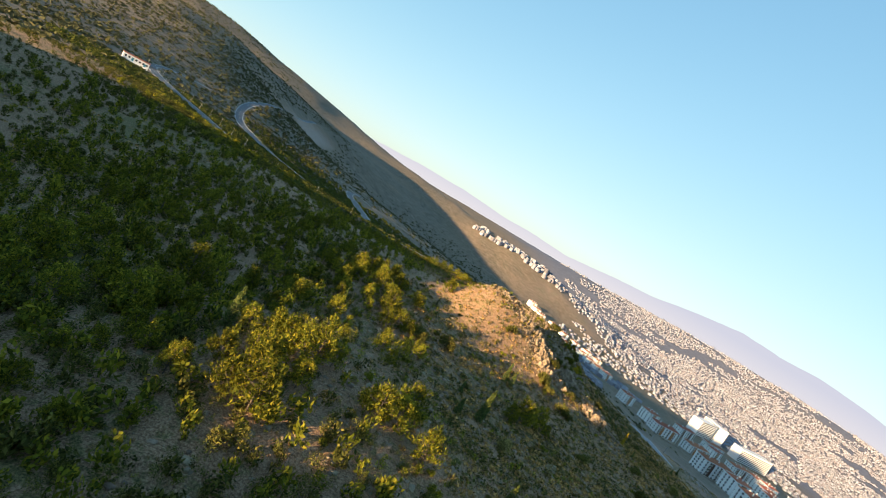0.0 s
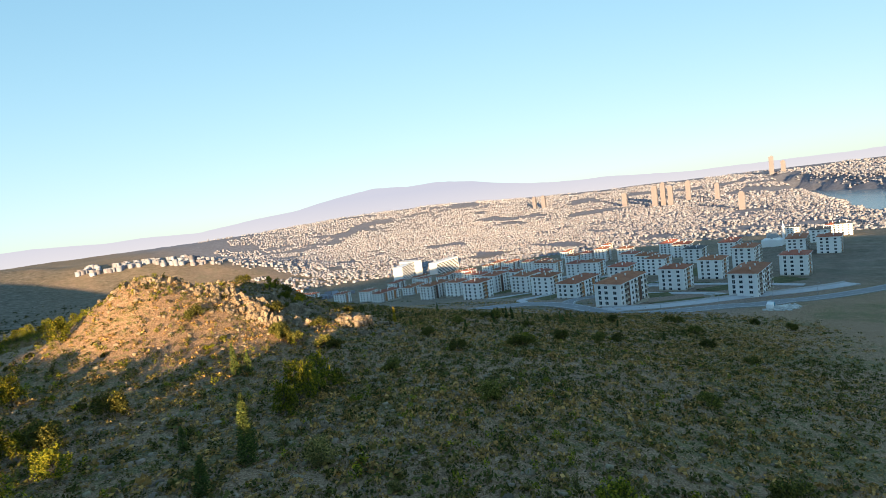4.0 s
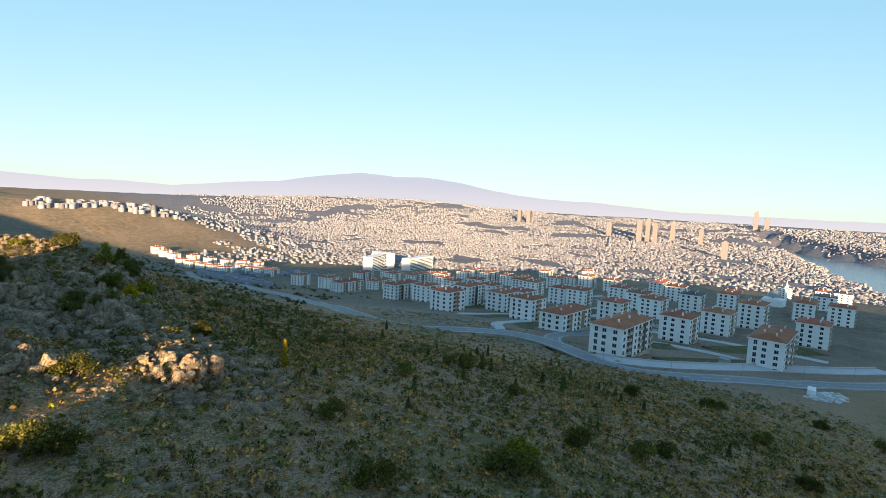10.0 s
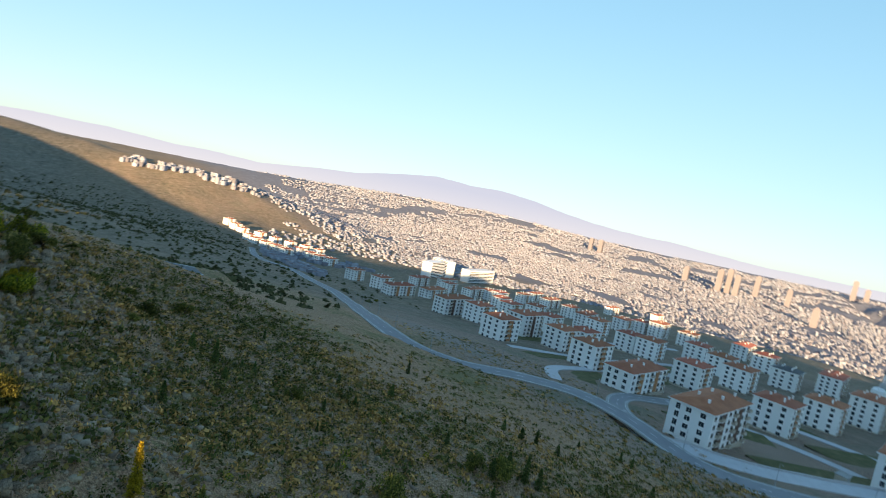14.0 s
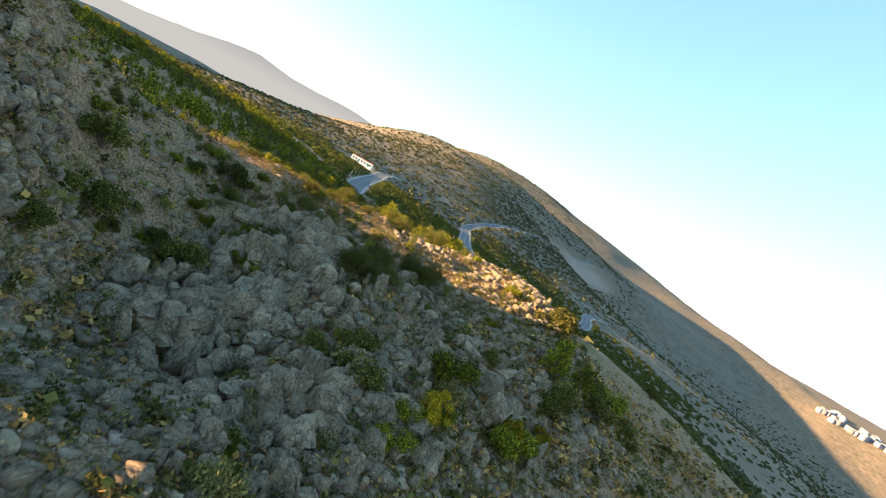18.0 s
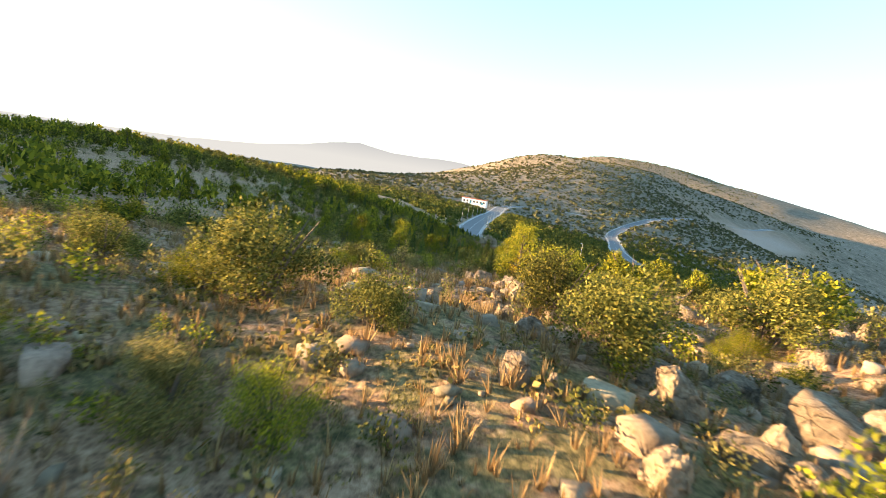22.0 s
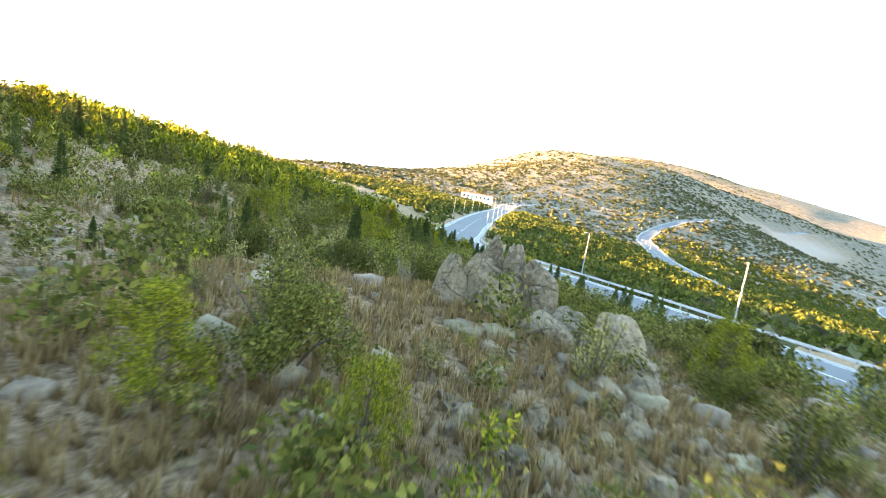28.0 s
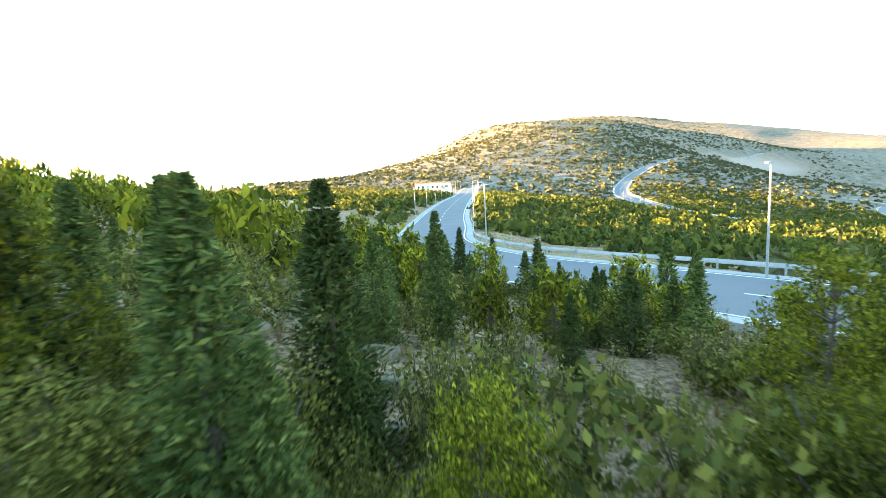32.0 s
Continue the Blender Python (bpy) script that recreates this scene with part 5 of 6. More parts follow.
strewn_outcrop("sunlit cluster of pale limestone blocks on the ridge top", 46, 99, 9, 7, 100, 0.3, 0.95, 1, 0.4)
strewn_outcrop("sunlit jagged limestone crag at the ridge end", 63, 98, 7, 6, 120, 0.35, 1.15, 2, 0.6)
strewn_outcrop("row of golden limestone blocks on the shoulder of the hill", 85.5, 91, 4.4, 3.6, 95, 0.4, 1.15, 3, 1.3)
strewn_outcrop("sunlit golden rock face of stacked blocks", 65, 90.5, 5, 4.5, 120, 0.4, 1.2, 18, 1.1)
strewn_outcrop("low golden boulders between the shrubs", 72.5, 89, 3.2, 2.6, 36, 0.3, 0.95, 19, 0.8)
strewn_outcrop("grey rock mass with split faces above the slope", 71, 112, 6, 5, 100, 0.55, 1.6, 20, 0.8)
strewn_outcrop("weathered grey rocks at the brow", 70.5, 134, 5, 4, 60, 0.4, 1.1, 21, 0.6)
outcrop("tall lichened boulder standing on the grey slope", 62.6, 126.5, [(0, 0, 0.7, 1.5, 20, 4, 10), (0.9, -0.6, 0.1, 0.7, 80, 10, 12), (-0.9, -0.5, 0.1, 0.8, 140, -8, 14), (0.4, 0.9, 0.2, 0.8, 10, 12, 11)])
outcrop("grey limestone crag of upright split slabs", 59.9, 122.5, [(0, 0, 0.6, 1.6, 30, 5, 9), (-0.9, 0.4, 0.5, 1.5, 75, -6, 10), (0.8, 0.5, 0.4, 1.4, 10, 8, 11), (-0.3, 1.2, 0.8, 1.6, 50, 0, 10), (0.9, -0.7, 0.1, 1.0, 100, 10, 12), (1.5, 0.9, 0.2, 1.0, 20, -10, 9)])
outcrop("golden sunlit boulder in dry grass", 69.2, 141.3, [(0, 0, 0.2, 0.6, 20, 4, 12), (0.7, 0.5, 0.0, 0.35, 80, 10, 14)])
strewn_outcrop("small pile of sunlit stones on the slope", 52, 36, 3, 2.4, 24, 0.25, 0.8, 4, 0.4)
strewn_outcrop("scattered grey boulders half sunk in scrub", 38, 28, 6, 5, 20, 0.2, 0.6, 5)
strewn_outcrop("steep grey limestone face with upright slabs", 66, 122, 8, 8, 170, 0.45, 1.5, 6, 0.5)
strewn_outcrop("broken grey limestone slope of stacked blocks", 81, 117, 10, 13, 240, 0.3, 1.15, 7, 0.35)
strewn_outcrop("big split boulders standing out of the grey slope", 67, 121, 9, 8, 46, 1.0, 2.0, 31, 0.3)
strewn_outcrop("big angular boulders low on the broken slope", 80, 116, 9, 11, 52, 0.8, 1.7, 32, 0.2)
strewn_outcrop("big tilted slabs beside the gully", 84, 131, 8, 6, 30, 0.8, 1.6, 33, 0.2)
strewn_outcrop("large tilted grey boulder pair on the slope", 74, 129, 3, 2.5, 12, 0.5, 1.2, 8)
strewn_outcrop("low sunlit boulders along the ridge edge", 61, 158, 8, 6, 60, 0.25, 0.85, 9)
strewn_outcrop("sunlit boulders and slabs along the edge of the drop", 60, 146, 8, 7, 60, 0.2, 0.75, 10)
strewn_outcrop("grey lichened boulders in dry grass", 45, 148, 10, 8, 46, 0.2, 0.6, 11)
strewn_outcrop("sunlit tan boulders along the brow of the slope", 74, 153, 9, 5, 70, 0.3, 0.95, 22, 0.5)
strewn_outcrop("grey ledges below the brow", 84, 140, 7, 7, 70, 0.3, 0.9, 23, 0.3)
strewn_outcrop("brown boulders at the crest above the valley", 62, 184, 8, 6, 30, 0.3, 0.9, 12)
strewn_outcrop("grey stones in the thicket", -36, 214, 8, 6, 30, 0.2, 0.55, 13)
strewn_outcrop("loose grey stones below the standing rocks", -10.2, 199.6, 4.5, 3, 70, 0.1, 0.42, 14)



# dx, dy, lift, size, turn, tilt, kind of block
STANDING = [(-0.25, -0.65, 0.15, 1.25, 40, -5, 9), (0, 0.3, 0.2, 1.4, 30, 4, 10), (-0.9, 1.15, 1.05, 1.29, 60, 4, 11), (-0.15, 1.65, 0.95, 1.29, 100, -6, 9), (0.45, 1.95, 0.75, 1.18, 20, 9, 10), (-0.35, 1.1, 0.3, 1.5, 80, 0, 13),
            (1.87, 1.2, 0, 0.94, 40, 14, 12), (1.43, 2.4, 0.25, 1.06, 110, 10, 13), (2.59, 3.2, 0.45, 1, 20, -8, 14), (2.64, 2.3, 0.05, 0.78, 70, 6, 12), (3.85, 2.8, 0, 0.69, 130, 0, 14), (0.45, 1, 0.1, 0.81, 50, -12, 11),
            (0.9, 0.4, 0, 0.5, 200, 15, 13), (3.74, 0.6, 0.05, 0.62, 75, 0, 13), (4.73, 0.2, 0, 0.5, 15, 6, 12), (5.06, 1.1, 0.05, 0.56, 145, -6, 14), (5.83, -0.4, 0, 0.45, 215, 0, 13), (2.86, -1.6, 0, 0.38, 20, 0, 12)]
outcrop("upright group of tall lichened limestone rocks beside the path", -17.2, 201.6, STANDING)
outcrop("pale flat boulder at the edge of the thicket", -23.8, 197.6, [(0, 0, 0.2, 0.6, 30, 5, 2), (0.8, 0.4, 0.05, 0.4, 80, 0, 5)])
strewn_outcrop("grey crag among pines at the edge of the clearing", -32, 186, 3, 3, 24, 0.3, 0.8, 15, 0.5)
strewn_outcrop("heap of grey boulders in the shrubs above the road", -5, 222, 4, 3, 30, 0.25, 0.7, 16, 0.4)
strewn_outcrop("grey boulders on the rise behind the thicket", -58, 178, 4, 4, 20, 0.25, 0.7, 17, 0.3)


# ---- loose stones, scrub and grass, too many to count ----
def noisy_blob(r):
    bm = bmesh.new()
    bmesh.ops.create_cube(bm, size=1.7)
    for n in random_unit(r, 5):
        c = 0.55 + 0.3 * r.random()
        out = bmesh.ops.bisect_plane(bm, geom=bm.verts[:] + bm.edges[:] + bm.faces[:], plane_co=Vector(n * c), plane_no=Vector(n), clear_outer=True)
        edges = [e for e in out["geom_cut"] if isinstance(e, bmesh.types.BMEdge)]
        if edges:
            bmesh.ops.contextual_create(bm, geom=edges)
    bmesh.ops.triangulate(bm, faces=bm.faces[:])
    bm.verts.index_update()
    v = np.array([x.co for x in bm.verts])
    f = np.array([[q.index for q in p.verts] for p in bm.faces])
    bm.free()
    return v, f


def strew(name, label, category, x, y, size, bases, mat, flat=0.7, smooth=False):
    """Copies of small base shapes joined into one mesh on the ground."""
    z = terrain(x, y)
    n = len(x)
    turn = rng.uniform(0, 2 * np.pi, n)
    pick = rng.integers(len(bases), size=n)
    vs, fs, off = [], [], 0
    for k, (bv, bf) in enumerate(bases):
        sel = np.where(pick == k)[0]
        if not len(sel):
            continue
        c, s = np.cos(turn[sel])[:, None], np.sin(turn[sel])[:, None]
        stretch = 0.75 + 0.5 * rng.random((len(sel), 3))
        p = bv[None] * (stretch * size[sel][:, None])[:, None, :]
        px, py, pz = p[..., 0], p[..., 1], p[..., 2] * flat
        v = np.stack([px * c - py * s + x[sel][:, None], px * s + py * c + y[sel][:, None], pz + z[sel][:, None]], -1)
        vs.append(v.reshape(-1, 3))
        fs.append((bf[None] + (np.arange(len(sel)) * len(bv))[:, None, None]).reshape(-1, bf.shape[1]) + off)
        off += len(sel) * len(bv)
    me = arrays_mesh(name, np.vstack(vs), np.vstack(fs), [mat], smooth=smooth)
    return tagged(new(name, me), label, category, kind="stuff")


def oval(n, cx, cy, rx, ry):
    a, q = rng.uniform(0, 2 * np.pi, n), np.sqrt(rng.random(n)) * (1 + 0.13 * rng.normal(size=n))
    return cx + rx * q * np.cos(a), cy + ry * q * np.sin(a)


def many(*ovals):
    x, y = zip(*[oval(*o) for o in ovals])
    x, y = np.concatenate(x), np.concatenate(y)
    ok = off_road(x, y, 1.5)
    return x[ok], y[ok]


def off_trail(x, y, least):
    """Keeps what stands far enough from the low end of the flight way."""
    low = TRAIL[(TRAIL[:, 1] > 120) & (TRAIL[:, 0] < 90)][::3]
    ok = np.min(np.hypot(x[:, None] - low[None, :, 0], y[:, None] - low[None, :, 1]), 1) > least
    return x[ok], y[ok]


r_ = np.random.default_rng(5)
STONE_BASES = [noisy_blob(r_) for _ in range(6)]
x, y = many((6000, 80, 115, 22, 30), (2500, 104, 150, 30, 36), (2000, 60, 102, 26, 24), (1300, 48, 148, 28, 24), (900, -8, 195, 30, 20), (4200, 40, 22, 40, 62), (4600, 112, 72, 60, 62), (2400, 86, 128, 26, 34), (900, -35, 212, 30, 18))
strew("loose_stones", "grey and tan loose stones lying on the slope", "stones", x, y, 0.07 + 0.38 * rng.random(len(x)) ** 3.5, STONE_BASES, M_STONE, 0.75)
x, y = many((600, 80, 110, 13, 17), (160, 84, 142, 14, 10), (260, 66, 152, 14, 12), (350, 62, 96, 10, 9), (250, 88, 92, 8, 8))
strew("broken_rocks", "closely packed grey limestone blocks on the steep slope", "rocks", x, y, 0.28 + 0.5 * rng.random(len(x)) ** 2, STONE_BASES, M_ROCK, 0.8)


def tuft_base(r, blades, spread, height, width):
    a = r.uniform(0, 2 * np.pi, blades)
    lean = r.random(blades) * spread
    base = np.column_stack([np.cos(a), np.sin(a), 0 * a]) * (0.25 * spread * r.random(blades))[:, None]
    tip = np.column_stack([np.cos(a) * lean, np.sin(a) * lean, height * (0.6 + 0.4 * r.random(blades))]) + base
    side = np.column_stack([-np.sin(a), np.cos(a), 0 * a]) * width
    v = np.stack([base - side, base + side, tip], 1).reshape(-1, 3)
    return v, np.arange(len(v)).reshape(-1, 3)


def clump_base(r, leaves, leaf):
    """A cushion of small leaves, rounded above."""
    d = random_unit(r, leaves)
    d[:, 2] = np.abs(d[:, 2])
    c = d * (0.55 + 0.45 * r.random((leaves, 1))) * np.array([1, 1, 0.8])
    v, f = cards(c, d + 0.8 * random_unit(r, leaves), d + 0.5 * random_unit(r, leaves) + [0, 0, 0.5], leaf * (0.5 + r.random(leaves)), leaf * (1 + r.random(leaves)))
    return v, f


TUFTS = [tuft_base(r_, 10, 0.6, 1.0, 0.045) for _ in range(5)]
x, y = many((16000, 45, 146, 30, 26), (16000, -5, 192, 40, 30), (5000, -12, 197, 11, 8), (5000, -35, 212, 28, 18), (9000, 36, 30, 40, 75), (9000, 125, 70, 72, 70))
strew("dry_grass", "tufts of straw-coloured dry grass", "grass", x, y, 0.2 + 0.3 * rng.random(len(x)), TUFTS, M_DRY, 1.0)

CLUMPS = [clump_base(r_, 15, 0.36) for _ in range(6)]
x, y = many((15500, 128, 68, 72, 72), (4000, 190, 120, 62, 84), (6500, 108, 150, 34, 42), (2500, 238, 190, 46, 90), (900, 80, 115, 18, 24), (3500, 215, 85, 50, 50), (3000, 66, 14, 34, 34), (1800, 44, 52, 22, 50), (2500, -20, 60, 60, 80))
size = 0.28 + 0.8 * rng.random(len(x)) ** 2
kind = rng.random(len(x)) + 0.35 * rough(x, y, 14.0, 21)
for name, label, mat, ok in (("low_scrub", "low straw and olive cushions of thorny scrub", M_SCRUB, (kind > 0.38) & (kind < 0.68)), ("dark_heather", "low dark olive cushions of heather on the slope", M_SCRUB_DARK, kind <= 0.38), ("rusty_heather", "rust-brown cushions of dry heather on the slope", M_SCRUB_RUST, kind >= 0.68)):
    strew(name, label, "scrub", x[ok], y[ok], size[ok], CLUMPS, mat, 0.8)
CUSHIONS = [clump_base(r_, 44, 0.19) for _ in range(6)]
x, y = many((1500, 36, 35, 38, 75), (1300, 70, 118, 28, 30), (1100, 45, 150, 30, 26), (1200, -8, 194, 40, 28), (500, -35, 212, 24, 14))
strew("cushion_scrub", "grey-green and straw cushions of thorny scrub", "scrub", x, y, 0.2 + 0.4 * rng.random(len(x)) ** 1.5, CUSHIONS, M_SCRUB, 0.85)


def bush_base(r, leaves, leaf):
    d = random_unit(r, leaves)
    lump = random_unit(r, 9) * 0.45 + [0, 0, 0.75]
    c = lump[r.integers(9, size=leaves)] + d * (0.30 + 0.22 * r.random((leaves, 1)))
    c[:, 2] = np.abs(c[:, 2])
    return cards(c, d + 0.8 * random_unit(r, leaves), d + 0.6 * random_unit(r, leaves) + [0, 0, 0.4], leaf * (0.5 + 0.5 * r.random(leaves)), leaf * (1 + r.random(leaves)))


THICKET = [bush_base(r_, 130, 0.17) for _ in range(5)]
FINE_THICKET = [bush_base(r_, 260, 0.115) for _ in range(4)]
x, y = many((260, -8, 192, 40, 30), (280, -42, 214, 32, 22), (420, -85, 195, 45, 55), (260, 0, 222, 42, 18), (200, 20, 175, 32, 24), (300, -45, 160, 50, 34), (300, -10, 60, 40, 70), (260, 6, -12, 30, 18), (160, -20, 8, 26, 24))
size = 0.5 + 0.75 * rng.random(len(x)) ** 1.3
gz = terrain(x, y)
free = np.array([clear_of_trail(a, b, c + 1.3 * s, 1.1 + s) for a, b, c, s in zip(x, y, gz, size)])
close = np.min(np.hypot(x[:, None] - TRAIL[None, ::4, 0], y[:, None] - TRAIL[None, ::4, 1]), 1) < 18
strew("thicket", "dense thicket of mixed evergreen shrubs on the slope", "shrubs", x[free & ~close], y[free & ~close], size[free & ~close], THICKET, M_LEAF_OAK, 1.0)
strew("near_thicket", "dense thicket of evergreen shrubs along the flight way", "shrubs", x[free & close], y[free & close], size[free & close], FINE_THICKET, M_LEAF_OAK, 1.0)

# open scrub on the ridges: three mixed kinds, kept off the flight way
SMALL_BUSH = [bush_base(r_, 46, 0.26) for _ in range(6)]
FINE_BUSH = [bush_base(r_, 180, 0.125) for _ in range(5)]
PINE_FORM = [bush_base(r_, 90, 0.26) for _ in range(6)]


def open_scrub(name, label, mat, lo, hi, *ovals):
    x, y = many(*ovals)
    size = lo + (hi - lo) * rng.random(len(x)) ** 1.6
    near = np.min(np.hypot(x[:, None] - TRAIL[None, ::4, 0], y[:, None] - TRAIL[None, ::4, 1]), 1)
    high = terrain(x, y) + 1.3 * size > np.interp(y, np.sort(TRAIL[:, 1]), TRAIL[np.argsort(TRAIL[:, 1]), 2]) - 2.2
    ok = ~(high & (near < 2.2 + size))
    low = (TRAIL[:, 2] - terrain(TRAIL[:, 0], TRAIL[:, 1]) < 9)[::4]
    close = np.min(np.hypot(x[:, None] - TRAIL[None, ::4, 0], y[:, None] - TRAIL[None, ::4, 1]) + 1e3 * ~low[None], 1) < 17
    a, b = ok & ~close, ok & close
    strew(name, label, "shrubs", x[a], y[a], size[a], SMALL_BUSH, mat, 0.95)
    strew("near_" + name, label, "shrubs", x[b], y[b], size[b], FINE_BUSH, mat, 0.95)


open_scrub("golden_scrub", "small yellow-green bushes strewn over the ridge", M_LEAF_PINE, 0.25, 0.8,
           (700, 36, 30, 36, 72), (260, 50, 106, 20, 16), (300, 48, 148, 30, 26), (260, 20, 165, 26, 18), (250, -20, 195, 50, 36), (260, 110, 62, 55, 55), (500, -20, 70, 50, 75), (420, -95, 190, 60, 60))
open_scrub("olive_scrub", "small dark olive evergreen bushes strewn over the ridge", M_LEAF_OAK, 0.25, 0.85,
           (900, 40, 35, 40, 75), (240, 55, 108, 24, 18), (420, 50, 146, 32, 28), (300, 20, 165, 26, 18), (420, -20, 195, 55, 38), (900, 130, 70, 74, 70), (600, -20, 70, 50, 75), (900, -95, 190, 60, 60), (600, -130, 110, 50, 90), (300, 80, 120, 24, 30), (500, 108, 150, 32, 40))
open_scrub("dry_scrub", "straw-coloured and yellowing dry bushes strewn over the ridge", M_LEAF_GOLD, 0.2, 0.6,
           (800, 40, 35, 40, 75), (320, 55, 108, 24, 18), (500, 50, 146, 32, 28), (300, 20, 165, 26, 18), (520, -20, 195, 55, 38), (700, 125, 70, 70, 68), (400, -95, 190, 60, 60), (300, 80, 120, 24, 30), (400, 108, 150, 32, 40))

x, y = many((90, 8, -10, 28, 18), (650, -25, 40, 38, 75), (450, -75, 90, 40, 80), (120, 0, 130, 30, 25), (420, -95, 215, 50, 28))
x, y = off_trail(x, y, 24)
strew("pine_stand", "open stand of young yellow-green pines on the west slope", "trees", x, y, 0.7 + 1.0 * rng.random(len(x)), PINE_FORM, M_LEAF_PINE, 1.25)
x, y = many((240, 4, -12, 32, 20), (700, -25, 45, 40, 75), (500, -75, 90, 40, 80), (700, -85, 160, 40, 50), (700, -95, 212, 55, 34), (700, -125, 105, 45, 85))
x, y = off_trail(x, y, 24)
strew("dark_stand", "dark evergreen oak scrub between the pines", "trees", x, y, 0.5 + 0.8 * rng.random(len(x)), PINE_FORM, M_LEAF_OAK, 0.95)

# the plantation in the valley: rows of round young pines
FAR_PINES = [clump_base(r_, 52, 0.36) for _ in range(4)]


def rows_of(cx, cy, rx, ry, pitch, turn, jitter):
    g = np.arange(-1.0, 1.0001, pitch / max(rx, ry))
    u, v = np.meshgrid(g * max(rx, ry), g * max(rx, ry))
    u, v = u.ravel(), v.ravel()
    c, s = math.cos(radians(turn)), math.sin(radians(turn))
    px, py = cx + u * c - v * s + rng.normal(size=len(u)) * jitter, cy + u * s + v * c + rng.normal(size=len(u)) * jitter
    ok = (((px - cx) / rx) ** 2 + ((py - cy) / ry) ** 2 < 1) & off_road(px, py, 2.2)
    return px[ok], py[ok]


xs, ys = zip(rows_of(-130, 330, 75, 62, 4.6, 20, 0.9), rows_of(-180, 430, 110, 90, 5.0, 35, 1.2), rows_of(-60, 330, 60, 55, 4.8, 10, 1.0), rows_of(-215, 330, 70, 75, 5.0, 25, 1.0), rows_of(-200, 600, 70, 60, 6, 25, 1.4), rows_of(-20, 420, 60, 90, 6, 0, 1.6), rows_of(-150, 560, 80, 120, 6, 20, 1.6), rows_of(-40, 560, 80, 110, 6.5, 10, 1.8), rows_of(40, 330, 60, 70, 6, 0, 1.8))
x, y = np.concatenate(xs), np.concatenate(ys)
keep = (rng.random(len(x)) < 0.86) & (np.hypot(x + 303, y - 427) > 34)
x, y = x[keep], y[keep]
strew("plantation", "valley planted with rows of round young pines", "trees", x, y, 1.7 + 1.0 * rng.random(len(x)), FAR_PINES, M_LEAF_ROWS, 1.05)

FAR_SCRUB = [clump_base(r_, 9, 0.9) for _ in range(4)]
x, y = many((6000, -420, 640, 260, 320), (7000, -640, 1150, 360, 460), (2500, -260, 900, 170, 300), (3000, -1000, 1650, 330, 300), (500, -230, 170, 70, 120), (2600, 60, 1050, 240, 330), (900, 60, 330, 120, 110), (900, -330, 300, 120, 130), (700, 150, 600, 200, 250))
ok = (np.hypot(x + 372, (y - 1150) * 0.35) > 60) & (np.hypot(x + 303, y - 427) > 34)
x, y = x[ok], y[ok]
strew("hillside_scrub", "dark dots of scrub on the far dry hillside", "scrub", x, y, 1.1 + 2.3 * rng.random(len(x)) ** 2, FAR_SCRUB, M_LEAF_HEATH, 0.75)


# ---- street lamps and guard rails ----
def lamp_mesh():
    bm = bmesh.new()
    tube(bm, (0, 0, 0), (0, 0, 6.9), 0.09, 0.05, 8)
    pole = bm_mesh("pole", bm, M_GALV)
    bm = bmesh.new()
    tube(bm, (0, 0, 6.85), (0.5, 0, 7.02), 0.035, 0.03, 6)
    tube(bm, (0.5, 0, 7.02), (1.0, 0, 7.05), 0.03, 0.03, 6)
    arm = bm_mesh("arm", bm, M_GALV)
    bm = bmesh.new()
    box(bm, 0.85, -0.11, 6.98, 1.5, 0.11, 7.09, 0.03)
    head = bm_mesh("lamp_head", bm, M_GALV)
    bm = bmesh.new()
    box(bm, -0.2, -0.2, -0.4, 0.2, 0.2, 0.12, 0.02)
    foot = bm_mesh("base_block", bm, M_CONCRETE)
    return pole, arm, head, foot


LAMP = lamp_mesh()
LAMP_FIRST = []


def street_lamp(x, y, turn):
    at = pose(x, y, ground_at(x, y) + 0.25, 0, 0, turn)
    if LAMP_FIRST:
        return copy_thing(LAMP_FIRST[0], at)
    ob = thing("street_lamp", "tall grey galvanised street lamp beside the road", "street lamp", (0, 0, 0), 0, "street lamps along the road")
    ob.matrix_basis = at
    for name, me in zip(("pole", "arm", "lamp_head", "base_block"), LAMP):
        under(name, me, ob)
    LAMP_FIRST.append(ob)
    return ob


def lamps_along(name, start, step, side, count):
    line, half = ROADS[name]
    s = np.r_[0, np.cumsum(np.linalg.norm(np.diff(line[:, :2], axis=0), axis=1))]
    for k in range(count):
        q = start + k * step
        if q > s[-1] - 2:
            break
        p = np.array([np.interp(q, s, line[:, j]) for j in range(3)])
        e = np.array([np.interp(q + 1, s, line[:, j]) for j in range(2)]) - p[:2]
        e /= np.linalg.norm(e)
        nrm = np.array([e[1], -e[0]]) * side * (half + 1.4)
        street_lamp(p[0] + nrm[0], p[1] + nrm[1], math.degrees(math.atan2(-nrm[1], -nrm[0])))


street_lamp(-55.6, 253.2, -80)
street_lamp(-84.9, 258.2, -70)
street_lamp(-31, 248.0, -70)
lamps_along("hill", 262, 27, 1, 12)
lamps_along("hill", 275, 27, -1, 10)
lamps_along("hairpin", 330, 34, 1, 16)
lamps_along("slope", 20, 30, -1, 5)
lamps_along("town", 60, 34, 1, 14)


def pressed_strip(line, profile):
    """A profile (offset, lift) drawn along a line, as one connected sheet."""
    rows = [ribbon(line, o, o, z)[0][:len(line)] for o, z in profile]
    n, k = len(line), len(profile)
    i = np.arange(n - 1)
    return np.vstack(rows), np.vstack([np.stack([i + j * n, i + (j + 1) * n, i + 1 + (j + 1) * n, i + 1 + j * n], -1) for j in range(k - 1)])


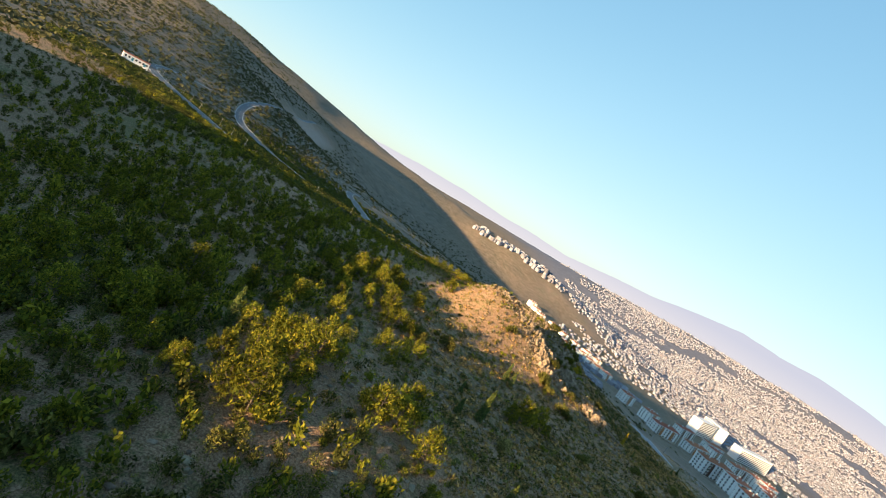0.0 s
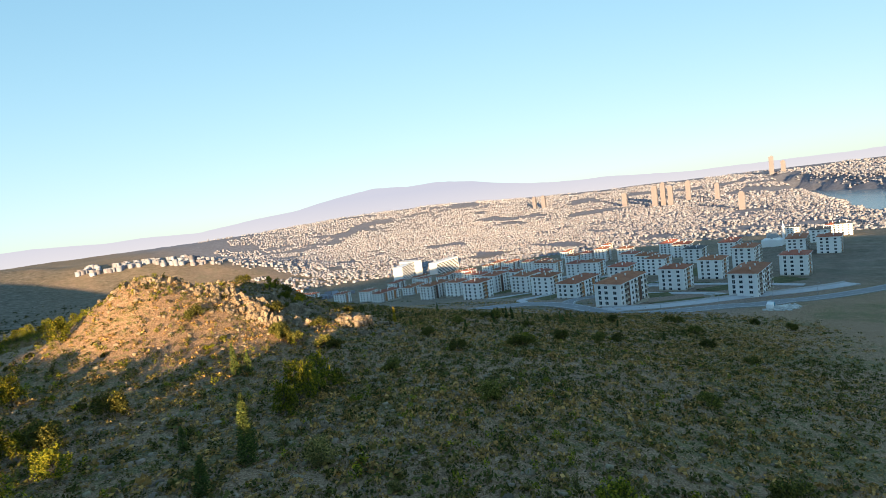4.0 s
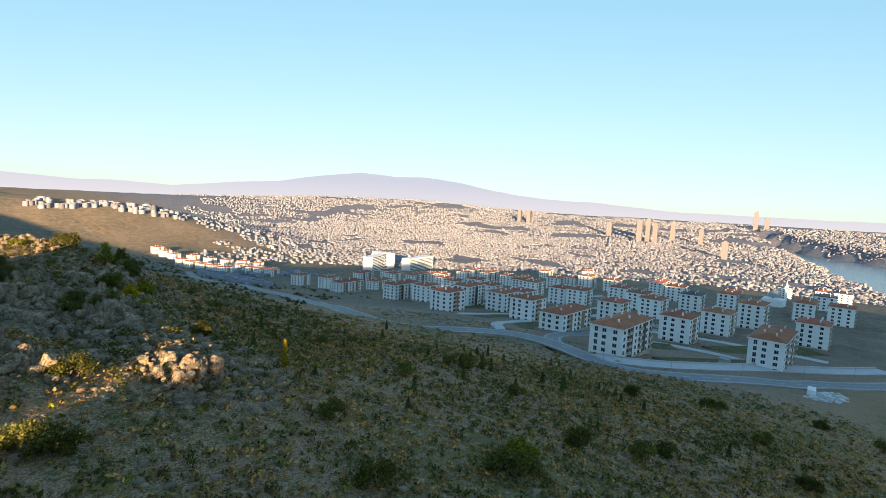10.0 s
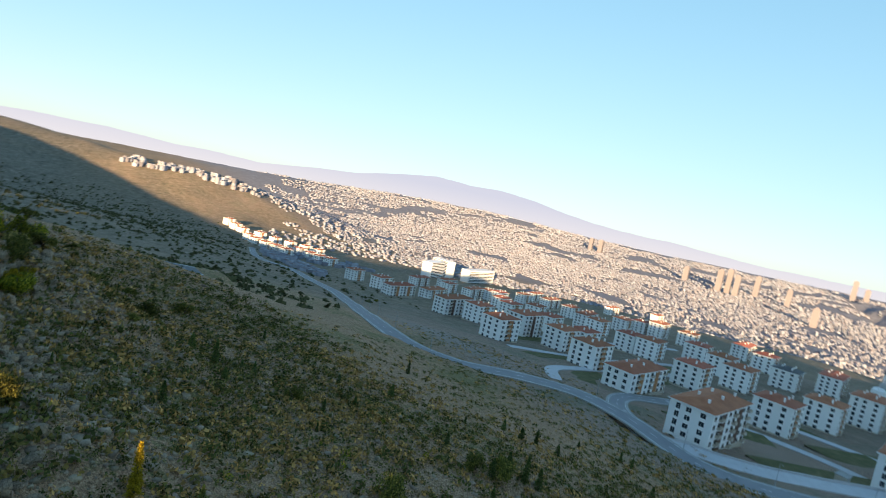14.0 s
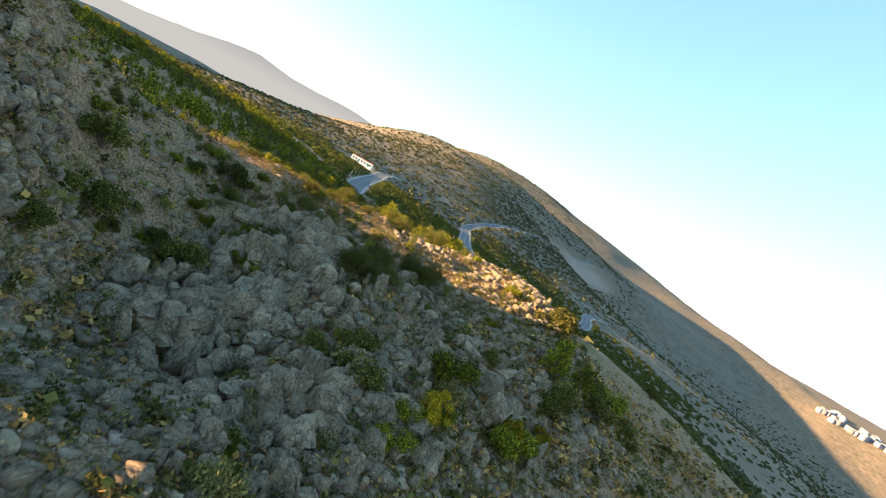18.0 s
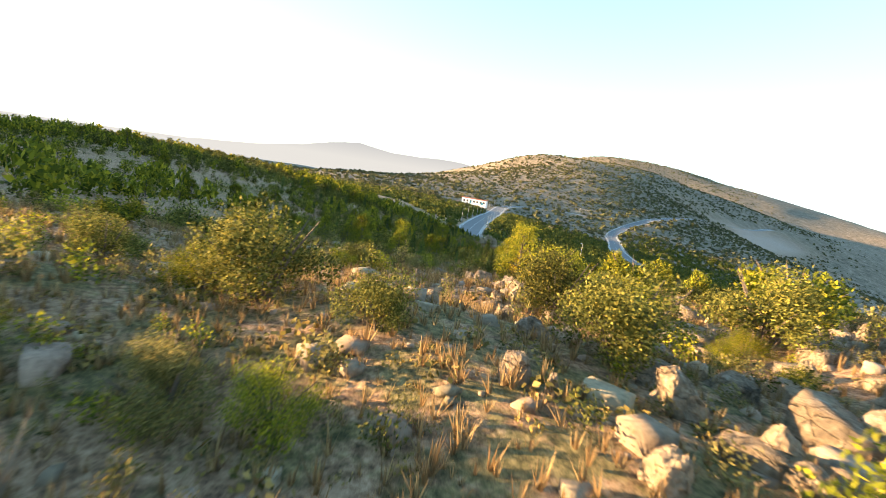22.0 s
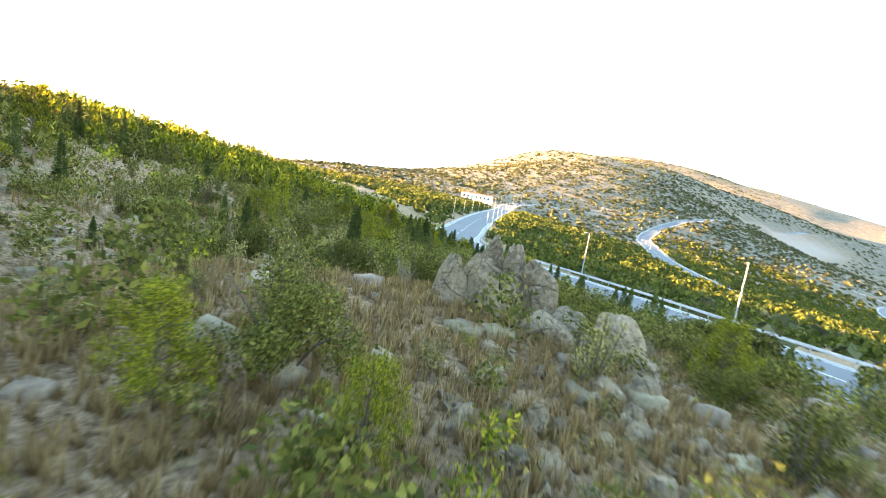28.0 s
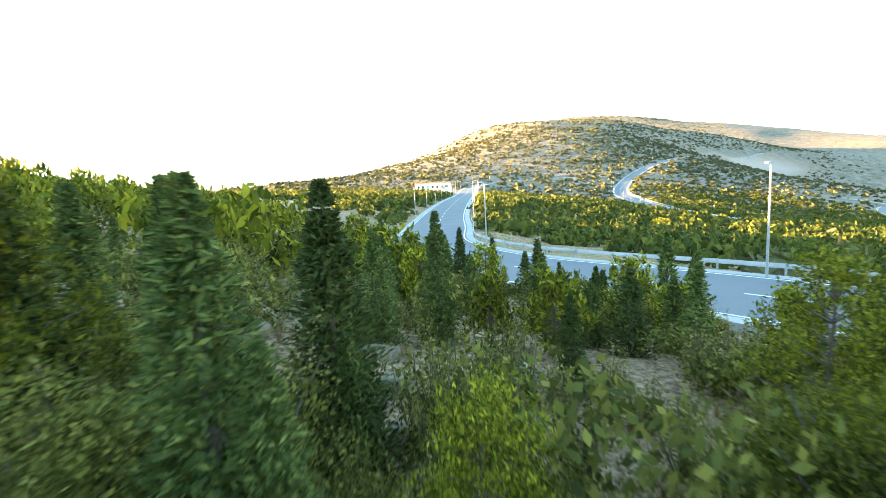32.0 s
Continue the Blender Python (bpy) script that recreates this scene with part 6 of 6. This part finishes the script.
def guard_rail(name, line, half, side, a, b, label):
    """Posts with a pressed steel rail along one edge of a road."""
    s = np.r_[0, np.cumsum(np.linalg.norm(np.diff(line[:, :2], axis=0), axis=1))]
    q = np.arange(a, b, 4.0)
    p = np.column_stack([np.interp(q, s, line[:, j]) for j in range(3)])
    ob = thing("guard_rail", label, "guard rail", tuple(p[0]), 0, "guard rails")
    t = np.gradient(p[:, :2], axis=0)
    t /= np.linalg.norm(t, axis=1)[:, None]
    o = p[:, :2] + np.column_stack([t[:, 1], -t[:, 0]]) * side * (half + 0.55)
    loc = np.column_stack([o, p[:, 2]]) - p[0]
    bm = bmesh.new()
    box(bm, -0.05, -0.06, -0.3, 0.05, 0.06, 0.78)
    post = bm_mesh("post", bm, M_GALV)
    for k in range(len(loc)):
        under("post", post, ob, at=pose(*loc[k], 0, 0, math.degrees(math.atan2(t[k, 1], t[k, 0]))))
    full = np.column_stack([loc[:, :2], loc[:, 2]])
    v, f = pressed_strip(full, [(0.0, 0.46), (0.02, 0.46), (0.09, 0.54), (0.02, 0.61), (0.09, 0.69), (0.02, 0.77), (0.0, 0.77), (0.0, 0.46)])
    under("rail", arrays_mesh("rail", v, f, [M_GALV]), ob)


guard_rail("hill", *ROADS["hill"], 1, 95, 250, "grey steel guard rail along the hill road")
guard_rail("hairpin", *ROADS["hairpin"], -1, 700, 860, "grey steel guard rail round the hairpin bend")


# ---- the housing estate ----
def window_mesh(w, h):
    bm = bmesh.new()
    box(bm, -w / 2, -0.05, -h / 2, w / 2, 0.02, h / 2, 0, 0)
    box(bm, -w / 2 - 0.06, -0.07, -h / 2 - 0.08, w / 2 + 0.06, 0.03, -h / 2, 0, 1)
    box(bm, -0.03, -0.07, -h / 2, 0.03, 0.03, h / 2, 0, 1)
    return bm_mesh("window", bm, [M_GLASS, M_WALL])


def balcony_mesh(w, d):
    bm = bmesh.new()
    box(bm, -w / 2, -d, -0.12, w / 2, 0, 0.0, 0, 0)
    box(bm, -w / 2, -d, 0.0, w / 2, -d + 0.08, 0.95, 0, 1)
    box(bm, -w / 2, -d, 0.0, -w / 2 + 0.08, 0, 0.95, 0, 1)
    box(bm, w / 2 - 0.08, -d, 0.0, w / 2, 0, 0.95, 0, 1)
    box(bm, -w / 2 + 0.4, -0.03, 0.0, w / 2 - 0.4, 0.02, 2.1, 0, 2)
    return bm_mesh("balcony", bm, [M_WALL, M_PLINTH, M_GLASS])


WINDOW, TALL_WINDOW, BALCONY = window_mesh(1.75, 1.6), window_mesh(1.45, 2.0), balcony_mesh(3.0, 1.2)


def hipped_roof(l, w, over, rise):
    bm = bmesh.new()
    a, b = l / 2 + over, w / 2 + over
    k = max(a - b, 0.0)
    lo = [bm.verts.new(p) for p in ((-a, -b, 0), (a, -b, 0), (a, b, 0), (-a, b, 0))]
    r0, r1 = bm.verts.new((-k - 0.01, 0, rise)), bm.verts.new((k + 0.01, 0, rise))
    for f in ((lo[0], lo[1], r1, r0), (lo[1], lo[2], r1), (lo[2], lo[3], r0, r1), (lo[3], lo[0], r0)):
        bm.faces.new(f)
    bm.faces.new((lo[3], lo[2], lo[1], lo[0]))
    return bm


def build_block(length, width, storeys, roof_mat, accent, detail):
    """An apartment block: rendered walls on a stone plinth, hipped tile roof with deep white eaves and chimneys, windows, balconies."""
    fh = 2.95
    h = storeys * fh + 0.6
    label = "%s-storey white apartment block with a hipped red tile roof" % {4: "four", 5: "five", 6: "six"}[storeys]
    ob = thing("apartment_building", label, "building", (0, 0, 0), 0, "apartment blocks of the estate")
    bm = bmesh.new()
    box(bm, -length / 2, -width / 2, 0.9, length / 2, width / 2, h)
    part("wall", bm, M_WALL, ob)
    bm = bmesh.new()
    box(bm, -length / 2 - 0.06, -width / 2 - 0.06, -3.5, length / 2 + 0.06, width / 2 + 0.06, 1.5)
    part("plinth", bm, M_PLINTH, ob, "beige stone plinth")
    for sx in ((-length * 0.22, length * 0.22) if length > 26 else (0.0,)):
        for sy in (-1, 1):
            bm = bmesh.new()
            box(bm, sx - 1.9, sy * width / 2 - 0.12, 1.5, sx + 1.9, sy * width / 2 + 0.12, h - 0.4)
            part("facade_panel", bm, accent, ob, "coloured render panel")
    bm = bmesh.new()
    box(bm, -length / 2 - 0.8, -width / 2 - 0.8, h, length / 2 + 0.8, width / 2 + 0.8, h + 0.35)
    part("eaves_slab", bm, M_WALL, ob, "white eaves slab")
    roof = part("roof", hipped_roof(length, width, 0.75, 2.4), roof_mat, ob, at=pose(0, 0, h + 0.35))
    for k in range(5):
        bm = bmesh.new()
        cx, cy = (k - 2) * length * 0.17, (1 if k % 2 else -1) * width * 0.2
        box(bm, cx - 0.35, cy - 0.35, 0.6, cx + 0.35, cy + 0.35, 2.6)
        box(bm, cx - 0.45, cy - 0.45, 2.6, cx + 0.45, cy + 0.45, 2.75)
        part("chimney", bm, M_WALL, roof)
    slots = []
    n = int(length // 4.2)
    for s in range(storeys):
        z = 2.0 + s * fh
        for k in range(n):
            u = -length / 2 + length * (k + 0.5) / n
            slots.append((u, -width / 2 - 0.02, z, 0, 1 if (k % 3 == 1) else 0))
            slots.append((u, width / 2 + 0.02, z, 180, 1 if (k % 3 == 1) else 0))
        for v in (-width * 0.28, width * 0.05, width * 0.30):
            slots.append((-length / 2 - 0.02, v, z, -90, 2 if v > 0.1 * width else 0))
            slots.append((length / 2 + 0.02, v, z, 90, 0))
    for u, v, z, turn, k in slots:
        hidden = turn == 180 and detail < 2
        if detail and not hidden:
            if k == 1:
                under("balcony", BALCONY, ob, at=pose(u, v, z - 1.1, 0, 0, turn))
            else:
                under("window", TALL_WINDOW if k == 2 else WINDOW, ob, at=pose(u, v, z, 0, 0, turn))
    if not detail:
        pieces = []
        for u, v, z, turn, k in slots:
            m = np.array(pose(u, v, z - (1.1 if k == 1 else 0), 0, 0, turn))
            me = BALCONY if k == 1 else WINDOW
            co = np.array([w.co for w in me.vertices])
            pieces.append((co @ m[:3, :3].T + m[:3, 3], [list(p.vertices) for p in me.polygons], [p.material_index + (3 if k == 1 else 0) for p in me.polygons]))
        vs, fs, ix, off = [], [], [], 0
        for v, f, i in pieces:
            vs.append(v)
            fs += [[a + off for a in q] for q in f]
            ix += i
            off += len(v)
        me = arrays_mesh("glazing", np.vstack(vs), np.array(fs), [M_GLASS, M_WALL, M_WALL, M_WALL, M_PLINTH, M_GLASS], ix)
        tagged(under("glazing", me, ob), kind="stuff")
    return ob


BLOCK_FIRST = {}


def blocks(rows, detail):
    for x, y, style, turn in rows:
        key = (style, detail)
        at = pose(x, y, float(land(np.array([x]), np.array([y]))[0]) - 0.3, 0, 0, turn)
        if key in BLOCK_FIRST:
            copy_thing(BLOCK_FIRST[key], at)
            continue
        spec = {0: (36, 15, 5, M_TILE, M_BROWN), 1: (19, 17, 5, M_TILE, M_OCHRE), 2: (20, 17, 5, M_DARKROOF, M_BROWN), 3: (36, 15, 4, M_TILE, M_OCHRE), 4: (24, 16, 6, M_TILE, M_BROWN)}[style]
        ob = build_block(*spec, detail)
        ob.matrix_basis = at
        BLOCK_FIRST[key] = ob


# the first rows above the town road
blocks([(288, 161, 0, 10), (360, 122, 0, 10), (374, 176, 1, 10), (325, 221, 3, 10), (457, 131, 1, 10), (432, 178, 1, 10), (340, 264, 1, 10), (403, 238, 1, 10), (313, 317, 1, 10), (488, 177, 4, 10)], 1)
# the rows behind
blocks([(456, 237, 1, 10), (366, 314, 1, 10), (577, 145, 1, 10), (395, 320, 1, 10), (580, 171, 0, 14), (365, 352, 4, 14), (522, 238, 2, 14), (487, 267, 1, 14), (460, 309, 1, 14), (359, 403, 1, 14), (576, 229, 0, 14), (461, 330, 1, 14), (662, 178, 2, 14), (354, 434, 0, 14), (518, 305, 1, 14), (430, 392, 1, 14), (586, 284, 1, 14), (505, 402, 1, 14), (453, 474, 1, 14), (361, 552, 3, 14), (650, 336, 0, 16), (818, 201, 2, 16)], 0)
blocks([(620, 378, 1, 16), (497, 483, 1, 24), (549, 457, 0, 24), (364, 604, 1, 24), (421, 579, 3, 24), (596, 444, 1, 16), (629, 420, 4, 16), (497, 544, 1, 24), (629, 444, 1, 16), (367, 691, 1, 24), (603, 532, 1, 16), (914, 290, 2, 16), (531, 651, 0, 24), (576, 645, 1, 16), (565, 659, 1, 16), (526, 705, 1, 24), (1064, 286, 0, 16), (509, 766, 0, 24), (674, 642, 0, 16), (642, 669, 1, 16), (344, 943, 1, 24), (413, 912, 1, 24)], 0)
blocks([(584, 800, 0, 16), (404, 942, 1, 24), (341, 997, 1, 24), (331, 1031, 1, 24), (398, 983, 1, 24), (322, 1075, 1, 24), (397, 1041, 1, 24), (759, 768, 0, 16), (319, 1125, 1, 24), (447, 1080, 1, 24), (403, 1132, 1, 24), (430, 1112, 1, 24), (378, 1159, 1, 24), (922, 726, 0, 16), (322, 1214, 1, 24), (356, 1200, 1, 24), (315, 1258, 1, 24), (308, 1303, 1, 24), (1089, 742, 0, 16)], 0)


def paved(name, points, half, lift, mat, label):
    line = level_line(points, 3.0)
    line[:, 2] = terrain(line[:, 0], line[:, 1])
    k = np.ones(7) / 7
    line[:, 2] = np.convolve(np.pad(line[:, 2], 3, mode="edge"), k, "valid")
    strip(name, [slab(line, -half, half, lift, lift + 0.5)], mat, label, "pavement")


FRONT = [(268, 186), (260, 170), (261, 152), (273, 139), (303, 128), (342, 117), (376, 103), (420, 88)]
paved("pavement_front", FRONT, 4.2, 0.55, M_PAVING, "wide pale paving round the front of the estate")
paved("kerb_wall", [(x + 4.6 * 0.35, y + 4.6) for x, y in FRONT[2:]], 0.22, 1.5, M_PAVING, "low pale retaining wall behind the front pavement")
paved("pavement_rear", [(262, 214), (285, 238), (320, 252), (372, 262), (430, 262)], 3.2, 0.45, M_PAVING, "pale pavement between the apartment blocks")
paved("pavement_lane", [(330, 205), (345, 178), (352, 150), (350, 124)], 2.6, 0.5, M_PAVING, "pale paved lane between the apartment blocks")
paved("pavement_court", [(386, 206), (396, 178), (402, 150), (408, 110)], 2.8, 0.5, M_PAVING, "pale paved court between the apartment blocks")
paved("pavement_upper", [(300, 290), (350, 290), (400, 286), (470, 290), (540, 280)], 2.8, 0.5, M_PAVING, "pale pavement behind the upper blocks")
paved("pavement_back", [(345, 372), (400, 360), (470, 362), (560, 350)], 3.0, 0.5, M_PAVING, "pale pavement behind the third row of blocks")
for points, half in (([(292, 141), (330, 129), (368, 118)], 8), ([(300, 180), (325, 172), (340, 160)], 9), ([(366, 150), (400, 140), (440, 126)], 10), ([(290, 222), (306, 236), (330, 242)], 6), ([(350, 232), (372, 242), (400, 252)], 6),
                     ([(300, 272), (330, 280), (370, 278)], 5), ([(420, 208), (450, 206), (490, 208)], 9), ([(400, 165), (404, 190), (398, 215)], 5), ([(410, 275), (450, 274), (500, 262)], 7), ([(330, 335), (380, 338), (430, 340)], 9)):
    paved("lawn", points, half, 0.3, M_LAWN, "plot of rough dark grass between the apartment blocks")


# ---- the town on the plain ----
def house_arrays(x, y, z, w, d, h, turn):
    n = len(x)
    base = np.array([[-1, -1, 0], [1, -1, 0], [1, 1, 0], [-1, 1, 0], [-1, -1, 1], [1, -1, 1], [1, 1, 1], [-1, 1, 1]], float)
    p = base[None] * np.column_stack([w / 2, d / 2, h])[:, None]
    c, s = np.cos(turn)[:, None], np.sin(turn)[:, None]
    v = np.stack([p[..., 0] * c - p[..., 1] * s + x[:, None], p[..., 0] * s + p[..., 1] * c + y[:, None], p[..., 2] + z[:, None] - 1.0], -1)
    f = np.array([[0, 1, 5, 4], [1, 2, 6, 5], [2, 3, 7, 6], [3, 0, 4, 7], [4, 5, 6, 7]])
    faces = (f[None] + (np.arange(n) * 8)[:, None, None]).reshape(-1, 4)
    return v.reshape(-1, 3), faces, np.tile([0, 0, 0, 0, 1], n)


def town(name, label, x, y, lo, hi, tall_lo, tall_hi, grid_turn=0.4):
    z = land(x, y) + relief(x, y)
    ok = z > SEA + 2
    x, y, z = x[ok], y[ok], z[ok]
    n = len(x)
    turn = grid_turn + 0.25 * rough(x, y, 400, 11) + np.where(rng.random(n) < 0.5, 0, np.pi / 2)
    v, f, i = house_arrays(x, y, z, rng.uniform(lo, hi, n), rng.uniform(lo, hi, n) * 0.8, rng.uniform(tall_lo, tall_hi, n) * (1 + (rng.random(n) < 0.06) * rng.random(n)), turn)
    tagged(new(name, arrays_mesh(name, v, f, [M_TOWN, M_TOWNROOF], i)), label, "town", kind="stuff")


def sector(n, a0, a1, d0, d1, power=1.0):
    a, d = np.radians(rng.uniform(a0, a1, n)), d0 + (d1 - d0) * rng.random(n) ** power
    return 60 - np.sin(a) * d, 60 + np.cos(a) * d


def feathered(x, y, size, seed, level):
    """Keep houses in quarters with ragged edges, thinning out to the north."""
    b = -np.degrees(np.arctan2(x - 60, y - 60))
    return rough(x, y, size, seed) + 0.6 * rough(x, y, size * 0.35, seed + 1) + 0.5 * smoothstep(-14, -30, b) > level


x, y = sector(22000, -84, -15, 1250, 2700, 0.8)
keep = feathered(x, y, 170, 21, 0.05)
town("town_near", "dense white and cream houses of the town, painted hazy blue-grey", x[keep], y[keep], 5, 8.5, 3, 6.5)
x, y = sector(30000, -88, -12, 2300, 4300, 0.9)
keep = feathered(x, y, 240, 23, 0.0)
town("town_far", "far town spreading to the foot of the mountains, painted hazy blue-grey", x[keep], y[keep], 6, 11, 3, 8)
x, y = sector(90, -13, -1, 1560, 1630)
town("ridge_flats", "row of white apartment blocks along the far ridge, painted hazy blue-grey", x, y, 9, 14, 9, 13)
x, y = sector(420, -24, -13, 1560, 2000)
town("hill_houses", "white houses on the slope above the valley, painted hazy blue-grey", x, y, 7, 11, 5, 8)
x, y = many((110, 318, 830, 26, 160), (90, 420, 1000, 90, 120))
town("valley_houses", "rows of small white houses with red roofs along the valley road, painted hazy", x, y, 7, 11, 5, 7, 0.1)


def tower(x, y, w, h, turn=20):
    z = float(land(np.array([x]), np.array([y]))[0])
    ob = thing("tower_block", "pale high-rise tower standing over the town", "building", (x, y, z - 2), turn, "towers of the town")
    bm = bmesh.new()
    box(bm, -w / 2, -w / 2, 0, w / 2, w / 2, h)
    box(bm, -w / 4, -w / 4, h, w / 4, w / 4, h + 5)
    part("shaft", bm, M_TOWN, ob)
    for s in (-1, 1):
        bm = bmesh.new()
        for k in range(int(h // 6)):
            box(bm, -w * 0.42, s * w / 2 - 0.2, 3 + k * 6, w * 0.42, s * w / 2 + 0.2, 5.5 + k * 6)
        part("window_band", bm, M_GLASS, ob)


for bearing, dist, w, h in ((-60.5, 2700, 24, 105), (-61.3, 2750, 22, 112), (-62.0, 2720, 22, 95), (-63.6, 2900, 22, 95), (-66.2, 2800, 20, 75), (-68.5, 2300, 22, 70), (-57.5, 2900, 24, 70), (-49, 3300, 24, 80), (-48, 3350, 22, 75), (-70.5, 3900, 26, 110), (-71.4, 3950, 26, 70)):
    tower(60 - math.sin(radians(bearing)) * dist, 60 + math.cos(radians(bearing)) * dist, w, h)


def hospital(x, y, turn, length, h):
    z = float(land(np.array([x]), np.array([y]))[0])
    ob = thing("hospital_block", "long white multi-storey block with rows of windows", "building", (x, y, z - 1), turn, "large white blocks")
    bm = bmesh.new()
    box(bm, -length / 2, -11, 0, length / 2, 11, h)
    part("wall", bm, M_WALL, ob)
    for k in range(int(h // 3.4)):
        bm = bmesh.new()
        box(bm, -length / 2 + 2, -11.1, 1.2 + k * 3.4, length / 2 - 2, 11.1, 2.7 + k * 3.4)
        part("window_band", bm, M_GLASS, ob)


hospital(680, 1010, 35, 70, 34)
hospital(735, 1060, 100, 55, 38)
hospital(800, 1010, 20, 100, 30)


# ---- single buildings ----
def road_house(x, y, turn):
    z = ground_at(x, y) + 1.6
    ob = thing("roadside_building", "low white roadside building with a red roof edge and blue doors", "building", (x, y, z - 0.3), turn)
    bm = bmesh.new()
    box(bm, -11, -4, -2.5, 11, 4, 4.4)
    part("wall", bm, M_WHITE, ob)
    bm = bmesh.new()
    box(bm, -11.5, -4.5, 4.4, 11.5, 4.5, 4.8)
    part("roof", bm, M_TILE, ob)
    for k in range(7):
        bm = bmesh.new()
        box(bm, -9.6 + k * 3, -4.08, 1.4, -8.0 + k * 3, -3.9, 3.0)
        part("window", bm, M_GLASS, ob)
    for k in (2, 6):
        bm = bmesh.new()
        box(bm, -9 + k * 2.6, -4.1, 0.1, -7.2 + k * 2.6, -3.9, 2.6)
        part("door", bm, M_BLUE, ob, "blue metal door")


road_house(-305, 429, 40)


def pump_hut(x, y, turn):
    z = ground_at(x, y)
    ob = thing("transformer_hut", "small beige transformer hut with a pale flat roof", "hut", (x, y, z - 0.2), turn)
    bm = bmesh.new()
    box(bm, -2.6, -1.8, 0, 2.6, 1.8, 3.0)
    part("wall", bm, M_PLINTH, ob)
    bm = bmesh.new()
    box(bm, -2.9, -2.1, 3.0, 2.9, 2.1, 3.25, 0.04)
    part("roof", bm, M_CONCRETE, ob)
    bm = bmesh.new()
    box(bm, -1.2, -1.87, 0.1, 1.2, -1.78, 2.3)
    part("door", bm, M_GALV, ob)


pump_hut(326, 130, 5)


def mosque(x, y):
    z = float(land(np.array([x]), np.array([y]))[0])
    ob = thing("mosque", "small mosque with a grey-blue dome and one slender minaret", "building", (x, y, z - 0.5), 10)
    bm = bmesh.new()
    box(bm, -9, -9, 0, 9, 9, 9)
    box(bm, -6, -6, 9, 6, 6, 11)
    part("hall", bm, M_WALL, ob)
    bm = bmesh.new()
    bmesh.ops.create_uvsphere(bm, u_segments=24, v_segments=12, radius=6.2, matrix=Matrix.Translation((0, 0, 11)))
    part("dome", bm, M_GALV, ob, "grey-blue metal dome", smooth=True)
    bm = bmesh.new()
    tube(bm, (11, -8, 0), (11, -8, 20), 1.2, 1.0, 12)
    tube(bm, (11, -8, 20), (11, -8, 21), 1.7, 1.7, 12)
    tube(bm, (11, -8, 21), (11, -8, 27), 0.8, 0.05, 12)
    part("minaret", bm, M_WALL, ob)


mosque(640, 214)

x, y = oval(420, 302, 84, 13, 5)
strew("rubble", "heap of white building rubble and blue sheeting by the road", "rubble", x, y, 0.3 + 0.9 * rng.random(len(x)) ** 2, STONE_BASES, M_RUBBLE, 0.7)


def site_cabin(x, y, turn):
    z = ground_at(x, y)
    ob = thing("site_cabin", "white site cabin with a blue tarpaulin beside the rubble", "cabin", (x, y, z), turn)
    bm = bmesh.new()
    box(bm, -3, -1.3, 0.1, 3, 1.3, 2.6, 0.04)
    part("cabin", bm, M_WALL, ob)
    bm = bmesh.new()
    box(bm, 3.05, -1.5, 0, 5.2, 1.2, 1.9, 0.3)
    part("tarpaulin", bm, M_BLUE, ob, "crumpled blue tarpaulin")


site_cabin(298, 88, 15)
